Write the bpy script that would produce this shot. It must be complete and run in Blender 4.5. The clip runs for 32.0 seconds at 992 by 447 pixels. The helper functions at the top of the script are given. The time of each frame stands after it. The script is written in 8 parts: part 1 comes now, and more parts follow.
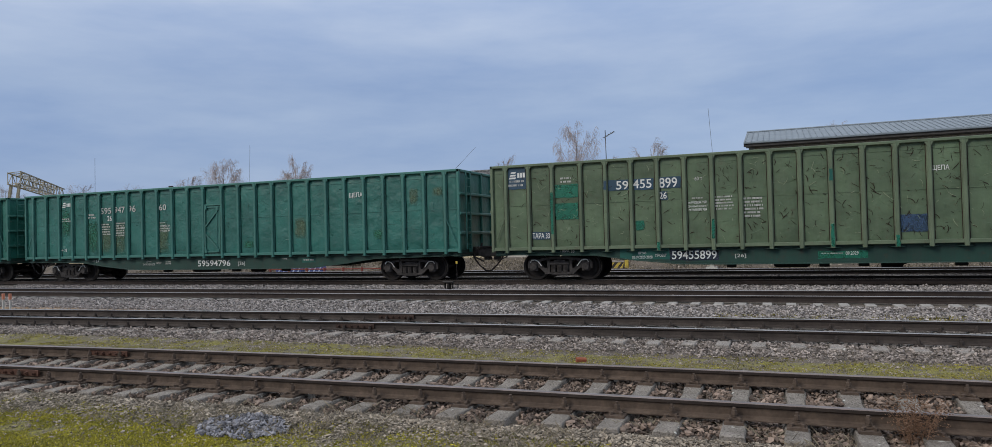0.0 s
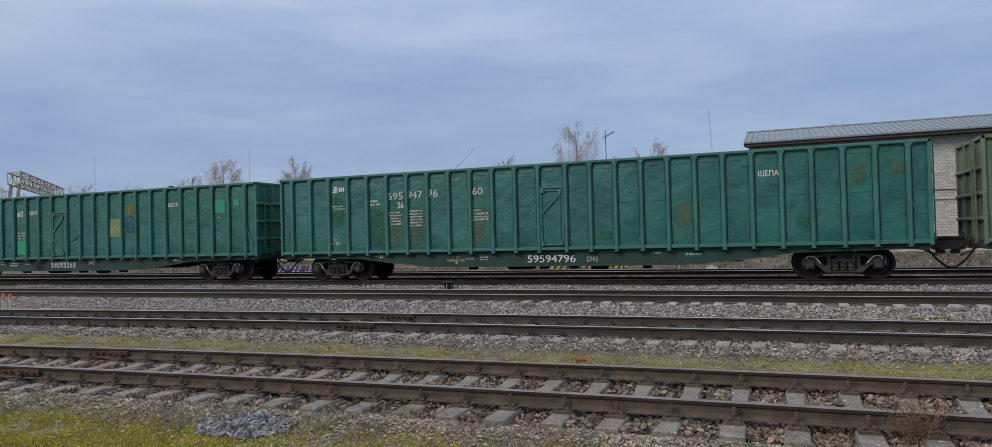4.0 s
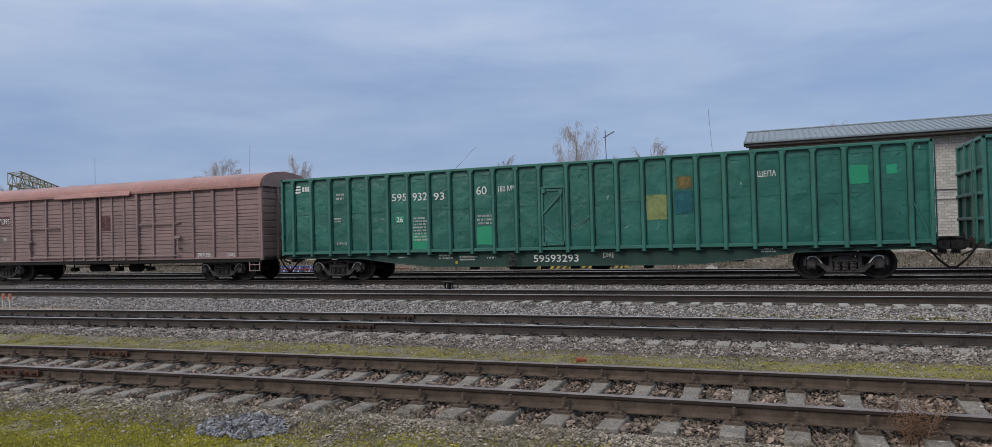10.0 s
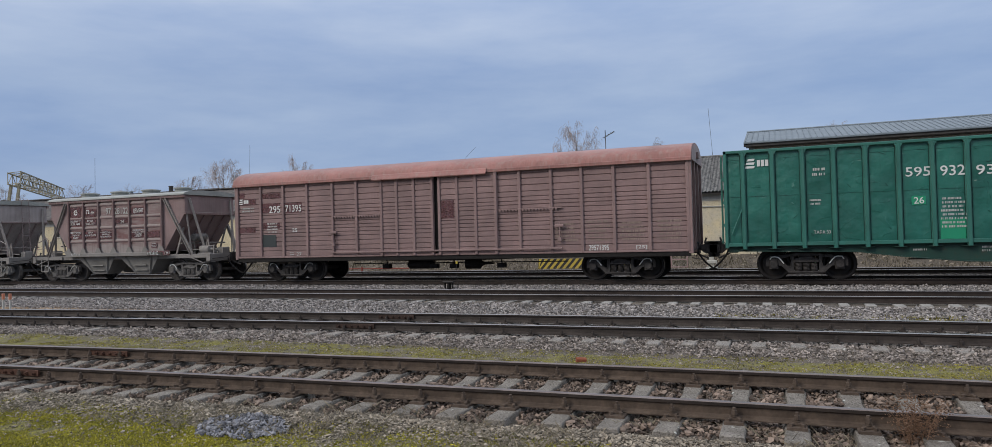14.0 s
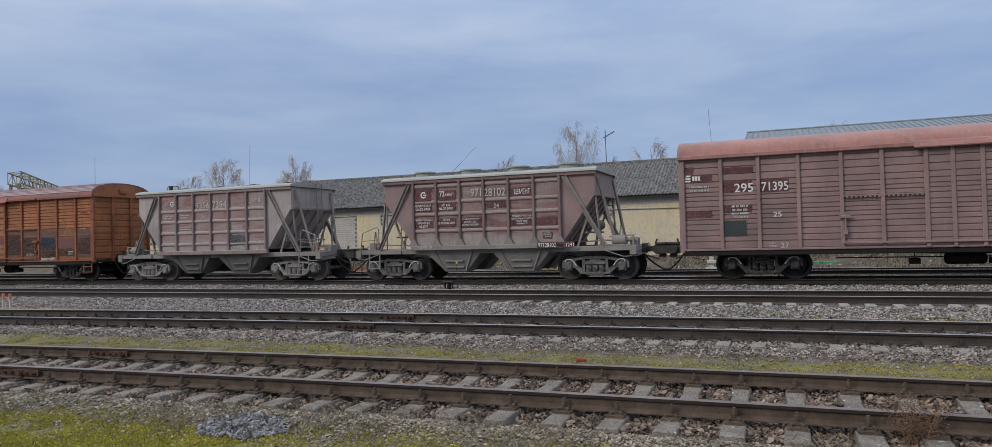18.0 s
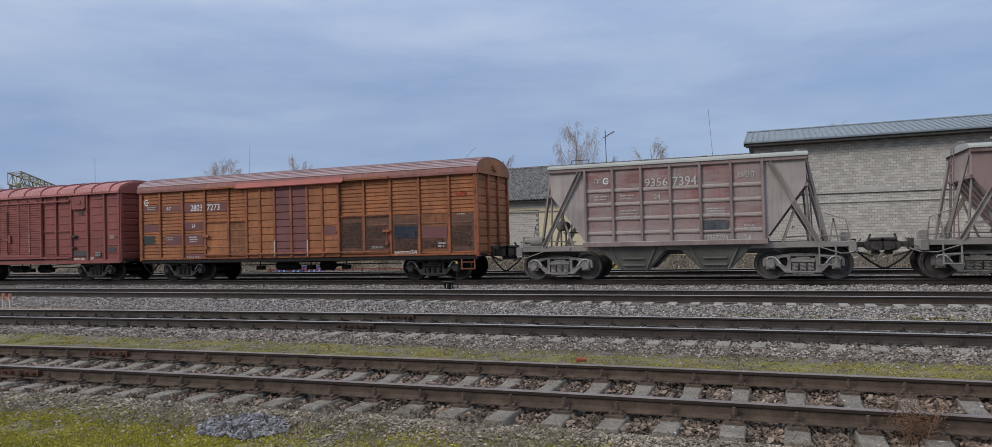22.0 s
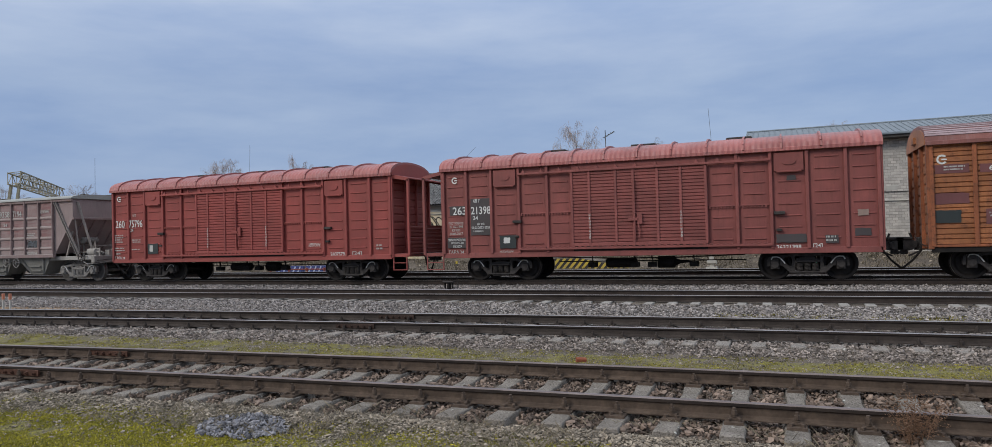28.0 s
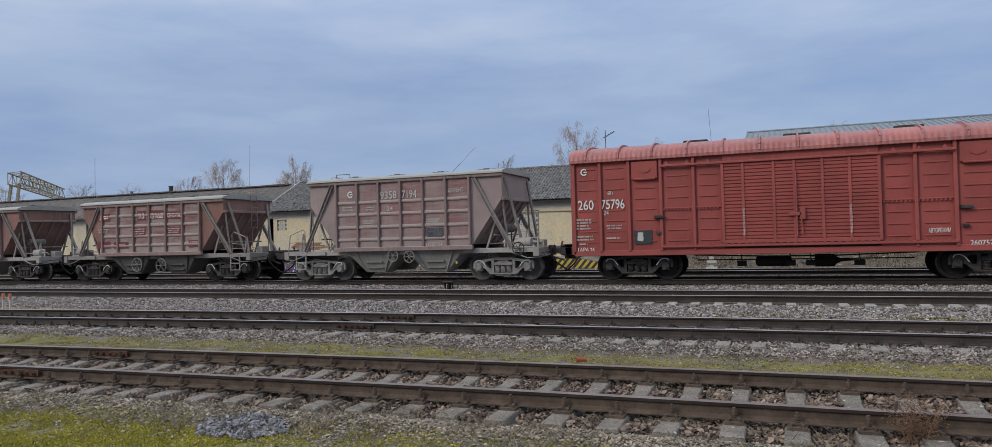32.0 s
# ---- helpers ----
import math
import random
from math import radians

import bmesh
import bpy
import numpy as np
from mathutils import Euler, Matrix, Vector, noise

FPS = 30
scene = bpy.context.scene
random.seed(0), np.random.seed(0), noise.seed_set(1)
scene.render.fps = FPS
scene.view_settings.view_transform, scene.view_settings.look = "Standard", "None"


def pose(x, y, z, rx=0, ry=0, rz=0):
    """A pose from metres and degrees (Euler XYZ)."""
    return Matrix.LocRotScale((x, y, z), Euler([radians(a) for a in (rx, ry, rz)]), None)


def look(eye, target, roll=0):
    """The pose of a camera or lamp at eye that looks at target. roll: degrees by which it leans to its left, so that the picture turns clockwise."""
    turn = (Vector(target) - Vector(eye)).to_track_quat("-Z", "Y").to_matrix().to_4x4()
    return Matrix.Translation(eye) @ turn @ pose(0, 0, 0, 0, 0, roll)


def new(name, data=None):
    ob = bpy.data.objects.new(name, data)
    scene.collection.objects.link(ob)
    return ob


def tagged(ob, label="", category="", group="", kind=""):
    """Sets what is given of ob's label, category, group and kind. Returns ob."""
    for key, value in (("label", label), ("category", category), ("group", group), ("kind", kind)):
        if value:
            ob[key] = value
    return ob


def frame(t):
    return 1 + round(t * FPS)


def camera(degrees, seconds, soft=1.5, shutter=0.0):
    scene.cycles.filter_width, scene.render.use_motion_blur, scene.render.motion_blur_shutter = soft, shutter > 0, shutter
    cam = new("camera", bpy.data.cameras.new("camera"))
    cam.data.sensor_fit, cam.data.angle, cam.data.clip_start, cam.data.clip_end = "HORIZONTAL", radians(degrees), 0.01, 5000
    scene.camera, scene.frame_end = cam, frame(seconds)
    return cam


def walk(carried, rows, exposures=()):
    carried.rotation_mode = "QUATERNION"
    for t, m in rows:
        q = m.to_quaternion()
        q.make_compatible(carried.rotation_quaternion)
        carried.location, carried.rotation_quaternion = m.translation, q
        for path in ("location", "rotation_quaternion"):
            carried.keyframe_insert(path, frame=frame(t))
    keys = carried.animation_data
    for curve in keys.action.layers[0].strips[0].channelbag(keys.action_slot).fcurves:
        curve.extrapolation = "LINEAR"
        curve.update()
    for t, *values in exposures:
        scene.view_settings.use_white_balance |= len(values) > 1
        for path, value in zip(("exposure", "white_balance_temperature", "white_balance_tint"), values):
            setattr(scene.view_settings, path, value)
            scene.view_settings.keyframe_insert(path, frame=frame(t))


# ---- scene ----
# Camera on a tripod beside a siding, looking across the yard
EYE = (0.0, 0.0, 1.6095)
cam = camera(69.05, 32.0, soft=0.2)
view = look(EYE, (-0.36628, 0.93033, 1.6095 + 0.01803), -1.495)
walk(cam, [(0.0, view), (32.0, view)])

# Yard plan: y of the track centres and height of the rail tops
T1, T2, T3, T4, T5 = 7.93, 13.01, 19.2, 24.99, 30.2
ZT = 0.05


def train_at(t):
    """How far the train has rolled along its track at t seconds."""
    u = (t - 16.0) / 16.0
    return 70.76 * u + 8.192 * u**2 + 0.741 * u**3 - 1.963 * u**4 - 0.661 * u**5 + 1.139 * u**6 + 0.221 * u**7


# ---- light: an overcast winter sky ----
world = bpy.data.worlds.new("overcast_sky")
scene.world = world
world.use_nodes = True
wn, wl = world.node_tree.nodes, world.node_tree.links
wn.clear()
w_out = wn.new("ShaderNodeOutputWorld")
w_bg = wn.new("ShaderNodeBackground")
w_sky = wn.new("ShaderNodeTexSky")
w_sky.sky_type, w_sky.sun_disc = "NISHITA", False
w_sky.sun_elevation, w_sky.sun_rotation = radians(34), radians(217)
w_sky.air_density, w_sky.dust_density, w_sky.ozone_density = 1.0, 1.5, 1.5
w_co = wn.new("ShaderNodeTexCoord")
w_map = wn.new("ShaderNodeMapping")
w_map.inputs["Scale"].default_value = (1.0, 1.0, 4.5)
w_n1 = wn.new("ShaderNodeTexNoise")
w_n1.inputs["Scale"].default_value, w_n1.inputs["Detail"].default_value = 3.1, 6
w_n1.inputs["Roughness"].default_value = 0.56
w_ramp = wn.new("ShaderNodeValToRGB")
w_ramp.color_ramp.elements[0].position, w_ramp.color_ramp.elements[0].color = 0.30, (2.2, 3.16, 5.28, 1)
w_ramp.color_ramp.elements[1].position, w_ramp.color_ramp.elements[1].color = 0.72, (3.52, 4.42, 6.15, 1)
w_mix = wn.new("ShaderNodeMixRGB")
w_mix.inputs[0].default_value = 0.86
w_bg.inputs["Strength"].default_value = 0.1
wl.new(w_co.outputs["Generated"], w_map.inputs["Vector"])
wl.new(w_map.outputs["Vector"], w_n1.inputs["Vector"])
wl.new(w_n1.outputs["Fac"], w_ramp.inputs["Fac"])
wl.new(w_sky.outputs["Color"], w_mix.inputs[1])
wl.new(w_ramp.outputs["Color"], w_mix.inputs[2])
# a cloud cover is brighter overhead than near the horizon
w_sep = wn.new("ShaderNodeSeparateXYZ")
wl.new(w_co.outputs["Generated"], w_sep.inputs[0])
w_up = wn.new("ShaderNodeMapRange")
w_up.inputs[1].default_value, w_up.inputs[2].default_value, w_up.inputs[3].default_value, w_up.inputs[4].default_value = 0.2, 0.85, 0.0, 1.0
wl.new(w_sep.outputs["Z"], w_up.inputs[0])
w_mul = wn.new("ShaderNodeMixRGB")
w_mul.blend_type = "MULTIPLY"
w_mul.inputs[0].default_value = 1.0
wl.new(w_mix.outputs["Color"], w_mul.inputs[1])
w_zen = wn.new("ShaderNodeMixRGB")
w_zen.inputs[1].default_value, w_zen.inputs[2].default_value = (1.12, 1.12, 1.12, 1), (4.1, 3.3, 2.45, 1)
wl.new(w_up.outputs[0], w_zen.inputs[0])
wl.new(w_zen.outputs["Color"], w_mul.inputs[2])
wl.new(w_mul.outputs["Color"], w_bg.inputs["Color"])
wl.new(w_bg.outputs["Background"], w_out.inputs["Surface"])

sun = new("sun", bpy.data.lights.new("sun", "SUN"))
sun.data.energy, sun.data.angle, sun.data.color = 1.5, radians(20), (1.0, 0.94, 0.85)
sun.matrix_world = look((0, 0, 0), (0.50, 0.66, -0.56))
scene.view_settings.exposure = 0.0


# ---- geometry helpers ----
class Geo:
    """Collects vertices and faces for one mesh."""

    def __init__(self):
        self.v, self.f = [], []

    def add(self, vs, fs):
        n = len(self.v)
        self.v.extend(vs)
        self.f.extend([tuple(i + n for i in f) for f in fs])
        return self

    def box(self, x0, x1, y0, y1, z0, z1):
        vs = [(x, y, z) for x in (x0, x1) for y in (y0, y1) for z in (z0, z1)]
        return self.add(vs, [(0, 1, 3, 2), (4, 6, 7, 5), (0, 4, 5, 1), (2, 3, 7, 6), (0, 2, 6, 4), (1, 5, 7, 3)])

    def cbox(self, x0, x1, y0, y1, z0, z1, c=0.01):
        """A box with chamfered edges along its longest side and at its ends."""
        d = [x1 - x0, y1 - y0, z1 - z0]
        a = d.index(max(d))
        lo, hi = [x0, y0, z0], [x1, y1, z1]
        b, e = [i for i in range(3) if i != a]
        ring = [(lo[b] + c, lo[e]), (hi[b] - c, lo[e]), (hi[b], lo[e] + c), (hi[b], hi[e] - c), (hi[b] - c, hi[e]), (lo[b] + c, hi[e]), (lo[b], hi[e] - c), (lo[b], lo[e] + c)]
        vs = []
        for w in (lo[a], hi[a]):
            for p, r in ring:
                q = [0, 0, 0]
                q[a], q[b], q[e] = w, p, r
                vs.append(tuple(q))
        fs = [tuple(range(8)), tuple(range(15, 7, -1))] + [(i, (i + 1) % 8, 8 + (i + 1) % 8, 8 + i) for i in range(8)]
        return self.add(vs, fs)

    def prism(self, poly, axis, c0, c1):
        """A polygon of the two other axes drawn out along axis."""
        n, vs = len(poly), []
        for c in (c0, c1):
            for a, b in poly:
                vs.append({"x": (c, a, b), "y": (a, c, b), "z": (a, b, c)}[axis])
        fs = [tuple(range(n)), tuple(range(2 * n - 1, n - 1, -1))] + [(i, (i + 1) % n, n + (i + 1) % n, n + i) for i in range(n)]
        return self.add(vs, fs)

    def tube(self, p0, p1, r, n=8, r1=None):
        p0, p1 = Vector(p0), Vector(p1)
        d = (p1 - p0).normalized()
        u = d.orthogonal().normalized()
        w = d.cross(u)
        vs = [tuple(p + k * (math.cos(2 * math.pi * i / n) * u + math.sin(2 * math.pi * i / n) * w)) for p, k in ((p0, r), (p1, r if r1 is None else r1)) for i in range(n)]
        fs = [tuple(range(n)), tuple(range(2 * n - 1, n - 1, -1))] + [(i, (i + 1) % n, n + (i + 1) % n, n + i) for i in range(n)]
        return self.add(vs, fs)

    def twig(self, pts, r):
        """A thin three-sided spray that tapers to a point."""
        n, vs, fs = len(pts) - 1, [], []
        for i in range(n):
            d = (pts[i + 1] - pts[i]).normalized()
            u = d.orthogonal().normalized()
            w, k = d.cross(u), r * (1 - 0.6 * i / n)
            vs += [tuple(pts[i] + k * (math.cos(2.0944 * j) * u + math.sin(2.0944 * j) * w)) for j in range(3)]
        vs.append(tuple(pts[n]))
        for i in range(n):
            for j in range(3):
                a, b = 3 * i + j, 3 * i + (j + 1) % 3
                fs.append((a, b, 3 * n) if i == n - 1 else (a, b, b + 3, a + 3))
        return self.add(vs, fs)

    def bar(self, p0, p1, w, h, up=(0, 0, 1)):
        """A square bar from p0 to p1, w wide and h high."""
        p0, p1 = Vector(p0), Vector(p1)
        d = (p1 - p0).normalized()
        s = d.cross(Vector(up))
        if s.length < 1e-4:
            s = d.cross(Vector((0, 1, 0)))
        s.normalize()
        t = s.cross(d)
        vs = [tuple(p + a * s * w / 2 + b * t * h / 2) for p in (p0, p1) for a, b in ((-1, -1), (1, -1), (1, 1), (-1, 1))]
        return self.add(vs, [(0, 1, 2, 3), (7, 6, 5, 4), (0, 4, 5, 1), (1, 5, 6, 2), (2, 6, 7, 3), (3, 7, 4, 0)])

    def path(self, pts, r, n=6):
        """One bent tube through all the points."""
        pts = [Vector(q) for q in pts]
        vs, fs, m, u = [], [], len(pts), None
        for i, q in enumerate(pts):
            d = (pts[min(i + 1, m - 1)] - pts[max(i - 1, 0)]).normalized()
            u = d.orthogonal().normalized() if u is None else (u - d * u.dot(d)).normalized()
            w = d.cross(u)
            vs += [tuple(q + r * (math.cos(2 * math.pi * k / n) * u + math.sin(2 * math.pi * k / n) * w)) for k in range(n)]
        for i in range(m - 1):
            fs += [(i * n + k, i * n + (k + 1) % n, (i + 1) * n + (k + 1) % n, (i + 1) * n + k) for k in range(n)]
        fs += [tuple(range(n)), tuple(range(m * n - 1, m * n - n - 1, -1))]
        return self.add(vs, fs)

    def lathe(self, prof, n, axis="y", at=(0, 0, 0)):
        """Turns a profile of (along the axis, radius) round an axis."""
        vs, fs, m = [], [], len(prof)
        for i in range(n):
            a = 2 * math.pi * i / n
            for c, r in prof:
                p = {"y": (r * math.cos(a), c, r * math.sin(a)), "z": (r * math.cos(a), r * math.sin(a), c), "x": (c, r * math.cos(a), r * math.sin(a))}[axis]
                vs.append((p[0] + at[0], p[1] + at[1], p[2] + at[2]))
        for i in range(n):
            j = (i + 1) % n
            for k in range(m - 1):
                fs.append((i * m + k, j * m + k, j * m + k + 1, i * m + k + 1))
        return self.add(vs, fs)

    def moved(self, m):
        self.v = [tuple(m @ Vector(p)) for p in self.v]
        return self

    def mesh(self, name, smooth=False):
        me = bpy.data.meshes.new(name)
        me.from_pydata(self.v, [], self.f)
        if len(self.f) < 6000:
            bm = bmesh.new()
            bm.from_mesh(me)
            bmesh.ops.recalc_face_normals(bm, faces=bm.faces)
            bm.to_mesh(me)
            bm.free()
        if smooth:
            me.polygons.foreach_set("use_smooth", [True] * len(me.polygons))
            me.set_sharp_from_angle(angle=0.6)
        return me


def part(name, geo, material, parent=None, label="", at=None, smooth=False):
    """One mesh object under a thing or a part; geo may be a Geo or a mesh to share."""
    me = geo.mesh(name, smooth) if isinstance(geo, Geo) else geo
    if material is not None and not me.materials:
        me.materials.append(material)
    ob = new(name, me)
    if parent is not None:
        ob.parent = parent
    if at is not None:
        ob.matrix_basis = at if isinstance(at, Matrix) else Matrix.Translation(at)
    if label:
        tagged(ob, label)
    return ob


def thing(name, label, category, m=None, group="", kind=""):
    ob = new(name)
    ob.empty_display_size = 0.3
    if m is not None:
        ob.matrix_basis = m
    return tagged(ob, label, category, group, kind)


# ---- materials ----
class Nodes:
    def __init__(self, name):
        self.m = bpy.data.materials.new(name)
        self.m.use_nodes = True
        self.t = self.m.node_tree
        self.n, self.l = self.t.nodes, self.t.links
        self.b = self.n["Principled BSDF"]

    def add(self, kind, **inputs):
        o = self.n.new(kind)
        for k, v in inputs.items():
            k = k.replace("_", " ")
            self.put(o.inputs[k], v)
        return o

    def put(self, sock, v):
        if isinstance(v, bpy.types.NodeSocket):
            self.l.new(v, sock)
        else:
            sock.default_value = v

    def coords(self, spread=0.0, scale=(1, 1, 1)):
        c = self.add("ShaderNodeTexCoord").outputs["Object"]
        if spread:
            r = self.add("ShaderNodeObjectInfo").outputs["Random"]
            s = self.n.new("ShaderNodeVectorMath")
            s.operation = "SCALE"
            s.inputs[0].default_value = (spread, spread * 0.7, spread * 1.3)
            self.l.new(r, s.inputs["Scale"])
            a = self.n.new("ShaderNodeVectorMath")
            self.l.new(c, a.inputs[0])
            self.l.new(s.outputs[0], a.inputs[1])
            c = a.outputs[0]
        if scale != (1, 1, 1):
            c = self.add("ShaderNodeMapping", Vector=c, Scale=scale).outputs[0]
        return c

    def noise(self, vec, scale, detail=4, rough=0.55):
        return self.add("ShaderNodeTexNoise", Vector=vec, Scale=scale, Detail=detail, Roughness=rough).outputs["Fac"]

    def ramp(self, fac, a, b, ca=0.0, cb=1.0):
        r = self.add("ShaderNodeMapRange", Value=fac)
        r.inputs[1].default_value, r.inputs[2].default_value, r.inputs[3].default_value, r.inputs[4].default_value = a, b, ca, cb
        return r.outputs[0]

    def mix(self, fac, a, b, mode="MIX"):
        o = self.n.new("ShaderNodeMixRGB")
        o.blend_type = mode
        for s, v in zip(o.inputs, (fac, a, b)):
            if isinstance(v, tuple) and len(v) == 3:
                v = (*v, 1)
            self.put(s, v)
        return o.outputs[0]

    def bump(self, h, strength, dist):
        self.l.new(self.add("ShaderNodeBump", Height=h, Strength=strength, Distance=dist).outputs[0], self.b.inputs["Normal"])

    def done(self, colour, rough=0.6, metal=0.0, spec=None):
        self.put(self.b.inputs["Base Color"], colour if not isinstance(colour, tuple) else (*colour, 1))
        self.put(self.b.inputs["Roughness"], rough)
        self.b.inputs["Metallic"].default_value = metal
        if spec is not None:
            self.b.inputs["Specular IOR Level"].default_value = spec
        return self.m


def paint(name, col, var=0.25, rust=0.08, rustcol=(0.07, 0.03, 0.015), dirt=0.3, dirtcol=(0.12, 0.11, 0.10), rough=0.5, bump=0.15, spread=9.0, dents=0.0, spec=0.35, waves=0.0):
    """Weathered paint on steel: cloudy fading, runs of dirt, specks of rust."""
    k = Nodes(name)
    c = k.coords(spread)
    big, fine = k.noise(c, 0.9, 5), k.noise(c, 22, 4)
    runs = k.noise(k.add("ShaderNodeMapping", Vector=c, Scale=(7, 7, 0.55)).outputs[0], 1.0, 5, 0.65)
    dark, light = tuple(v * (1 - var) for v in col), tuple(min(1, v * (1 + var)) for v in col)
    a = k.mix(k.ramp(big, 0.3, 0.7), dark, light)
    a = k.mix(k.ramp(runs, 0.48, 0.8, 0, dirt), a, dirtcol)
    thin = k.noise(k.add("ShaderNodeMapping", Vector=c, Scale=(26, 26, 1.3)).outputs[0], 1.0, 3, 0.6)
    a = k.mix(k.ramp(thin, 0.5, 0.8, 0, 0.1 + 0.25 * dirt), a, tuple(0.5 * v for v in dark))
    a = k.mix(k.ramp(k.noise(c, 5.5, 6, 0.7), 0.62 - rust, 0.72 - rust * 0.5, 0, min(0.85, 6 * rust)), a, rustcol)
    a = k.mix(k.ramp(fine, 0.35, 0.65, 0, 0.14), a, dark)
    if dents:
        # soft dents, and creases that wander like contour lines
        cr = k.n.new("ShaderNodeMath")
        cr.operation = "COMPARE"
        k.l.new(k.noise(k.add("ShaderNodeMapping", Vector=c, Scale=(1, 1, 1.7)).outputs[0], 0.8, 1.5, 0.4), cr.inputs[0])
        cr.inputs[1].default_value, cr.inputs[2].default_value = 0.5, 0.007
        cm = k.n.new("ShaderNodeMath")
        cm.operation = "MULTIPLY"
        k.l.new(cr.outputs[0], cm.inputs[0])
        k.l.new(k.ramp(k.noise(c, 1.7, 1), 0.48, 0.56), cm.inputs[1])
        one = k.add("ShaderNodeBump", Height=cm.outputs[0], Strength=min(1, 1.3 * dents), Distance=0.03).outputs[0]
        low = k.add("ShaderNodeBump", Height=k.noise(c, 2.6, 2.5, 0.5), Strength=dents, Distance=0.07, Normal=one).outputs[0]
        fin = k.add("ShaderNodeBump", Height=k.noise(c, 35, 3), Strength=bump, Distance=0.004, Normal=low).outputs[0]
        k.l.new(fin, k.b.inputs["Normal"])
    elif waves:
        wave = k.add("ShaderNodeTexWave", Vector=k.add("ShaderNodeTexCoord").outputs["Object"], Scale=0.314 / waves)
        low = k.add("ShaderNodeBump", Height=wave.outputs["Fac"], Strength=0.7, Distance=0.02).outputs[0]
        k.l.new(k.add("ShaderNodeBump", Height=k.noise(c, 35, 3), Strength=bump, Distance=0.004, Normal=low).outputs[0], k.b.inputs["Normal"])
    else:
        k.bump(k.noise(c, 35, 3), bump, 0.004)
    k.b.inputs["Sheen Weight"].default_value, k.b.inputs["Sheen Roughness"].default_value = 0.25 if rough >= 0.7 else 0.08, 0.45
    return k.done(a, k.ramp(big, 0.2, 0.8, rough - 0.08, rough + 0.12), spec=spec)


def dusty(name, col, dust, rough=0.9, reach=(0.05, 0.55)):
    """Dull paint on which cement dust has settled: thick on faces that look upwards, in streaks elsewhere."""
    k = Nodes(name)
    c = k.coords(9.0)
    a = k.mix(k.ramp(k.noise(c, 1.1, 5), 0.3, 0.7), tuple(v * 0.8 for v in col), tuple(v * 1.2 for v in col))
    runs = k.noise(k.add("ShaderNodeMapping", Vector=c, Scale=(9, 9, 0.8)).outputs[0], 1.0, 5, 0.65)
    a = k.mix(k.ramp(runs, 0.42, 0.75, 0.0, 0.6), a, dust)
    up = k.add("ShaderNodeSeparateXYZ", Vector=k.add("ShaderNodeNewGeometry").outputs["True Normal"]).outputs["Z"]
    wob = k.n.new("ShaderNodeMath")
    wob.operation = "MULTIPLY_ADD"
    k.l.new(k.noise(c, 6, 4), wob.inputs[0])
    wob.inputs[1].default_value = 0.35
    k.l.new(up, wob.inputs[2])
    a = k.mix(k.ramp(wob.outputs[0], reach[0] + 0.17, reach[1] + 0.17, 0.0, 0.9), a, tuple(v * 1.12 for v in dust))
    a = k.mix(k.ramp(k.noise(c, 24, 4), 0.4, 0.7, 0, 0.2), a, tuple(v * 0.5 for v in col))
    k.bump(k.noise(c, 35, 3), 0.15, 0.004)
    k.b.inputs["Sheen Weight"].default_value, k.b.inputs["Sheen Roughness"].default_value = 0.3, 0.45
    return k.done(a, rough, spec=0.2)


def hopper_panel(name, col, dust, cover):
    """Maroon paint under cement dust: blotches, level streaks between the ribs, a pale band along the lower edge."""
    k = Nodes(name)
    c = k.coords(9.0)
    a = k.mix(k.ramp(k.noise(c, 1.3, 5), 0.3, 0.7), tuple(v * 0.75 for v in col), tuple(v * 1.25 for v in col))
    flow = k.noise(k.add("ShaderNodeMapping", Vector=c, Scale=(1.1, 1.1, 7)).outputs[0], 1.0, 6, 0.65)
    a = k.mix(k.ramp(flow, 0.38, 0.68, 0.0, cover + 0.2), a, dust)
    a = k.mix(k.ramp(k.noise(c, 0.8, 3), 0.4, 0.62, 0.0, cover), a, dust)
    z = k.add("ShaderNodeSeparateXYZ", Vector=k.add("ShaderNodeTexCoord").outputs["Object"]).outputs["Z"]
    wob = k.n.new("ShaderNodeMath")
    wob.operation = "MULTIPLY_ADD"
    k.l.new(k.noise(c, 3, 4), wob.inputs[0])
    wob.inputs[1].default_value = 0.45
    k.l.new(z, wob.inputs[2])
    a = k.mix(k.ramp(wob.outputs[0], 2.0, 1.6, 0.0, 0.8), a, tuple(v * 1.1 for v in dust))
    runs = k.noise(k.add("ShaderNodeMapping", Vector=c, Scale=(14, 14, 0.8)).outputs[0], 1.0, 4, 0.6)
    a = k.mix(k.ramp(runs, 0.52, 0.78, 0, 0.4), a, tuple(v * 0.6 for v in col))
    low = k.add("ShaderNodeBump", Height=k.noise(c, 2.6, 2.5, 0.5), Strength=0.5, Distance=0.06).outputs[0]
    k.l.new(k.add("ShaderNodeBump", Height=k.noise(c, 30, 3), Strength=0.2, Distance=0.004, Normal=low).outputs[0], k.b.inputs["Normal"])
    k.b.inputs["Sheen Weight"].default_value, k.b.inputs["Sheen Roughness"].default_value = 0.3, 0.45
    return k.done(a, 0.85, spec=0.25)


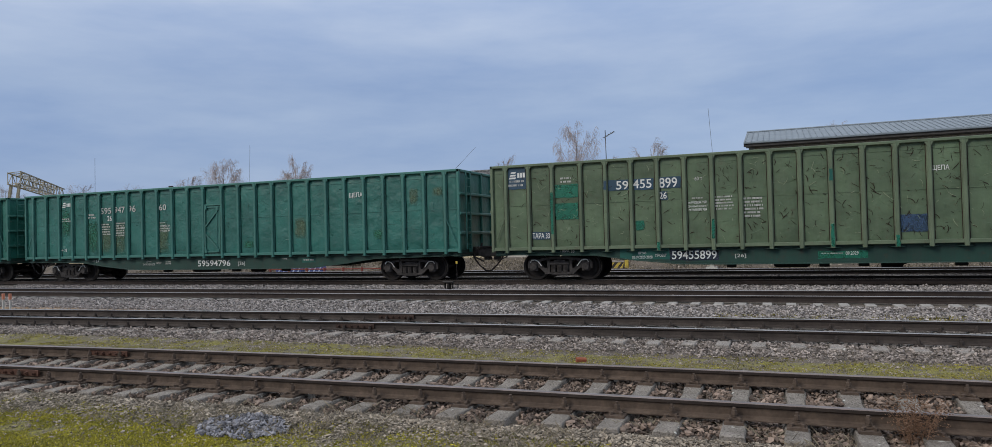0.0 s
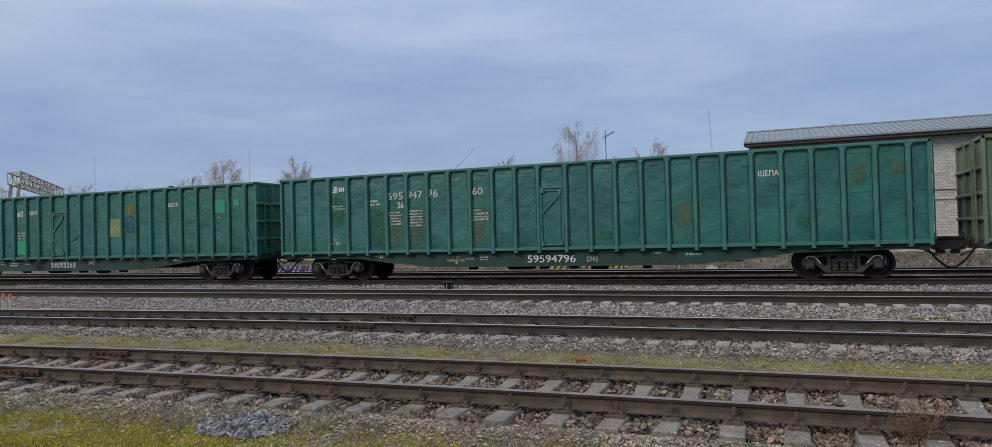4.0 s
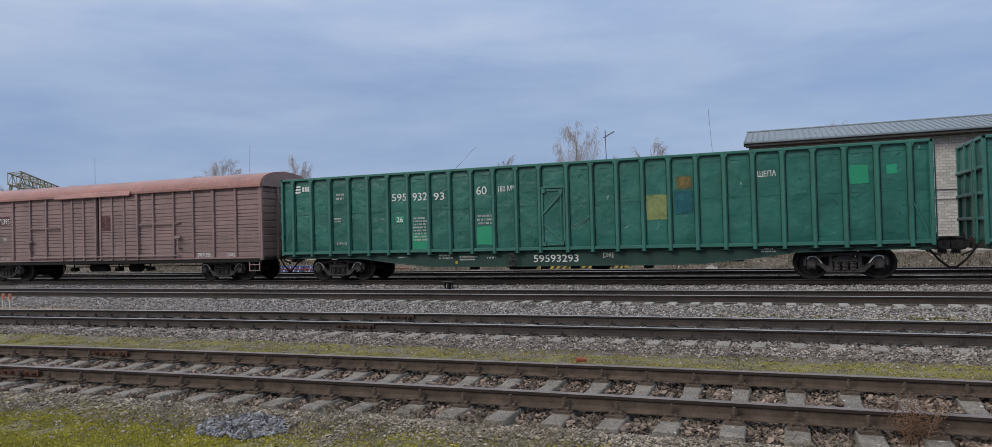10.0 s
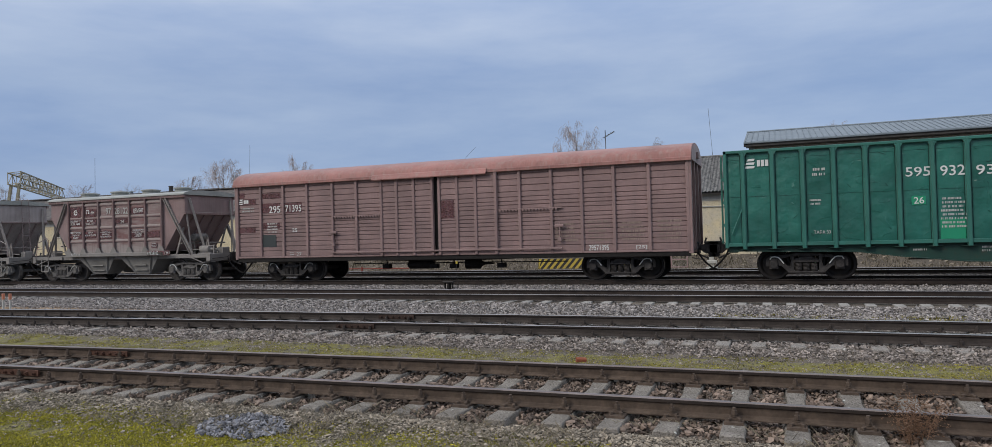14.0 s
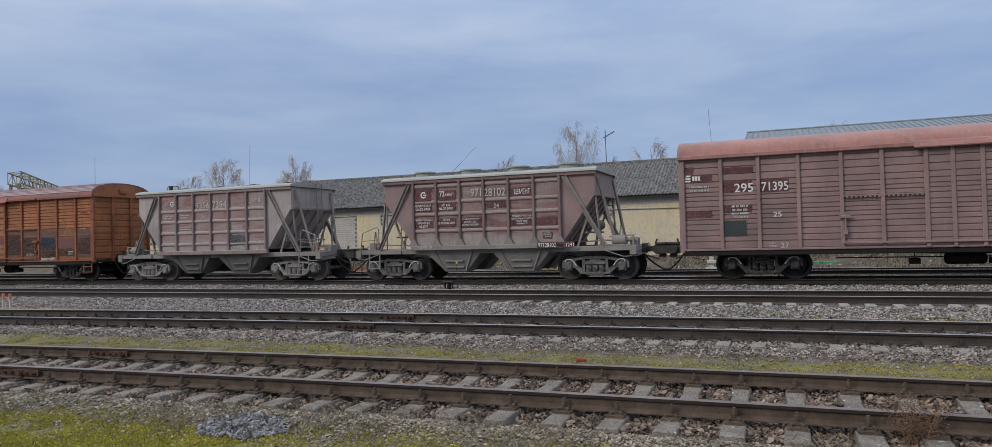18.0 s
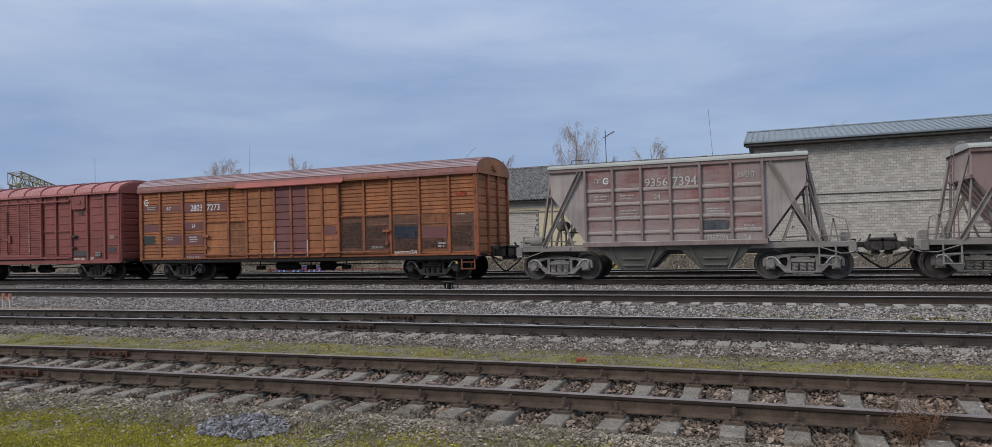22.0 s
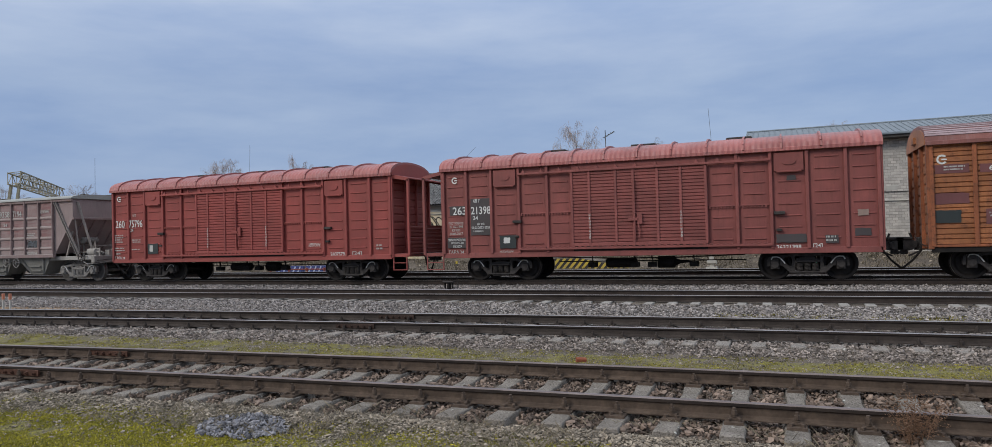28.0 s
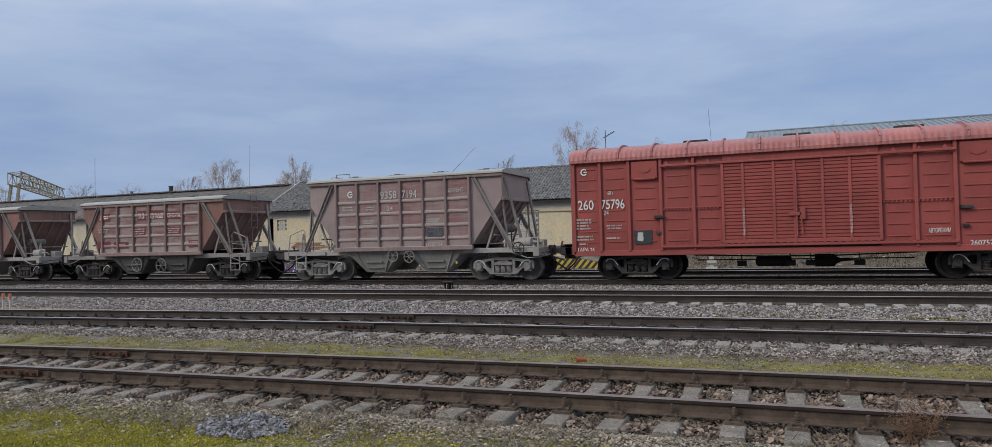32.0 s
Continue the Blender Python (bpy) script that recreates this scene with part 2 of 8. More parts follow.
def stuff(name, col, col2, scale=4.0, rough=0.85, bump=0.3, fine=30.0, metal=0.0, spread=5.0, island=0.0, dist=0.01):
    """Stone, concrete, bark, tar: two tones at two scales."""
    k = Nodes(name)
    c = k.coords(spread)
    a = k.mix(k.ramp(k.noise(c, scale, 5, 0.6), 0.3, 0.7), col, col2)
    a = k.mix(k.ramp(k.noise(c, fine, 3), 0.35, 0.7, 0, 0.35), a, tuple(v * 0.5 for v in col))
    if island:
        r = k.add("ShaderNodeNewGeometry").outputs["Random Per Island"]
        a = k.mix(1.0, a, k.mix(r, (1 - island,) * 3, (1 + island, 1 + island * 0.96, 1 + island * 0.9)), "MULTIPLY")
    k.bump(k.noise(c, fine, 4), bump, dist)
    return k.done(a, rough, metal, spec=0.5 if metal else 0.22)


M_RAILSIDE = stuff("weathered_rail_steel", (0.055, 0.039, 0.029), (0.125, 0.091, 0.067), 6, 0.78, 0.4)
M_RAILMID = stuff("worn_main_rail_steel", (0.024, 0.018, 0.0155), (0.052, 0.039, 0.032), 4, 0.7, 0.3)
M_GREASE = stuff("greasy_rail_head_side", (0.02, 0.0155, 0.0135), (0.046, 0.034, 0.028), 4, 0.6, 0.2)
M_RAILDARK = stuff("dark_rail_steel", (0.034, 0.0275, 0.024), (0.074, 0.06, 0.051), 3, 0.75, 0.3)
M_RAILTOP = stuff("polished_rail_head", (0.42, 0.41, 0.41), (0.32, 0.31, 0.31), 2, 0.3, 0.05, 60, 0.85)
M_RAILDULL = stuff("dull_rail_head", (0.15, 0.115, 0.1), (0.25, 0.205, 0.185), 2, 0.36, 0.1, 60, 0.4)
M_FISH = stuff("rusty_fishplate", (0.055, 0.028, 0.02), (0.115, 0.056, 0.036), 9, 0.85, 0.4)
M_FISHDARK = stuff("dark_fishplate", (0.034, 0.022, 0.018), (0.07, 0.044, 0.034), 9, 0.85, 0.4)
M_CLIP = stuff("rusty_fastening", (0.065, 0.047, 0.036), (0.125, 0.092, 0.069), 12, 0.85, 0.4)


def old_concrete(name, col, col2):
    """Weathered concrete: stains, dark pits and a few pale spots of lichen."""
    k = Nodes(name)
    c = k.coords(7.0)
    a = k.mix(k.ramp(k.noise(c, 4, 6, 0.7), 0.35, 0.65), col, col2)
    a = k.mix(k.ramp(k.noise(c, 45, 4, 0.7), 0.5, 0.62, 0, 0.75), a, tuple(v * 0.3 for v in col2))
    a = k.mix(k.ramp(k.noise(c, 70, 3), 0.55, 0.68, 0, 0.5), a, tuple(min(1, v * 1.7) for v in col))
    a = k.mix(k.ramp(k.noise(c, 11, 2, 0.4), 0.70, 0.73, 0, 0.85), a, (0.50, 0.50, 0.45))
    k.bump(k.noise(c, 55, 5, 0.7), 0.8, 0.012)
    return k.done(a, 0.95, spec=0.2)


M_SLEEPER = old_concrete("weathered_concrete", (0.25, 0.225, 0.195), (0.14, 0.124, 0.105))
M_SLEEPER_MID = old_concrete("dusty_concrete", (0.30, 0.27, 0.24), (0.19, 0.175, 0.155))
M_SLEEPER_PALE = stuff("pale_concrete", (0.36, 0.34, 0.31), (0.22, 0.21, 0.19), 6, 0.92, 0.5, 40)
M_STONE = stuff("grey_ballast", (0.182, 0.167, 0.158), (0.36, 0.331, 0.315), 3, 0.9, 0.3, 40, island=0.6)
M_STONE_WARM = stuff("warm_grey_ballast", (0.17, 0.146, 0.13), (0.35, 0.308, 0.278), 3, 0.9, 0.3, 40, island=0.6)
M_STONE_BROWN = stuff("brown_ballast", (0.11, 0.082, 0.066), (0.24, 0.185, 0.15), 3, 0.9, 0.3, 40, island=0.75)
M_GRAVEL = stuff("dull_gravel", (0.178, 0.153, 0.121), (0.355, 0.308, 0.247), 3, 0.95, 0.3, 40, island=0.55)
M_STONE_BLUE = stuff("blue_grey_stones", (0.13, 0.13, 0.142), (0.27, 0.268, 0.285), 5, 0.85, 0.3, 40, island=0.6)
M_IRON = stuff("dark_bogie_iron", (0.026, 0.0235, 0.0225), (0.075, 0.067, 0.062), 6, 0.6, 0.3)
# near-black iron: shade under the wagons and in door gaps deepened in its colour
M_BELOW = stuff("black_underframe_and_shade", (0.010, 0.009, 0.0085), (0.022, 0.019, 0.017), 6, 0.75, 0.3)
M_WHEEL = stuff("oily_wheel_steel", (0.011, 0.0095, 0.009), (0.024, 0.02, 0.018), 5, 0.6, 0.2)
M_TREAD = stuff("bright_wheel_tread", (0.28, 0.27, 0.26), (0.2, 0.19, 0.18), 5, 0.4, 0.1, 40, 0.8)
M_GREYIRON = stuff("cement_dusted_iron", (0.29, 0.276, 0.258), (0.15, 0.142, 0.132), 5, 0.9, 0.3)
M_MIDIRON = stuff("dust_streaked_iron", (0.2, 0.188, 0.175), (0.075, 0.07, 0.065), 7, 0.85, 0.3)
M_GREYWHEEL = stuff("cement_dusted_wheel", (0.115, 0.108, 0.102), (0.06, 0.056, 0.053), 5, 0.85, 0.2)
M_WHITE = paint("white_lettering", (0.60, 0.61, 0.58), 0.12, 0.0, dirt=0.25, dirtcol=(0.4, 0.4, 0.38), bump=0.03)
M_PALE = paint("faded_lettering", (0.42, 0.42, 0.39), 0.15, 0.0, dirt=0.3, dirtcol=(0.3, 0.3, 0.28), bump=0.03)


# ---- ground: one sheet to the horizon ----
def bend(x, k, lo, hi):
    """A track that curves gently between lo and hi and runs on straight."""
    c = min(max(x, lo), hi)
    return k * c * c + 2 * k * c * (x - c)


def y1(x):
    return T1 + bend(x, -0.0029, -13, 7)


def y2(x):
    return T2 + bend(x, -0.0020, -19, 9)


def bank(v, pts):
    for (a, b), (c, d) in zip(pts[:-1], pts[1:]):
        if v <= c:
            return b + (d - b) * max(0.0, (v - a) / (c - a))
    return pts[-1][1]


PROFILE = [(2.0, -0.36), (5.3, -0.33), (6.2, -0.262), (6.5, -0.238), (6.75, -0.245), (9.1, -0.25), (9.4, -0.275), (9.7, -0.275), (10.9, -0.285), (11.5, -0.225), (11.8, -0.19), (14.1, -0.19),
           (14.6, -0.25), (15.6, -0.28), (17.4, -0.20), (17.85, -0.165), (20.6, -0.165), (21.5, -0.21), (22.5, -0.165), (23.3, -0.16), (26.6, -0.17), (27.6, -0.26), (28.8, -0.16), (31.6, -0.16),
           (32.4, -0.35), (33.5, -0.38), (36.0, -0.25), (37.5, 0.1), (39.6, 0.35), (60, 0.4), (90, 0.4), (4000, 0.4)]


def ground_z(x, y):
    z = bank(y - (bend(x, -0.0029, -13, 7) if y < 11 else bend(x, -0.0020, -19, 9) if y < 16 else 0), PROFILE)
    z += 0.025 * noise.noise((x * 0.9, y * 0.9, 0)) + 0.012 * noise.noise((x * 5, y * 5, 3))
    if y < 12:
        v = y - bend(x, -0.0029, -13, 7)
        if 6.0 < v < 7.0 and x < -1.5:
            z += 0.012 * min(1.0, (-1.5 - x) / 2.5) * min(1.0, (v - 6.0) / 0.3, (7.0 - v) / 0.2)
        z += 0.009 * noise.noise((x * 13, y * 13, 5))
    return z


def steps(stops):
    out = []
    for a, b, d in stops:
        n = max(1, round((b - a) / d))
        out += [a + (b - a) * i / n for i in range(n)]
    return out + [stops[-1][1]]


def build_ground():
    xs = steps([(-2500, -300, 700), (-300, -70, 40), (-70, -30, 1.5), (-30, -13, 0.35), (-13, 6, 0.06), (6, 20, 0.6), (20, 70, 3), (70, 2500, 600)])
    ys = steps([(-2500, -60, 600), (-60, 2, 8), (2, 4, 0.5), (4, 7, 0.045), (7, 12.6, 0.1), (12.6, 34, 0.25), (34, 42, 0.5), (42, 120, 8), (120, 3500, 600)])
    n = len(ys)
    vs = [(x, y, ground_z(x, y)) for x in xs for y in ys]
    fs = [(i * n + j, (i + 1) * n + j, (i + 1) * n + j + 1, i * n + j + 1) for i in range(len(xs) - 1) for j in range(n - 1)]
    me = bpy.data.meshes.new("ground")
    me.from_pydata(vs, [], fs)
    me.polygons.foreach_set("use_smooth", [True] * len(fs))
    k = Nodes("yard_ground")
    c = k.coords()
    sep = k.add("ShaderNodeSeparateXYZ", Vector=c)
    grain, patch = k.noise(c, 55, 3), k.noise(c, 0.9, 5, 0.6)
    a = k.mix(k.ramp(patch, 0.35, 0.65), (0.092, 0.075, 0.056), (0.175, 0.145, 0.11))
    vor = k.add("ShaderNodeTexVoronoi", Vector=c, Scale=46.0)
    pebble = k.mix(k.noise(c, 14, 2), (0.16, 0.142, 0.122), (0.38, 0.345, 0.31))
    a = k.mix(k.ramp(vor.outputs["Distance"], 0.42, 0.15, 0.0, 0.8), a, pebble)
    a = k.mix(k.ramp(grain, 0.4, 0.65, 0.0, 0.6), a, (0.02, 0.017, 0.014))
    # sandy earth beside the main tracks
    sx = k.ramp(sep.outputs["X"], -13.5, -17.5)
    sy = k.n.new("ShaderNodeMath")
    sy.operation = "COMPARE"
    k.l.new(sep.outputs["Y"], sy.inputs[0])
    sy.inputs[1].default_value, sy.inputs[2].default_value = 15.9, 0.75
    sm = k.n.new("ShaderNodeMath")
    sm.operation = "MULTIPLY"
    k.l.new(sx, sm.inputs[0])
    k.l.new(sy.outputs[0], sm.inputs[1])
    a = k.mix(sm.outputs[0], a, k.mix(k.noise(c, 3.0, 5, 0.7), (0.19, 0.12, 0.065), (0.33, 0.23, 0.14)))
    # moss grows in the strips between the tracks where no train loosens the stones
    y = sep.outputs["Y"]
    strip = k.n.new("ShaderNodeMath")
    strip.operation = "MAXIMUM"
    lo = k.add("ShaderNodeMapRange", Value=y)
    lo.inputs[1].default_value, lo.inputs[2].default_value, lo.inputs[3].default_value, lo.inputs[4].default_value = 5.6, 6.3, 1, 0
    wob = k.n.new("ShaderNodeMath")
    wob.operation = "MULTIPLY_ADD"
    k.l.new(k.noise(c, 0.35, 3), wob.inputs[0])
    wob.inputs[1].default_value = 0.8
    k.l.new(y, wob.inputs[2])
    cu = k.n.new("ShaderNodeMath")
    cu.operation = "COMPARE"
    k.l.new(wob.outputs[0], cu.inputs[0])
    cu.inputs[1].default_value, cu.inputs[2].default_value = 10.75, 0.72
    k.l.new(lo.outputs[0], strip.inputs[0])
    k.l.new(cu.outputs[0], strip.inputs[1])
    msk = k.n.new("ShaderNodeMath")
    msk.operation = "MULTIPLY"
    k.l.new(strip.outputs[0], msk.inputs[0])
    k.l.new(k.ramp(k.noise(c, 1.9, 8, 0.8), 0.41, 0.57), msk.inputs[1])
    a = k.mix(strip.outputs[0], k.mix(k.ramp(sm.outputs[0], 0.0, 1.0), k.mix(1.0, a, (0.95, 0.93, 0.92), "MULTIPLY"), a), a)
    green = k.mix(k.noise(c, 5, 5, 0.7), (0.16, 0.15, 0.028), (0.4, 0.348, 0.046))
    green = k.mix(k.ramp(k.noise(c, 60, 5, 0.75), 0.4, 0.58, 0.0, 0.8), green, (0.032, 0.031, 0.013))
    a = k.mix(msk.outputs[0], a, green)
    h = k.mix(0.5, vor.outputs["Distance"], grain)
    k.bump(h, 1.0, 0.024)
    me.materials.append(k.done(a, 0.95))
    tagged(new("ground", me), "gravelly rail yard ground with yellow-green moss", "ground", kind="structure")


build_ground()


# ---- tracks ----
RAIL = [(-0.075, -0.1566), (0.075, -0.1566), (0.075, -0.1462), (0.02, -0.1288), (0.011, -0.1175), (0.011, -0.04785), (0.036, -0.03654), (0.0375, -0.00696), (0.03, 0),
        (-0.03, 0), (-0.0375, -0.00696), (-0.036, -0.03654), (-0.011, -0.04785), (-0.011, -0.1175), (-0.02, -0.1288), (-0.075, -0.1462)]


def rail_mesh(curve, off, z, xs, side, top):
    """A rail along x: its profile swept along the track's curve, the running face polished."""
    n, vs, fs, mi = len(RAIL), [], [], []
    for x in xs:
        y = curve(x) + off
        vs += [(x, y + a, z + b) for a, b in RAIL]
    for i in range(len(xs) - 1):
        for j in range(n):
            fs.append((i * n + j, i * n + (j + 1) % n, (i + 1) * n + (j + 1) % n, (i + 1) * n + j))
            mi.append(1 if j in (7, 8, 9) else 2 if j in (6, 10) else 0)
    me = bpy.data.meshes.new("rail")
    me.from_pydata(vs, [], fs)
    for m in (side, top, M_GREASE):
        me.materials.append(m)
    me.polygons.foreach_set("material_index", mi)
    return me


def sleeper_geo(L=2.7):
    g, h = Geo(), L / 2
    ring = lambda y, w, z: [(-w, y, -0.2), (w, y, -0.2), (w - 0.022, y, z - 0.012), (w - 0.032, y, z), (-w + 0.032, y, z), (-w + 0.022, y, z - 0.012)]
    sec = [(-h, 0.125, -0.012), (-h + 0.02, 0.13, 0.0), (-h + 0.75, 0.125, 0.0), (-h + 0.95, 0.112, -0.03), (h - 0.95, 0.112, -0.03), (h - 0.75, 0.125, 0.0), (h - 0.02, 0.13, 0.0), (h, 0.125, -0.012)]
    vs = [p for y, w, z in sec for p in ring(y, w, z)]
    fs = [tuple(range(6)), tuple(range(len(vs) - 1, len(vs) - 7, -1))]
    for i in range(len(sec) - 1):
        fs += [(i * 6 + j, i * 6 + (j + 1) % 6, i * 6 + 6 + (j + 1) % 6, i * 6 + 6 + j) for j in range(6)]
    return g.add(vs, fs)


def fastener_geo():
    """Base plate, clamps and bolts on both sides of the rail's foot."""
    g = Geo()
    g.cbox(-0.088, 0.088, -0.2, 0.2, -0.014, 0.014, 0.006)
    for s in (-1, 1):
        a, b = sorted((s * 0.062, s * 0.125))
        g.cbox(-0.05, 0.05, a, b, 0.01, 0.045, 0.008)
        g.tube((0, s * 0.1, 0.0), (0, s * 0.1, 0.132), 0.016, 6)
        g.tube((0, s * 0.1, 0.045), (0, s * 0.1, 0.054), 0.031, 8)
        g.tube((0, s * 0.1, 0.054), (0, s * 0.1, 0.066), 0.024, 8)
        g.tube((0, s * 0.1, 0.066), (0, s * 0.1, 0.074), 0.031, 8)
        g.tube((0, s * 0.1, 0.074), (0, s * 0.1, 0.104), 0.028, 6)
        g.tube((0.05, s * 0.155, 0.01), (0.05, s * 0.155, 0.04), 0.02, 6)
        g.tube((-0.05, s * 0.155, 0.01), (-0.05, s * 0.155, 0.04), 0.02, 6)
    return g


def fishplate_geo():
    g = Geo()
    for s in (-1, 1):
        a, b = sorted((s * 0.013, s * 0.036))
        g.cbox(-0.43, 0.43, a, b, -0.127, -0.039, 0.008)
        for i in range(6):
            x = -0.36 + 0.144 * i
            g.tube((x, s * 0.03, -0.083), (x, s * 0.058, -0.083), 0.024, 6)
            g.tube((x, s * 0.05, -0.083), (x, s * 0.08, -0.083), 0.012, 6)
    return g


SLEEPER_ME, FAST_ME, FISH_ME = sleeper_geo().mesh("sleeper"), fastener_geo().mesh("fastening"), fishplate_geo().mesh("fishplate")
FISH_DARK_ME = fishplate_geo().mesh("fishplate")
PALE_ME, MID_ME, FAST_DARK_ME = sleeper_geo().mesh("sleeper"), sleeper_geo().mesh("sleeper"), fastener_geo().mesh("fastening")
for me, m in ((SLEEPER_ME, M_SLEEPER), (PALE_ME, M_SLEEPER_PALE), (MID_ME, M_SLEEPER_MID), (FAST_ME, M_CLIP), (FAST_DARK_ME, M_RAILDARK), (FISH_ME, M_FISH), (FISH_DARK_ME, M_FISHDARK)):
    me.materials.append(m)


def track(label, curve, z, xs, joints, sleepers, me, fast, dz=0.0):
    """A track as one piece of the setting: rails with fishplates, sleepers with fastenings."""
    t = thing("railway_track", label, "railway track", kind="structure")
    rails = []
    for side, off in (("near", -0.795), ("far", 0.795)):
        r = part("rail", rail_mesh(curve, off, z, xs, M_RAILDARK if z == 0.02 else M_RAILSIDE if z == 0.0 else M_RAILMID, M_RAILDULL if z == 0.0 else M_RAILTOP), None, t)
        rails.append(r)
        for x in joints[side]:
            part("fishplate", FISH_DARK_ME if z == 0.02 else FISH_ME, None, r, "rusty bolted fishplate", at=(x, curve(x) + off, z))
    for x in sleepers:
        tilt = random.uniform(-1.2, 1.2)
        s = part("sleeper", me, None, t, at=pose(x + random.uniform(-0.015, 0.015), curve(x) + random.uniform(-0.03, 0.03), z - 0.178 + (dz(x) if callable(dz) else dz) + random.uniform(-0.006, 0.006), 0, 0, tilt))
        if fast(x):
            for off in (-0.795, 0.795):
                part("fastening", FAST_DARK_ME if z == 0.02 else FAST_ME, None, s, at=(0, off, (-0.018 if z == 0.02 else 0.012) - (dz(x) if callable(dz) else dz)))
    return t


fine = steps([(-120, -20, 5), (-20, 10, 0.5), (10, 70, 5)])
track("siding with brown rails on weathered concrete sleepers", y1, 0.0, fine, {"near": [-9.83], "far": [-10.0]},
      [1.176 - 0.5436 * n for n in range(-6, 26)], SLEEPER_ME, lambda x: True)
track("track with dark rails deep in grey ballast", y2, 0.02, fine, {"near": [-7.76], "far": [-7.74]},
      [1.3 - 0.5436 * n for n in range(-8, 42)], MID_ME, lambda x: True, dz=lambda x: -0.012 if x < -9 else 0.0)
long = [-300, -40, 20, 200]
track("main track with worn rails in grey ballast", lambda x: T3, 0.03, long, {"near": [], "far": []},
      [4 - 0.5436 * n for n in range(-12, 58)], PALE_ME, lambda x: False, dz=lambda x: 0.018 if x > -6.5 else 0.0)
track("main track that carries the freight train", lambda x: T4, ZT, long, {"near": [], "far": []},
      [6 - 0.5436 * n for n in range(-14, 80)], SLEEPER_ME, lambda x: False, dz=-0.012)
track("far track with worn rails", lambda x: T5, 0.05, long, {"near": [], "far": []}, [6 - 0.5436 * n for n in range(-12, 70)], SLEEPER_ME, lambda x: False, dz=-0.02)


# ---- loose stones ----
def rock_shapes(seed, count=28, corners=11):
    """Angular broken stones: hulls round a few points."""
    rng, out = np.random.default_rng(seed), []
    for _ in range(count):
        bm = bmesh.new()
        pts = rng.normal(size=(corners, 3))
        pts /= np.linalg.norm(pts, axis=1)[:, None]
        for p in pts * rng.uniform(0.8, 1.15, size=(corners, 1)) * np.array([1.3, 1.0, 0.72]):
            bm.verts.new(p)
        bmesh.ops.convex_hull(bm, input=bm.verts)
        bmesh.ops.delete(bm, geom=[v for v in bm.verts if not v.link_faces], context="VERTS")
        bm.verts.index_update()
        out.append((np.array([v.co[:] for v in bm.verts]), np.array([[v.index for v in f.verts] for f in bm.faces])))
        bm.free()
    return out


ROCKS, CHIPS, SHARDS = rock_shapes(1), rock_shapes(2, 16, 7), rock_shapes(3, 24, 8)


def stones(name, label, material, rows, seed, shapes=ROCKS, flat=0.8, category="ballast stones"):
    """Many small stones in one mesh: rows of (count, place(rng) -> x, y, z or None, smallest, largest)."""
    rng = np.random.default_rng(seed)
    P, F, n = [], [], 0
    for count, place, lo, hi in rows:
        for _ in range(count):
            p = place(rng)
            if p is None:
                continue
            r = (lo + (hi - lo) * rng.uniform(0, 1) ** 1.5) * 0.5
            base, faces = shapes[rng.integers(len(shapes))]
            q = np.linalg.qr(rng.normal(size=(3, 3)))[0]
            b = base @ q.T
            b[:, 2] *= flat
            P.append(b * r + np.array(p))
            F.append(faces + n)
            n += len(base)
    me = bpy.data.meshes.new(name)
    me.from_pydata(np.concatenate(P).tolist(), [], np.concatenate(F).tolist())
    me.materials.append(material)
    return tagged(new(name, me), label, category, kind="stuff")


def in_crib(x):
    """True between two sleepers of the siding."""
    d = ((1.176 - x) / 0.5436) % 1.0
    return 0.2 < d < 0.8


def place_t1(rng):
    x, v = rng.uniform(-12.5, 4.2), rng.uniform(6.62, 9.35)
    if 6.5 < v < 9.35 and not in_crib(x):
        return None
    y = v + bend(x, -0.0029, -13, 7)
    return x, y, ground_z(x, y) + rng.uniform(0.0, 0.045)


def strip_place(x0, x1, y0, y1_, k=0.0, lift=0.012, cell=0.0):
    """Anywhere in a strip; with a cell size, one after another on a jittered grid."""
    state, nx = [0], int((x1 - x0) / cell) if cell else 0

    def place(rng):
        if cell:
            i, j = state[0] % nx, state[0] // nx
            state[0] += 1
            x, y = x0 + (i + 0.5 * (j % 2) + rng.uniform(-0.33, 0.33)) * cell, y0 + (j + rng.uniform(-0.33, 0.33)) * cell
            if y > y1_:
                return None
        else:
            x, y = rng.uniform(x0, x1), rng.uniform(y0, y1_)
        y += k * min(max(x, -19), 9) ** 2
        return x, y, ground_z(x, y) + rng.uniform(0, lift)
    return place


def edge_place(x0, x1, y0, y1_, k):
    """Thick at y1_, thinning out towards y0."""
    def place(rng):
        x, w = rng.uniform(x0, x1), rng.uniform(0, 1) ** 0.5
        y = y0 + (y1_ - y0) * w + k * min(max(x, -19), 9) ** 2
        return x, y, ground_z(x, y) + rng.uniform(0, 0.012)
    return place


stones("ballast_near_siding", "brown and grey ballast stones between the sleepers", M_STONE_BROWN, [(26000, place_t1, 0.03, 0.08)], 1)
stones("ballast_second_track", "grey ballast stones along the second track", M_STONE_WARM,
       [(15500, strip_place(-20, 7, 11.25, 12.14, -0.0020, 0.03, 0.0445), 0.03, 0.072), (2600, edge_place(-20, 7, 10.85, 11.35, -0.0020), 0.02, 0.06), (7200, strip_place(-20, 7, 12.2, 13.8, -0.002, 0.006, 0.075), 0.03, 0.075),
        (3000, edge_place(-20, 7, 15.3, 14.0, -0.002), 0.03, 0.08), (5200, strip_place(-13, 5, 9.5, 11.0, -0.0025), 0.012, 0.04)], 2, SHARDS)
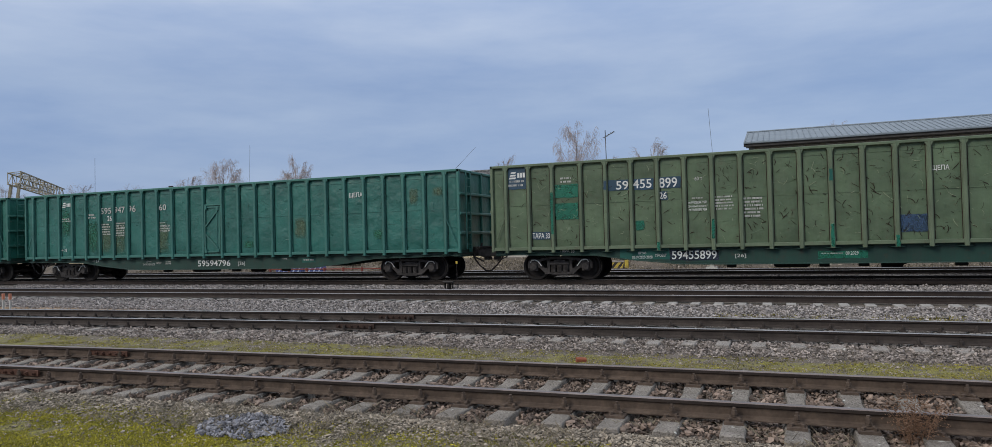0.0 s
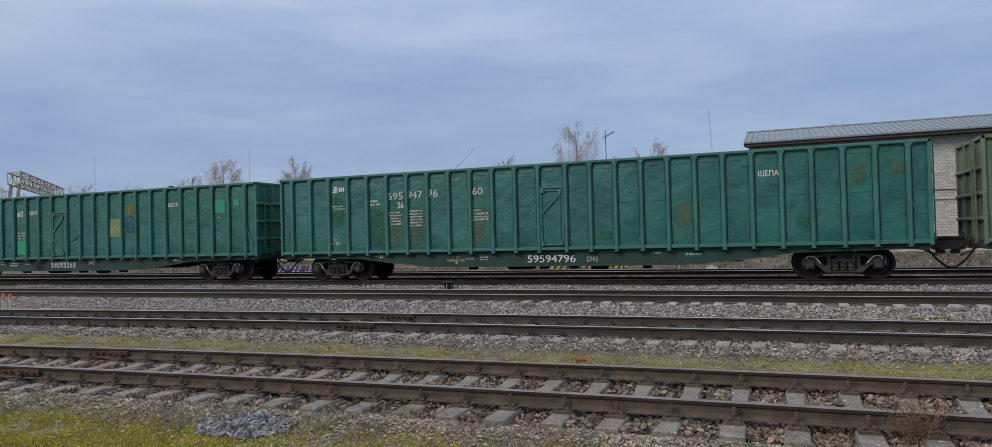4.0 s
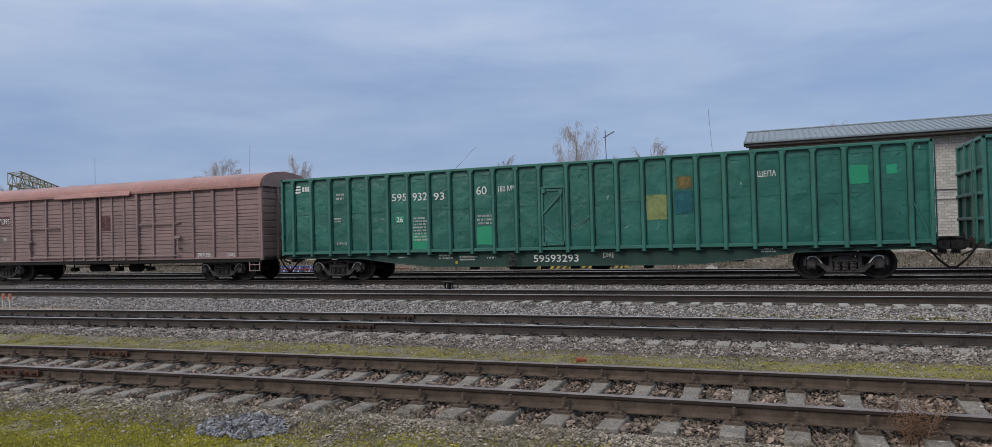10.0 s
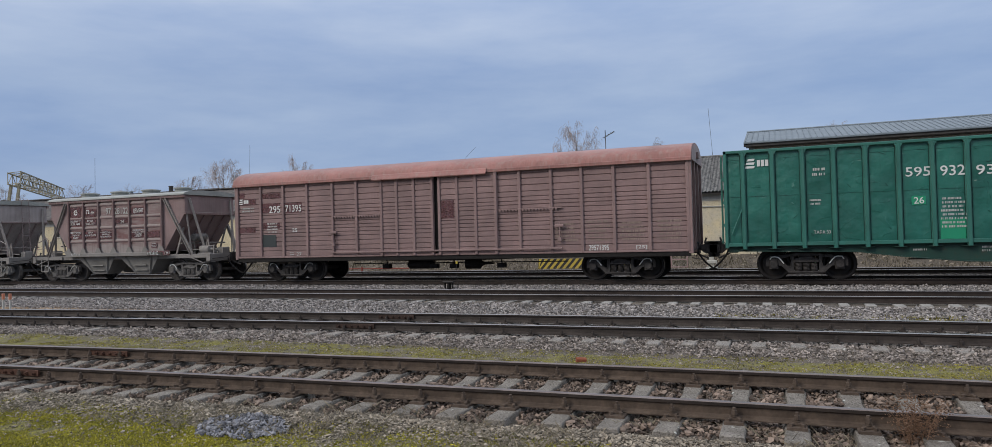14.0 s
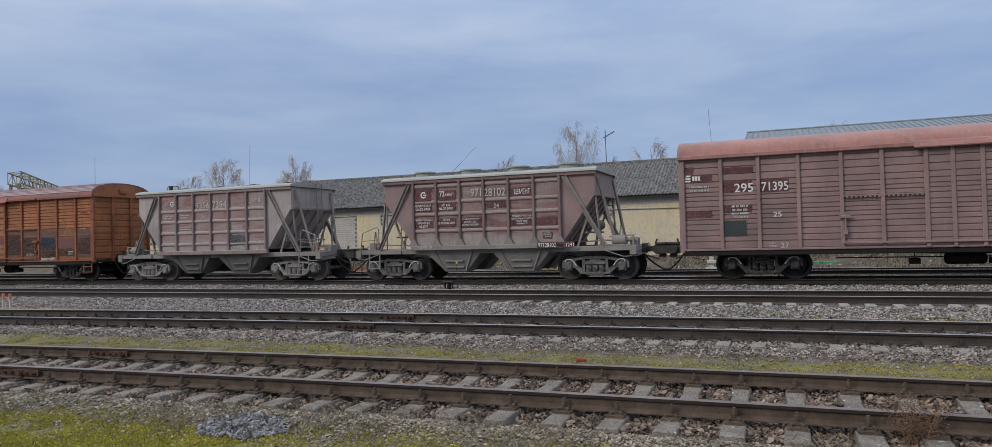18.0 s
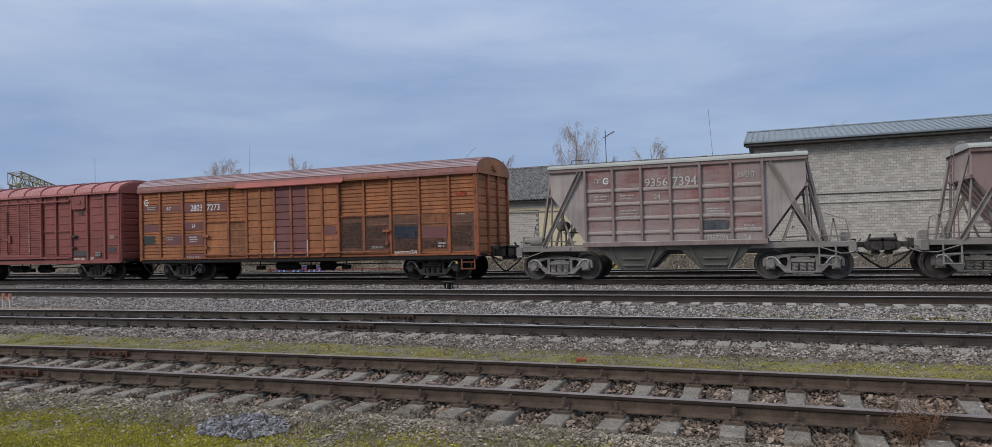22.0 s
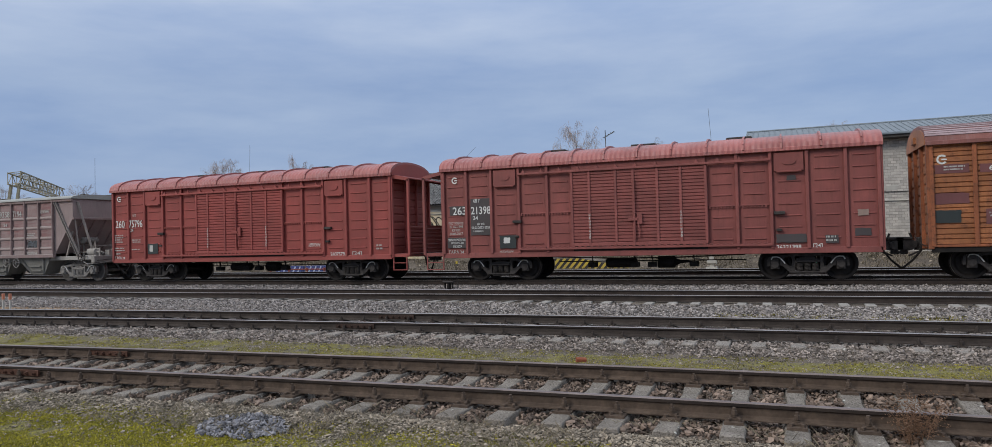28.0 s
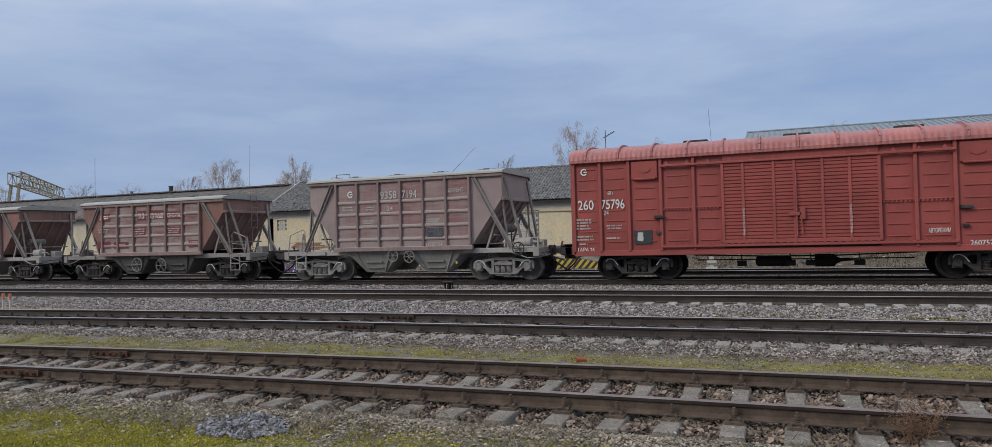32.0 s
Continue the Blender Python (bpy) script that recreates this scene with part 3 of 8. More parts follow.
stones("ballast_main_track", "grey ballast shoulder of the main track", M_STONE, [(23000, strip_place(-27, 8, 15.7, 17.86, 0, 0.04, 0.057), 0.04, 0.095), (2500, edge_place(-27, 8, 14.7, 15.8, 0), 0.03, 0.08)], 3, SHARDS)
stones("ballast_between_main_tracks", "grey ballast between the main tracks", M_STONE, [(4000, strip_place(-34, 9, 20.0, 22.0, 0, 0.03, 0.13), 0.07, 0.13), (16500, strip_place(-34, 9, 22.0, 24.1, 0, 0.035, 0.076), 0.05, 0.12), (4300, strip_place(-34, 9, 24.3, 25.7, 0, 0.03, 0.12), 0.06, 0.12),
        (7000, strip_place(-36, 9, 25.9, 31.5), 0.06, 0.13)], 4, CHIPS)


def place_shoulder(rng):
    """Gravel round the sleepers' ends, thinning out towards the grass."""
    x = rng.uniform(-10.5, 3)
    y = 6.6 - abs(rng.normal()) * (0.36 if x < -4 else 0.22) + bend(x, -0.0029, -13, 7)
    return x, y, ground_z(x, y) + rng.uniform(0, 0.015)


stones("gravel_foreground", "loose gravel on the ground before the siding", M_GRAVEL,
       [(15000, place_shoulder, 0.016, 0.06), (12000, edge_place(-9, 3, 4.3, 6.65, -0.0029), 0.009, 0.038), (6500, strip_place(-4.6, 3, 4.5, 6.6, -0.0029), 0.01, 0.04)], 5, SHARDS, 0.6)


def place_pile(rng):
    a, r = rng.uniform(0, 6.283), rng.uniform(0, 1) ** 0.5
    r *= 1 + 0.25 * noise.noise((math.cos(a) * 1.7, math.sin(a) * 1.7, 4))
    x, y = -5.2 + 0.53 * r * math.cos(a), 5.93 + 0.36 * r * math.sin(a)
    return x, y, ground_z(x, y) + 0.045 * (1 - r) * rng.uniform(0.0, 1) + 0.018


stones("stone_pile", "small flat heap of blue-grey broken stones", M_STONE_BLUE, [(820, place_pile, 0.022, 0.068)], 6)


# ---- moss and dry grass ----
def blades(name, label, material, count, place, lo, hi, width, seed, lean=0.7, cat="grass"):
    rng = np.random.default_rng(seed)
    V, F = [], []
    for _ in range(count):
        p = place(rng)
        if p is None:
            continue
        x, y, z = p
        a, h, l = rng.uniform(0, 6.283), rng.uniform(lo, hi), rng.uniform(0.1, lean)
        dx, dy = math.cos(a), math.sin(a)
        w = width * rng.uniform(0.6, 1.3)
        n = len(V)
        V += [(x - dy * w, y + dx * w, z - 0.005), (x + dy * w, y - dx * w, z - 0.005), (x + dx * h * l * 0.5 + dy * w * 0.7, y + dy * h * l * 0.5 - dx * w * 0.7, z + h * 0.62), (x + dx * h * l, y + dy * h * l, z + h)]
        F += [(n, n + 1, n + 2), (n, n + 2, n + 3)]
    me = bpy.data.meshes.new(name)
    me.from_pydata(V, [], F)
    me.materials.append(material)
    return tagged(new(name, me), label, cat, kind="stuff")


def mossy(x0, x1, ya, yb, k, thr, freq=0.9):
    def place(rng):
        x, y = rng.uniform(x0, x1), rng.uniform(ya, yb)
        if noise.noise((x * freq, y * freq * 1.6, 7)) + 0.5 * noise.noise((x * 3.5, y * 3.5, 9)) < thr:
            return None
        y += k * min(max(x, -13), 7) ** 2
        return x, y, ground_z(x, y)
    return place


M_MOSS = stuff("yellow_green_moss", (0.165, 0.157, 0.025), (0.42, 0.375, 0.044), 2.0, 0.95, 0.1, 30, island=0.45)
M_MOSS_DULL = stuff("dull_yellow_moss", (0.138, 0.128, 0.036), (0.3, 0.258, 0.056), 2.0, 0.95, 0.1, 30, island=0.5)
M_DRY = stuff("dry_grass", (0.17, 0.145, 0.105), (0.30, 0.26, 0.19), 3.0, 0.95, 0.1, 30, island=0.4)
M_GRASS = stuff("dull_green_grass", (0.11, 0.115, 0.045), (0.2, 0.19, 0.085), 2.0, 0.95, 0.1, 30, island=0.4)
stones("moss_cushions", "low cushions of yellow-green moss among the gravel", M_MOSS,
       [(21000, mossy(-9, 2.6, 4.3, 6.35, -0.0029, -0.05, 1.3), 0.012, 0.05), (15000, mossy(-8.4, -4.6, 4.4, 5.95, -0.0029, -0.35, 1.3), 0.012, 0.05)],
       15, CHIPS, 0.45, "moss")
stones("dull_moss_cushions", "low cushions of dull moss between the tracks", M_MOSS_DULL, [(9000, mossy(-15, 5, 9.75, 11.25, -0.0026, 0.1, 1.6), 0.02, 0.06)], 16, CHIPS, 0.45, "moss")
blades("moss_strip", "tufts of yellow-green moss between the tracks", M_MOSS_DULL, 48000, mossy(-15, 5, 9.75, 11.2, -0.0026, -0.12, 1.6), 0.006, 0.02, 0.005, 11, 1.2, "moss")
blades("moss_foreground", "yellow-green moss and low grass", M_MOSS, 105000, mossy(-9, 2.6, 4.3, 6.35, -0.0029, -0.08, 1.3), 0.006, 0.02, 0.004, 12, 1.2, "moss")
blades("moss_bank", "thick yellow-green moss with low grass", M_MOSS, 60000, mossy(-8.4, -4.6, 4.4, 5.95, -0.0029, -0.4, 1.3), 0.006, 0.02, 0.004, 17, 1.2, "moss")
blades("moss_main_track", "sparse yellow-green moss at the foot of the ballast", M_MOSS_DULL, 9000, mossy(-1.5, 6.5, 15.5, 16.6, 0, -0.05, 0.9), 0.02, 0.06, 0.012, 18, 1.2, "moss")
blades("low_grass", "short dull green grass among the gravel", M_GRASS, 11000, mossy(-9, 2.8, 4.3, 6.4, -0.0029, -0.1, 0.5), 0.012, 0.045, 0.0025, 13, 1.2)
blades("dry_grass", "dry grass stalks along the siding", M_DRY, 6500, mossy(-9, 3.5, 5.8, 7.05, -0.0029, 0.05, 0.6), 0.03, 0.11, 0.0013, 14, 1.8)


# ---- running gear, shared by all wagons ----
WHEEL_R = 0.475


def wheel_geo():
    prof = [(-0.07, 0.0), (-0.075, 0.12), (-0.05, 0.14), (-0.01, 0.2), (0.0, 0.34), (-0.045, 0.385), (-0.065, 0.4), (-0.065, 0.468), (-0.055, 0.475), (0.045, 0.48), (0.055, 0.503), (0.075, 0.503), (0.08, 0.48), (0.08, 0.39), (0.04, 0.34), (0.05, 0.2), (0.1, 0.14), (0.1, 0.0)]
    return Geo().lathe(prof, 30)


def side_frame_geo():
    g = Geo()

    def plate(outer, inner, y0, y1):
        """A cast plate with an opening, its outer and inner edge point by point."""
        n = len(outer)
        vs = [(x, y, z) for y in (y0, y1) for ring in (outer, inner) for x, z in ring]
        fs = []
        for i in range(n):
            j = (i + 1) % n
            fs += [(i, j, n + j, n + i), (2 * n + i, 3 * n + i, 3 * n + j, 2 * n + j), (i, 2 * n + i, 2 * n + j, j), (n + i, n + j, 3 * n + j, 3 * n + i)]
        g.add(vs, fs)

    rim = [(0.35, 0.80), (0.55, 0.775), (0.80, 0.735), (0.87, 0.62), (0.73, 0.45), (0.53, 0.245), (0.35, 0.225), (0.35, 0.5)]
    hole = [(0.45, 0.695), (0.55, 0.69), (0.665, 0.665), (0.69, 0.61), (0.625, 0.52), (0.535, 0.425), (0.455, 0.42), (0.435, 0.56)]
    lip = [(0.44, 0.72), (0.55, 0.715), (0.69, 0.69), (0.725, 0.61), (0.645, 0.5), (0.54, 0.395), (0.44, 0.39), (0.415, 0.56)]
    arm = [(0.79, 0.735), (1.04, 0.715), (1.12, 0.67), (1.15, 0.60), (1.15, 0.42), (1.07, 0.42), (1.065, 0.61), (0.79, 0.61)]
    for s in (-1, 1):
        plate([(s * x, z) for x, z in rim], [(s * x, z) for x, z in hole], -0.075, 0.075)
        plate([(s * x, z) for x, z in lip], [(s * x, z) for x, z in hole], -0.092, -0.07)
        g.prism([(s * x, z) for x, z in arm], "y", -0.07, 0.07)
        g.cbox(*sorted((s * 0.72, s * 0.79)), -0.07, 0.07, 0.43, 0.62, 0.01)
    g.cbox(-0.37, 0.37, -0.075, 0.075, 0.715, 0.80, 0.012)
    g.cbox(-0.37, 0.37, -0.1, 0.1, 0.785, 0.815, 0.01)
    g.cbox(-0.52, 0.52, -0.13, 0.13, 0.21, 0.27, 0.015)
    g.cbox(-0.3, 0.3, -0.1, 0.1, 0.17, 0.215, 0.01)
    g.cbox(-0.34, 0.34, -0.12, -0.06, 0.53, 0.60, 0.015)
    return g


def spring_geo():
    """One coil spring, a round bar wound upwards."""
    n, k, turns = 48, 5, 6
    vs, fs = [], []
    for i in range(n + 1):
        a = 2 * math.pi * turns * i / n
        z = 0.265 + 0.24 * i / n
        for j in range(k):
            b = 2 * math.pi * j / k
            r = 0.09 + 0.017 * math.cos(b)
            vs.append((r * math.cos(a), r * math.sin(a), z + 0.017 * math.sin(b)))
    for i in range(n):
        for j in range(k):
            fs.append((i * k + j, i * k + (j + 1) % k, (i + 1) * k + (j + 1) % k, (i + 1) * k + j))
    return Geo().add(vs, fs)


def axle_box_geo():
    g = Geo()
    g.cbox(-0.13, 0.13, -0.1, 0.1, -0.14, 0.16, 0.025)
    g.lathe([(-0.14, 0.0), (-0.14, 0.105), (-0.125, 0.125), (-0.09, 0.13), (0, 0.13)], 14)
    for i in range(4):
        a = math.pi / 4 + i * math.pi / 2
        g.tube((0.1 * math.cos(a), -0.15, 0.1 * math.sin(a)), (0.1 * math.cos(a), -0.12, 0.1 * math.sin(a)), 0.016, 6)
    return g


def hook_geo():
    return Geo().path([(-0.29, 0, 0.02), (-0.21, 0, 0.13), (-0.14, 0, 0.205), (-0.05, 0, 0.235), (0.06, 0, 0.225), (0.11, 0, 0.15)], 0.018, 5)


def bolster_geo():
    g = Geo()
    g.cbox(-0.2, 0.2, -1.1, 1.1, 0.52, 0.7, 0.02)
    for s in (-1, 1):
        g.cbox(-0.33, 0.33, s * 1.0 - 0.1, s * 1.0 + 0.1, 0.52, 0.66, 0.02)
    g.tube((0, 0, 0.68), (0, 0, 0.86), 0.2, 14)
    g.cbox(-0.14, 0.14, -0.8, -0.6, 0.68, 0.8, 0.01)
    g.cbox(-0.14, 0.14, 0.6, 0.8, 0.68, 0.8, 0.01)
    for s in (-1, 1):
        g.tube((s * 0.42, -0.85, 0.42), (s * 0.42, 0.85, 0.42), 0.04, 8)
        for y in (-0.76, 0.76):
            g.cbox(s * 0.40 - 0.03, s * 0.40 + 0.03, y - 0.06, y + 0.06, 0.25, 0.6, 0.01)
    return g


GEAR = {}
for key, iron, wheelm in (("dark", M_IRON, M_WHEEL), ("mid", M_MIDIRON, M_IRON), ("grey", M_GREYIRON, M_GREYWHEEL)):
    GEAR[key] = {}
    for nm, ge, m, sm in (("wheel", wheel_geo(), wheelm, True), ("side_frame", side_frame_geo(), iron, False), ("coil_spring", spring_geo(), iron, True), ("axle_box", axle_box_geo(), iron, True), ("bogie", bolster_geo(), iron, False)):
        me = ge.mesh(nm, sm)
        me.materials.append(m)
        GEAR[key][nm] = me
    me = GEAR[key]["wheel"]
    me.materials.append(M_TREAD)
    for p in me.polygons:
        r = math.hypot(p.center.x, p.center.z)
        if r > 0.47 and p.center.y < 0.05:
            p.material_index = 1
    ax = Geo().tube((0, -1.0, 0), (0, 1.0, 0), 0.08, 12).mesh("wheelset", True)
    ax.materials.append(iron)
    GEAR[key]["wheelset"] = ax
    hk = hook_geo().mesh("lifting_hook")
    hk.materials.append(M_WHITE)
    GEAR[key]["hook"] = hk
WHEELSETS = []


def bogie(wagon, x, key):
    k = GEAR[key]
    b = part("bogie", k["bogie"], None, wagon, at=(x, 0, 0))
    for s in (-1, 1):
        turn = pose(0, s * 1.04, 0, 0, 0, 0 if s < 0 else 180)
        part("side_frame", k["side_frame"], None, b, at=turn)
        for sx in (-0.22, 0.0, 0.22):
            part("coil_spring", k["coil_spring"], None, b, at=(sx, s * 1.09, 0))
        for e in (-1, 1):
            part("axle_box", k["axle_box"], None, b, at=pose(e * 0.925, s * 1.05, WHEEL_R, 0, 0, 0 if s < 0 else 180))
            if s < 0:
                part("lifting_hook", k["hook"], None, b, "worn bright lifting hook", at=pose(e * 0.925, s * 1.15, WHEEL_R, 0, 0, 0 if e > 0 else 180))
    for e in (-1, 1):
        w = part("wheelset", k["wheelset"], None, wagon, at=(x + e * 0.925, 0, WHEEL_R))
        for s in (-1, 1):
            part("wheel", k["wheel"], None, w, at=pose(0, s * 0.80, 0, 0, 0, 0 if s < 0 else 180))
        WHEELSETS.append((w, x + e * 0.925))


def coupler(wagon, x, s, mat_, reach=0.68):
    """Automatic coupler with its hose at one end; x is the end sill, s the way it points."""
    o = reach - 0.68
    g = Geo()
    g.cbox(*sorted((x, x + s * (0.3 + o))), -0.09, 0.09, 0.93, 1.1, 0.02)
    head = [(0.18, 0.93), (0.3, 0.83), (0.46, 0.8), (0.69, 0.84), (0.69, 1.13), (0.5, 1.2), (0.34, 1.17), (0.18, 1.07)]
    g.prism([(x + s * (a + o), z) for a, z in head], "y", -0.2, 0.2)
    claw = [(0.36, 0.9), (0.5, 0.84), (0.7, 0.86), (0.7, 1.1), (0.5, 1.12), (0.36, 1.06)]
    g.prism([(x + s * (a + o), z) for a, z in claw], "y", -0.3, -0.2)
    g.cbox(*sorted((x + s * (0.3 + o), x + s * (0.72 + o))), -0.26, 0.1, 1.14, 1.22, 0.02)
    g.cbox(*sorted((x + s * (0.4 + o), x + s * (0.62 + o))), -0.12, 0.12, 0.7, 0.82, 0.03)
    g.bar((x + s * 0.05, -0.2, 0.82), (x + s * (0.42 + o), -0.24, 0.66), 0.05, 0.05)
    g.bar((x + s * (0.3 + o), -0.2, 1.16), (x + s * (0.36 + o), -0.2, 1.34), 0.04, 0.06)
    g.cbox(*sorted((x, x + s * 0.12)), -0.28, 0.28, 0.84, 1.2, 0.02)
    c = part("coupler", g, mat_, wagon, "heavy dark automatic coupler")
    pts = [(x + s * 0.08, -0.45, 0.95), (x + s * 0.14, -0.46, 0.8), (x + s * (0.34 + 0.5 * o), -0.47, 0.54), (x + s * (0.58 + o), -0.46, 0.33), (x + s * (0.7 + o), -0.45, 0.31)]
    part("brake_hose", Geo().path(pts, 0.032, 6), M_BELOW, c, "black rubber brake hose")
    part("release_rod", Geo().path([(x + s * 0.06, -1.35, 0.95), (x + s * 0.1, -0.5, 1.0), (x + s * 0.25, -0.3, 1.22)], 0.014, 5), mat_, c)


def under_gear(wagon, span, mat_, z=0.8, seed=0):
    """Brake rigging, reservoir and pipes below the floor."""
    rng = random.Random(seed)
    part("brake_reservoir", Geo().lathe([(-0.55, 0), (-0.52, 0.12), (-0.45, 0.17), (0.45, 0.17), (0.52, 0.12), (0.55, 0)], 14, "x", (-0.25 * span, -0.55, z - 0.28)), mat_, wagon, smooth=True)
    part("brake_cylinder", Geo().lathe([(-0.3, 0), (-0.3, 0.2), (0.25, 0.2), (0.3, 0.12), (0.45, 0.05), (0.8, 0.02)], 14, "x", (0.22 * span, -0.35, z - 0.28)), mat_, wagon, smooth=True)
    part("brake_pipe", Geo().path([(-span, -0.7, z - 0.05), (-0.3 * span, -0.75, z - 0.12), (0.3 * span, -0.75, z - 0.12), (span, -0.7, z - 0.05)], 0.022, 6), mat_, wagon)
    for x in (-0.55, -0.1, 0.08, 0.5):
        g = Geo().bar((x * span, -0.8, z), (x * span + 0.05, -0.8, z - 0.35 - 0.1 * rng.random()), 0.05, 0.03)
        g.cbox(x * span - 0.12, x * span + 0.16, -0.9, -0.65, z - 0.42, z - 0.25, 0.02)
        part("brake_lever", g, mat_, wagon)
    part("brake_rod", Geo().path([(-span, 0.1, z - 0.25), (span, 0.1, z - 0.25)], 0.02, 6), mat_, wagon)
    part("centre_sill", Geo().cbox(-span - 2.2, span + 2.2, -0.22, 0.22, z - 0.02, 1.05, 0.01), mat_, wagon)


# ---- lettering and paint patches on the near side ----
LETTERS = {}


def text_mesh(s, mat_):
    key = (s, mat_.name)
    if key not in LETTERS:
        cu = bpy.data.curves.new("lettering", "FONT")
        cu.body, cu.resolution_u, cu.fill_mode = s, 3, "BOTH"
        cu.offset = 0.008
        ob = bpy.data.objects.new("lettering", cu)
        me = bpy.data.meshes.new_from_object(ob)
        bpy.data.objects.remove(ob)
        co = np.array([v.co[:] for v in me.vertices])
        lo, hi = co.min(0), co.max(0)
        for v in me.vertices:
            v.co = ((v.co.x - lo[0]) / (hi[0] - lo[0]), 0, (v.co.y - lo[1]) / (hi[1] - lo[1]))
        me.name = "lettering"
        me.materials.clear()
        me.materials.append(mat_)
        LETTERS[key] = me
    return LETTERS[key]


def text(wagon, s, x0, x1, z0, z1, y, mat_=None):
    """Painted words between x0 and x1, z0 and z1 on the side at y."""
    ob = part("lettering", text_mesh(s, mat_ or M_WHITE), None, wagon)
    ob.matrix_basis = Matrix.LocRotScale((x0, y, z0), None, (x1 - x0, 1, z1 - z0))
    return ob


def lines(wagon, rows, x0, x1, z0, z1, y, mat_=None):
    """Several lines of painted words one below the other, centred."""
    n, most = len(rows), max(len(r) for r in rows)
    h, mid = (z1 - z0) / (1.45 * n - 0.45), (x0 + x1) / 2
    for i, r in enumerate(rows):
        half, z = (x1 - x0) * len(r) / most / 2, z1 - h * (1 + 1.45 * i)
        text(wagon, r, mid - half, mid + half, z, z + h, y, mat_)


def bars(wagon, x0, x1, z0, z1, n, y, mat_=None, seed=1):
    """Small writing too faint to read: rows of short bars."""
    rng = random.Random(seed * 31 + int(x0 * 100))
    g, h = Geo(), (z1 - z0) / (n * 1.9)
    for i in range(n):
        z = z1 - (i * 1.9 + 1) * h
        x, end = x0 + rng.uniform(0, 0.12) * (x1 - x0), x1 - rng.uniform(0, 0.2) * (x1 - x0)
        while x < end:
            w = min(end - x, rng.uniform(0.25, 0.55) * h)
            g.add([(x, 0, z), (x + w, 0, z), (x + w, 0, z + h), (x, 0, z + h)], [(0, 1, 2, 3)])
            x += w + rng.choice((0.15, 0.15, 0.2, 0.2, 0.7)) * h
    return tagged(part("small_lettering", g, mat_ if mat_ is not None and mat_ is not M_WHITE else M_PALE, wagon, at=(0, y, 0)), kind="stuff")


def patch(wagon, x0, x1, z0, z1, y, mat_, label=""):
    """A repainted field, a little uneven at its edges."""
    rng, g = random.Random(int(x0 * 977 + z0 * 131)), Geo()
    n, ring = 5, []
    j = lambda: rng.uniform(-0.012, 0.012)
    for i in range(n):
        ring.append((x0 + (x1 - x0) * i / n, z0 + j()))
    for i in range(n):
        ring.append((x1 + j(), z0 + (z1 - z0) * i / n))
    for i in range(n):
        ring.append((x1 - (x1 - x0) * i / n, z1 + j()))
    for i in range(n):
        ring.append((x0 + j(), z1 - (z1 - z0) * i / n))
    g.prism(ring, "y", y, y + 0.003)
    return part("paint_patch", g, mat_, wagon, label)


def emblem(wagon, x, z, r, y, mat_=None):
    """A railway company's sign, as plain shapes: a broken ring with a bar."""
    g, n = Geo(), 14
    for i in range(n - 3):
        a, b = 0.7 + i * 2 * math.pi / n, 0.7 + (i + 1) * 2 * math.pi / n
        p = [(r * k * math.cos(t), r * k * math.sin(t)) for t, k in ((a, 1), (b, 1), (b, 0.62), (a, 0.62))]
        g.add([(x + u, y, z + v) for u, v in p], [(0, 1, 2, 3)])
    g.add([(x - 0.1 * r, y - 0.0005, z - 0.15 * r), (x + 0.95 * r, y - 0.0005, z - 0.15 * r), (x + 0.8 * r, y - 0.0005, z + 0.15 * r), (x - 0.1 * r, y - 0.0005, z + 0.15 * r)], [(0, 1, 2, 3)])
    return part("emblem", g, mat_ or M_WHITE, wagon, "white company emblem")


def stripes_emblem(wagon, x, z, w, y):
    """Another company's sign: three slanted bars in an oval and a short plain bar."""
    g = Geo()
    for i in range(3):
        zz = z + (i - 1) * w * 0.16
        g.add([(x + 0.06 * w * i, y, zz - 0.05 * w), (x + 0.42 * w, y, zz - 0.05 * w), (x + 0.46 * w, y, zz + 0.05 * w), (x + 0.06 * w * i + 0.06 * w, y, zz + 0.05 * w)], [(0, 1, 2, 3)])
    for a in (0.55, 0.72, 0.89):
        g.add([(x + a * w, y, z - 0.14 * w), (x + (a + 0.13) * w, y, z - 0.14 * w), (x + (a + 0.13) * w, y, z + 0.14 * w), (x + a * w, y, z + 0.14 * w)], [(0, 1, 2, 3)])
    return part("emblem", g, M_WHITE, wagon, "white company emblem")


def dented(x0, x1, z0, z1, y, seed, nx=8, nz=12, amp=0.008):
    """A thin steel sheet with dents."""
    vs, fs = [], []
    for i in range(nx + 1):
        for j in range(nz + 1):
            x, z = x0 + (x1 - x0) * i / nx, z0 + (z1 - z0) * j / nz
            e = 0.0 if i in (0, nx) or j in (0, nz) else 1.0
            d = e * amp * (noise.noise((x * 2.2, z * 2.2, seed)) + 0.7 * noise.noise((x * 6, z * 6, seed + 5)))
            vs.append((x, y + d + (0.0 if e else 0.022), z))
    for i in range(nx):
        for j in range(nz):
            a = i * (nz + 1) + j
            fs.append((a, a + nz + 1, a + nz + 2, a + 1))
    return Geo().add(vs, fs)


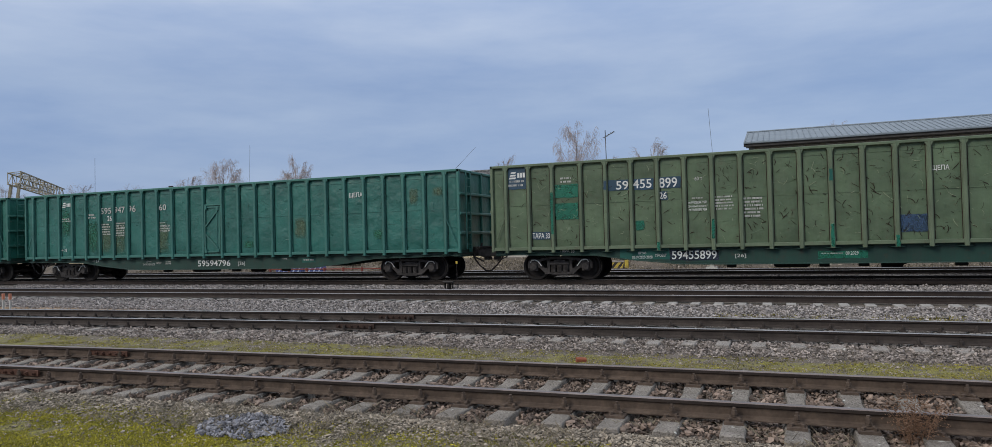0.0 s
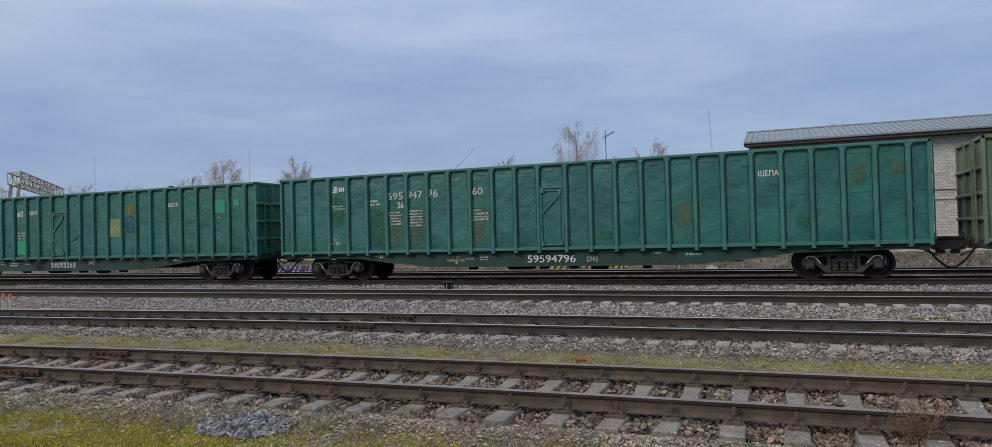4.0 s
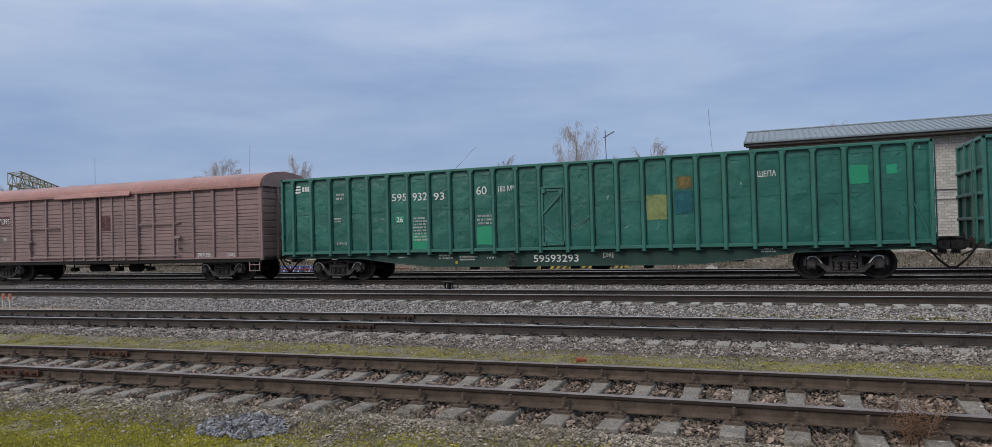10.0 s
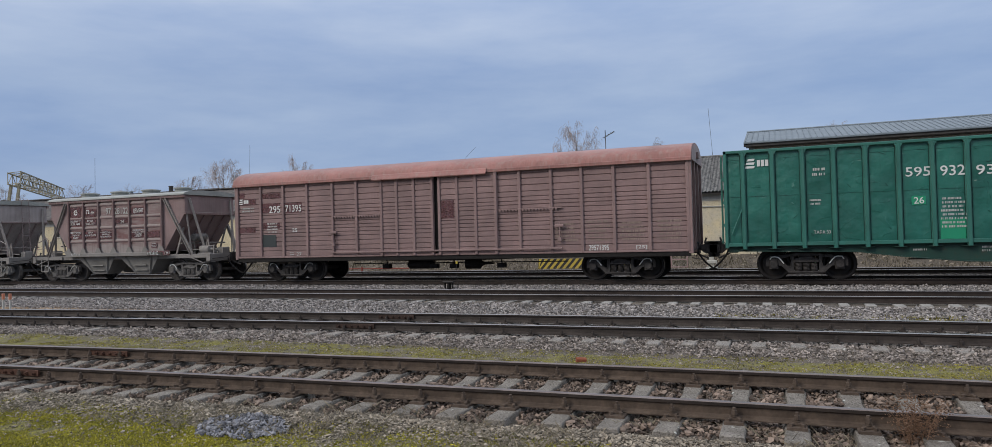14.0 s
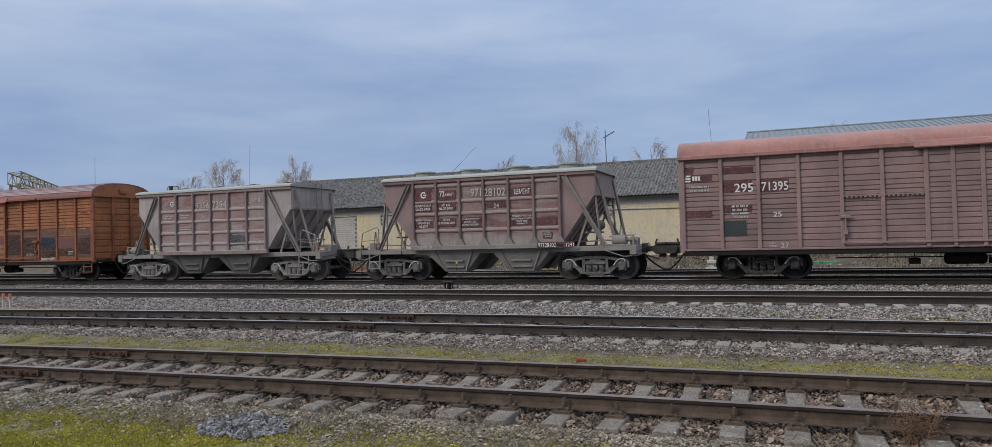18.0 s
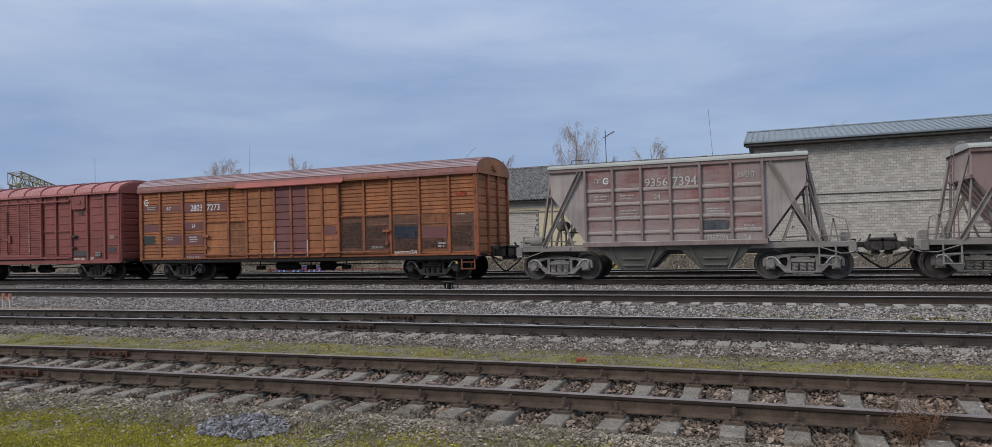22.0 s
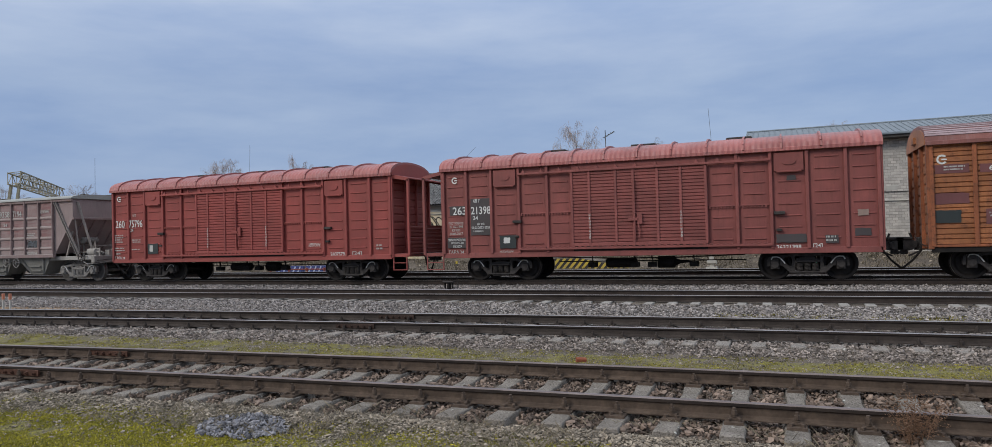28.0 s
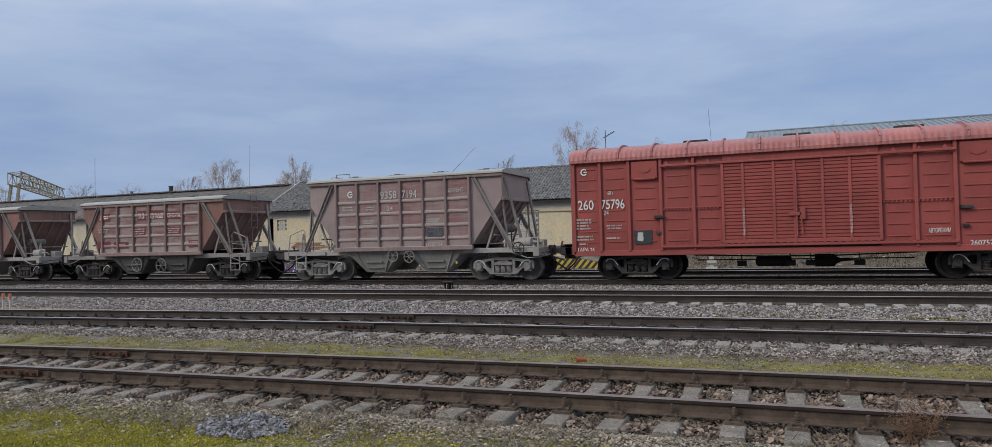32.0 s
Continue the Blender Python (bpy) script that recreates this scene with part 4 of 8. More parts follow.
# ---- wood-chip gondola ----
def chip_wagon(label, m_wall, m_post, m_sill, posts, door, seed, group, m_shade_grime):
    w = thing("chip_wagon", label, "freight wagon", group=group)
    H, TOP, BOT = 11.12, 3.95, 1.11
    edges = [-H + 0.02] + posts + [H - 0.02]
    for i, (a, b) in enumerate(zip(edges[:-1], edges[1:])):
        ob = part("wall_panel", dented(a, b, BOT, TOP, -1.52, seed * 40 + i), m_wall, w, smooth=True)
        g = Geo().box(a, b, -1.532, -1.522, 2.58, 2.6)
        part("seam", g, m_wall, ob)
        part("seam", Geo().box(a, b, -1.53, -1.52, 3.72, 3.735), m_wall, ob)
    part("far_wall", Geo().box(-H, H, 1.5, 1.54, BOT, TOP), m_wall, w)
    post = Geo()
    post.cbox(-0.055, 0.055, -1.625, -1.52, BOT - 0.14, TOP - 0.02, 0.02)
    post.cbox(-0.075, 0.075, -1.545, -1.515, BOT - 0.1, TOP - 0.02, 0.008)
    post.prism([(-0.115, TOP - 0.025), (0.115, TOP - 0.025), (0.058, TOP - 0.13), (-0.058, TOP - 0.13)], "y", -1.612, -1.53)
    # dark strips beside each post: gap dirt and the post's shade put into colour
    shade_grime = Geo().box(-0.094, -0.075, -1.536, -1.518, BOT + 0.05, TOP - 0.03).mesh("grime_line")
    shade_grime.materials.append(m_shade_grime)
    gusset = Geo().prism([(-0.24, -1.405), (0.24, -1.405), (0.06, -1.6), (-0.06, -1.6)], "z", BOT - 0.15, BOT - 0.128).mesh("gusset")
    gusset.materials.append(m_sill)
    post_me = post.mesh("post")
    post_me.materials.append(m_post)
    for x in posts:
        part("post", post_me, None, w, at=(x, 0, 0))
        part("gusset", gusset, None, w, at=(x, 0, 0))
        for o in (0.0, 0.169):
            part("grime_line", shade_grime, None, w, at=(x + o, 0, 0))
        part("post", post_me, None, w, at=pose(x, 0, 0, 0, 0, 180))
    for s in (-1, 1):
        y0, y1_ = sorted((s * 1.505, s * 1.62))
        part("top_rail", Geo().cbox(-H, H, y0, y1_, TOP - 0.03, TOP + 0.06, 0.015), m_post, w)
        part("bottom_rail", Geo().cbox(-H, H, s * 1.55 - 0.035, s * 1.55 + 0.035, BOT - 0.06, BOT + 0.05, 0.01), m_post, w)
        e, d = 0.84, 0.50
        sill = [(-H, BOT - 0.05), (-H, 0.9), (-7.6, e), (-6.4, 0.68), (-4.8, d + 0.02), (-3.5, d), (3.5, d), (4.8, d + 0.02), (6.4, 0.68), (7.6, e), (H, 0.9), (H, BOT - 0.05)]
        part("side_sill", Geo().prism(sill, "y", *sorted((s * 1.36, s * 1.40))), m_sill, w)
        lip = Geo()
        for (a, b), (c, f) in zip(sill[1:10], sill[2:11]):
            lip.bar((a, s * 1.43, b + 0.012), (c, s * 1.43, f + 0.012), 0.12, 0.024)
        part("sill_flange", lip, m_sill, w)
        # end wall: sheet, three ribs, posts and a ladder
        x = s * (H - 0.02)
        part("end_wall", Geo().box(x - 0.02, x + 0.02, -1.52, 1.52, BOT, TOP + 0.03), m_wall, w)
        for z in (1.72, 2.42, 3.14):
            part("end_rib", Geo().cbox(*sorted((x, x + s * 0.14)), -1.58, 1.58, z - 0.05, z + 0.05, 0.02), m_post, w)
        for y in (-1.54, -0.55, 0.55, 1.54):
            part("end_post", Geo().cbox(*sorted((x, x + s * 0.1)), y - 0.06, y + 0.06, BOT - 0.1, TOP + 0.05, 0.015), m_post, w)
        part("end_top_rail", Geo().cbox(*sorted((x, x + s * 0.1)), -1.6, 1.6, TOP - 0.03, TOP + 0.06, 0.015), m_post, w)
        lad = Geo()
        for y in (-1.2, -0.82):
            lad.bar((x + s * 0.2, y, 1.15), (x + s * 0.2, y, TOP - 0.05), 0.03, 0.05)
        for i in range(9):
            lad.tube((x + s * 0.2, -1.2, 1.3 + 0.3 * i), (x + s * 0.2, -0.82, 1.3 + 0.3 * i), 0.014, 6)
        part("ladder", lad, m_post, w)
        part("end_sill", Geo().cbox(*sorted((x, x - s * 0.25)), -1.42, 1.42, 0.86, BOT, 0.015), m_sill, w)
        coupler(w, x, s, M_IRON)
    part("floor", Geo().box(-H + 0.05, H - 0.05, -1.5, 1.5, BOT - 0.02, BOT + 0.03), m_sill, w)
    g = Geo()
    for i in range(18):
        g.box(-10.2 + 1.2 * i - 0.05, -10.2 + 1.2 * i + 0.05, -1.36, 1.36, 0.92, BOT - 0.02)
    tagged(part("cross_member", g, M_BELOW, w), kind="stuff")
    if door:
        a, b = -0.485, 0.485
        d = part("door", Geo().cbox(a + 0.08, b - 0.08, -1.565, -1.535, 1.2, 3.12, 0.008), m_wall, w, "small sheet steel side door with a diagonal brace")
        # black plate behind the door draws the shadow gap as a dark outline
        part("door_gap", Geo().box(a + 0.035, b - 0.035, -1.545, -1.536, 1.14, 3.19), M_BELOW, w)
        fr = Geo()
        for p0, p1 in (((a + 0.1, 1.2), (a + 0.1, 3.12)), ((b - 0.1, 1.2), (b - 0.1, 3.12)), ((a + 0.1, 1.24), (b - 0.1, 1.24)), ((a + 0.1, 3.08), (b - 0.1, 3.08)), ((a + 0.14, 2.3), (b - 0.14, 3.0)), ((a + 0.14, 1.95), (b - 0.14, 1.32))):
            fr.bar((p0[0], -1.588, p0[1]), (p1[0], -1.588, p1[1]), 0.045, 0.06, (0, 0, 1) if abs(p0[0] - p1[0]) > 0.01 else (1, 0, 0))
        part("door_frame", fr, m_post, d)
        for x, z in ((a + 0.16, 3.06), (b - 0.2, 3.0), (b - 0.18, 1.28), (a + 0.16, 1.26)):
            part("door_latch", Geo().cbox(x - 0.06, x + 0.06, -1.65, -1.58, z - 0.07, z + 0.07, 0.01), m_post, d)
        part("latch_rod", Geo().tube((b - 0.2, -1.63, 1.3), (b - 0.2, -1.63, 3.02), 0.018, 6), m_post, d)
        part("lintel", Geo().cbox(a, b, -1.6, -1.53, 3.14, 3.2, 0.01), m_post, w)
    for s in (-1, 1):
        part("tie_rod", Geo().tube((s * 10.68, -1.6, 2.2), (s * 11.0, -1.6, 1.42), 0.018, 6), m_post, w)
    for x in (-8.9, 8.9):
        bogie(w, x, "dark")
    under_gear(w, 6.0, M_BELOW, 0.8, seed)
    return w


# ---- arched roof shared by the box cars ----
def arch(h0, h1, half=1.62, n=14):
    return [(-half * math.cos(math.pi * i / n), h0 + (h1 - h0) * math.sin(math.pi * i / n) ** 0.8) for i in range(n + 1)]


def roof(w, x0, x1, h0, h1, mat_, ribs=0, half=1.64, ribbed=False, mat_rib=None):
    prof = arch(h0, h1, half, 40 if ribbed else 16)
    if ribbed:
        prof = [(y, z + (0.045 if i % 4 < 2 else 0.0)) for i, (y, z) in enumerate(prof)]
    r = part("roof", Geo().prism(prof, "x", x0, x1), mat_, w, smooth=not ribbed)
    for s in (-1, 1):
        part("eave", Geo().cbox(x0, x1, s * (half - 0.03) - 0.035, s * (half - 0.03) + 0.035, h0 - 0.07, h0 + 0.05, 0.012), mat_rib or mat_, r)
    for i in range(ribs):
        x = x0 + (x1 - x0) * (i + 0.5) / ribs
        g, p = Geo(), arch(h0 + 0.015, h1 + 0.03, half, 14)
        for a, b in zip(p[:-1], p[1:]):
            g.bar((x, a[0], a[1]), (x, b[0], b[1]), 0.07, 0.05, (1, 0, 0))
        part("roof_rib", g, mat_rib or mat_, r)
    return r


def planked(x0, x1, zs, y, depth, gap):
    """Horizontal boards or pressings: a profile of (y, z) drawn out along x."""
    prof = []
    for a, b in zip(zs[:-1], zs[1:]):
        prof += [(y + depth, a), (y + depth, a + gap * 0.5), (y, a + gap * 1.2), (y, b - gap * 0.4), (y + depth * 0.6, b - 0.001)]
    vs = [(x, p[0], p[1]) for x in (x0, x1) for p in prof]
    n = len(prof)
    return Geo().add(vs, [(i, i + n, i + n + 1, i + 1) for i in range(n - 1)])


# ---- box cars with horizontal boards ----
def board_car(name, label, half, posts, zs, door, centre, mats, bogies, roof_ribbed, seed, hood=None, gaps=(), groove=0.03, door_zs=None):
    m_wall, m_post, m_roof, m_door = mats
    w = thing(name, label, "freight wagon", group="goods train")
    TOP, BOT = 3.88, 0.98
    edges = [-half] + posts + [half]
    for i, (a, b) in enumerate(zip(edges[:-1], edges[1:])):
        inside = door[0] - 0.01 <= a and b <= door[1] + 0.01
        y = -1.575 if inside else -1.5
        mm = m_door if centre[0] - 0.01 <= a and b <= centre[1] + 0.01 else m_wall
        if any(abs(a - g) < 0.02 for g in gaps):
            # a black sheet stands for the shade in the gap between the doors
            part("door_gap", Geo().box(a, b, -1.47, -1.46, BOT, TOP), M_BELOW, w)
            continue
        part("wall_panel", planked(a, b, door_zs if inside and door_zs else zs, y, groove, groove), mm, w)
    part("far_wall", Geo().box(-half, half, 1.46, 1.5, BOT, TOP), m_wall, w)
    for x in [-half + 0.04] + posts + [half - 0.04]:
        yy = -1.62 if door[0] - 0.02 <= x <= door[1] + 0.02 else -1.57
        part("post", Geo().cbox(x - 0.055, x + 0.055, yy, -1.49, BOT - 0.02, TOP, 0.015), m_post, w)
    for s in (-1, 1):
        part("side_sill", Geo().cbox(-half, half, s * 1.5 - 0.06, s * 1.5 + 0.06, BOT - 0.05, BOT + 0.02, 0.012), m_post, w)
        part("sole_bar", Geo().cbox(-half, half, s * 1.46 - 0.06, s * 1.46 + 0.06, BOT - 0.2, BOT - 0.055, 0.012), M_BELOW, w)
        x = s * half
        g = planked(-1.5, 1.5, [BOT + 0.29 * i for i in range(11)], 0, 0.03, 0.05).moved(Matrix.Rotation(radians(90), 4, "Z"))
        part("end_wall", g, m_wall, w, at=pose(x, 0, 0, 0, 0, 0 if s > 0 else 180))
        for y in (-1.5, -0.5, 0.5, 1.5):
            part("end_post", Geo().cbox(*sorted((x - s * 0.05, x + s * 0.09)), y - 0.06, y + 0.06, BOT - 0.1, TOP, 0.015), m_post, w)
        g = Geo().prism([(y, z) for y, z in arch(TOP - 0.04, 4.42, 1.57, 18)], "x", x + s * 0.095, x + s * 0.115)
        part("gable", g, m_wall, w)
        part("hatch", Geo().cbox(*sorted((x + s * 0.1, x + s * 0.19)), -0.22, 0.18, TOP + 0.12, TOP + 0.32, 0.02), m_wall, w)
        coupler(w, x, s, M_IRON)
        st = Geo()
        for xx in (x - s * 0.12, x - s * 0.62):
            st.bar((xx, -1.5, 0.95), (xx, -1.5, 0.42), 0.04, 0.03)
        for z in (0.44, 0.68):
            st.bar((x - s * 0.12, -1.5, z), (x - s * 0.62, -1.5, z), 0.05, 0.03)
        if s > 0:
            part("step", st, m_post, w, "steel foot step")
    part("floor", Geo().box(-half + 0.05, half - 0.05, -1.45, 1.45, BOT - 0.12, BOT - 0.04), M_IRON, w)
    part("inner_lining", Geo().box(-half + 0.1, half - 0.1, -1.44, 1.44, BOT - 0.03, TOP - 0.02), M_IRON, w)
    roof(w, -half - 0.1, half + 0.1, TOP, 4.5, m_roof, 0, 1.64, roof_ribbed)
    # door gear: bottom rail, latch bars, small locks
    d0, d1 = door
    part("door_rail", Geo().cbox(2 * d0, 2 * d1, -1.66, -1.58, BOT + 0.1, BOT + 0.16, 0.01), m_post, w)
    for x in (2 * d0 + 0.08, d1 * 2 - 0.08):
        g = Geo().cbox(x - 0.16, x + 0.14, -1.66, -1.57, 1.82, 1.92, 0.02)
        g.tube((x, -1.62, 1.4), (x, -1.62, 2.0), 0.025, 6)
        g.cbox(x - 0.06, x + 0.06, -1.65, -1.57, 1.36, 1.48, 0.01)
        part("door_lock", g, m_post, w)
    for a, b in ((2 * d0, d0), (d1, 2 * d1)):
        g = Geo().cbox(a, b, -1.58, -1.51, 2.46, 2.5, 0.008)
        n = int((b - a) / 0.12)
        for i in range(n):
            g.box(a + 0.12 * i, a + 0.12 * i + 0.06, -1.58, -1.51, 2.42, 2.47)
        part("chute_ledge", g, m_post, w)
    if hood:
        part("door_hood", Geo().prism([(-1.50, TOP + 0.16), (-1.66, TOP + 0.07), (-1.76, TOP - 0.1), (-1.745, TOP - 0.13), (-1.6, TOP + 0.02)], "x", *hood), m_roof, w, "sheet hood over the sliding door")
    for x in bogies:
        bogie(w, x, "dark")
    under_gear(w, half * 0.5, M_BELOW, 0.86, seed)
    return w


# ---- red box cars with louvred doors and ribbed arched roofs ----
def louvre_car(label, platform, mats, seed):
    m_wall, m_post, m_roof, m_dark = mats
    w = thing("box_car", label, "freight wagon", group="goods train")
    H, TOP, BOT = 7.0, 3.96, 0.98
    posts = [-6.08, -5.13, -4.1, -3.08, 3.05, 4.03, 5.05, 6.1]
    edges = [-H] + posts[:4] + [-2.2]
    edges2 = [2.13] + posts[4:] + [H]
    for i, (a, b) in enumerate(list(zip(edges[:-1], edges[1:])) + list(zip(edges2[:-1], edges2[1:]))):
        p = part("wall_panel", dented(a, b, BOT, TOP, -1.52, seed * 50 + i, 5, 10, 0.005), m_wall, w, smooth=True)
        rib = Geo().prism([(-1.545, 0.012), (-1.545, -0.012), (-1.51, -0.03), (-1.51, 0.03)], "x", a + 0.2 * (b - a), b - 0.18 * (b - a)).mesh("pressed_rib")
        rib.materials.append(m_wall)
        for j in range(8):
            part("pressed_rib", rib, None, p, at=(0, 0, 1.28 + 0.345 * j))
    for x in [-H + 0.03] + posts + [H - 0.03]:
        part("post", Geo().cbox(x - 0.05, x + 0.05, -1.6, -1.51, BOT, TOP, 0.015), m_post, w)
    part("far_wall", Geo().box(-H, H, 1.48, 1.52, BOT, TOP), m_wall, w)
    part("inner_lining", Geo().box(-H + 0.1, H - 0.1, -1.44, 1.44, BOT, TOP - 0.02), M_IRON, w)
    cols = [-2.2, -1.6, -0.72, -0.14, 0.63, 1.36, 2.13]
    for i, (a, b) in enumerate(zip(cols[:-1], cols[1:])):
        zs = [1.27 + 0.1068 * j for j in range(23)]
        part("louvre_panel", planked(a + 0.04, b - 0.04, zs, -1.615, 0.03, 0.026), m_wall, w)
    for x in cols:
        part("door_stile", Geo().cbox(x - 0.045, x + 0.045, -1.645, -1.53, 1.2, 3.62, 0.012), m_post, w)
    part("door_header", Geo().box(-2.2, 2.13, -1.56, -1.52, 3.62, TOP), m_wall, w)
    part("door_bottom", Geo().cbox(-2.22, 2.15, -1.64, -1.53, 1.16, 1.27, 0.01), m_post, w)
    part("upper_rail", Geo().cbox(-4.1, 4.03, -1.68, -1.6, 3.64, 3.71, 0.012), m_post, w)
    bracket = Geo().prism([(-0.07, 3.71), (0.07, 3.71), (0, 3.83)], "y", -1.66, -1.6).mesh("rail_bracket")
    bracket.materials.append(m_post)
    for i in range(13):
        part("rail_bracket", bracket, None, w, at=(-3.9 + 0.64 * i, 0, 0))
    lo = Geo().cbox(-4.1, 4.03, -1.66, -1.58, 1.06, 1.14, 0.012)
    for i in range(40):
        lo.box(-4.0 + 0.2 * i, -3.92 + 0.2 * i, -1.67, -1.6, 1.14, 1.18)
    part("lower_rail", lo, m_post, w)
    lk = Geo()
    lk.cbox(-0.32, 0.02, -1.7, -1.64, 1.95, 2.05, 0.01)
    lk.cbox(-0.02, 0.14, -1.7, -1.64, 1.85, 2.2, 0.01)
    lk.tube((-0.1, -1.68, 1.35), (-0.1, -1.68, 3.3), 0.022, 6)
    lk.tube((0.05, -1.69, 1.4), (0.02, -1.69, 1.95), 0.022, 6)
    part("door_lock", lk, m_post, w, "long steel door bolt and lock plate")
    for a, b in ((-4.05, -2.25), (2.2, 4.0)):
        g = Geo().cbox(a, b, -1.56, -1.5, 2.3, 2.34, 0.008)
        for i in range(int((b - a) / 0.11)):
            g.box(a + 0.11 * i, a + 0.11 * i + 0.055, -1.575, -1.52, 2.25, 2.3)
        part("chute_ledge", g, m_post, w)
    for a, b in ((-5.02, -4.2), (4.14, 4.96)):
        g = Geo().cbox(a, b, -1.62, -1.53, 3.3, 3.86, 0.02)
        c, e = (a + b) / 2, 3.6
        ring = [(c + 0.2 * math.cos(t * math.pi / 8), e + 0.11 * math.sin(t * math.pi / 8)) for t in range(16)]
        g.prism(ring, "y", -1.645, -1.62)
        g.tube((a + 0.06, -1.62, 3.29), (b - 0.06, -1.62, 3.29), 0.03, 6)
        part("loading_hatch", g, m_wall, w, "small closed loading hatch under the roof")
    for x in (4.2, -4.22):
        part("rail_stop", Geo().cbox(x - 0.1, x + 0.2, -1.66, -1.54, 2.0, 2.1, 0.015), M_IRON, w)
        part("rail_stop", Geo().cbox(x - 0.05, x + 0.1, -1.64, -1.54, 1.5, 1.58, 0.01), M_IRON, w)
    for s in (-1, 1):
        part("side_sill", Geo().cbox(-H, H, s * 1.5 - 0.06, s * 1.5 + 0.06, BOT - 0.16, BOT + 0.02, 0.012), m_post, w)
        x = s * H
        g = planked(-1.5, 1.5, [BOT + 0.298 * i for i in range(11)], 0, 0.03, 0.05).moved(Matrix.Rotation(radians(90), 4, "Z"))
        part("end_wall", g, m_wall, w, at=pose(x, 0, 0, 0, 0, 0 if s > 0 else 180))
        for y in (-1.5, -0.45, 0.45, 1.5):
            part("end_post", Geo().cbox(*sorted((x - s * 0.05, x + s * 0.08)), y - 0.06, y + 0.06, BOT - 0.1, TOP, 0.015), m_post, w)
        part("gable", Geo().prism(arch(TOP - 0.04, 4.44, 1.58, 18), "x", x + s * 0.075, x + s * 0.095), m_post, w)
        end = x
        if platform == s:
            end = x + s * (0.7 if s > 0 else 0.8)
            g = Geo().cbox(*sorted((x, end)), -1.5, 1.5, 0.9, 1.02, 0.01)
            part("platform", g, m_post, w, "open brakeman's platform floor")
            for y in (-1.48, 1.48):
                part("platform_post", Geo().cbox(end - 0.05, end + 0.05, y - 0.05, y + 0.05, 0.95, 3.75, 0.012), m_post, w)
                part("platform_brace", Geo().bar((x - s * 0.05, y, 3.9), (end + s * 0.04, y, 3.74), 0.1, 0.1), m_post, w)
            part("platform_canopy", Geo().prism([(x, 3.98), (end, 3.82), (end, 3.78), (x, 3.9)], "y", -1.5, 1.5), m_post, w)
            g = planked(-1.42, 1.42, [1.05 + 0.14 * i for i in range(8)], 0, 0.03, 0.04).moved(Matrix.Rotation(radians(90), 4, "Z"))
            part("platform_railing", g, m_wall, w, at=pose(end - s * 0.05, 0, 0, 0, 0, 0 if s > 0 else 180))
            st = Geo()
            for xx in (x + s * 0.05, end - s * 0.1):
                st.bar((xx, -1.5, 0.95), (xx, -1.5, 0.4), 0.04, 0.03)
            for z in (0.42, 0.68):
                st.bar((x + s * 0.05, -1.5, z), (end - s * 0.1, -1.5, z), 0.06, 0.03)
            part("step", st, m_post, w, "red steel foot step")
        coupler(w, end, s, M_IRON, 0.4 if platform == s else 0.66)
    part("floor", Geo().box(-H + 0.05, H - 0.05, -1.45, 1.45, BOT - 0.12, BOT - 0.04), M_IRON, w)
    roof(w, -H - 0.08, H + 0.08, TOP + 0.02, 4.52, m_roof, 13, 1.66, False, m_roof)
    for x in (-3.1, 0.0, 3.1):
        part("roof_hatch", Geo().cbox(x - 0.4, x + 0.4, -0.4, 0.4, 4.48, 4.58, 0.03), m_dark, w, "low dark roof hatch")
    for x in (-5.0, 5.0):
        bogie(w, x, "dark")
    under_gear(w, 3.2, M_BELOW, 0.84, seed)
    return w


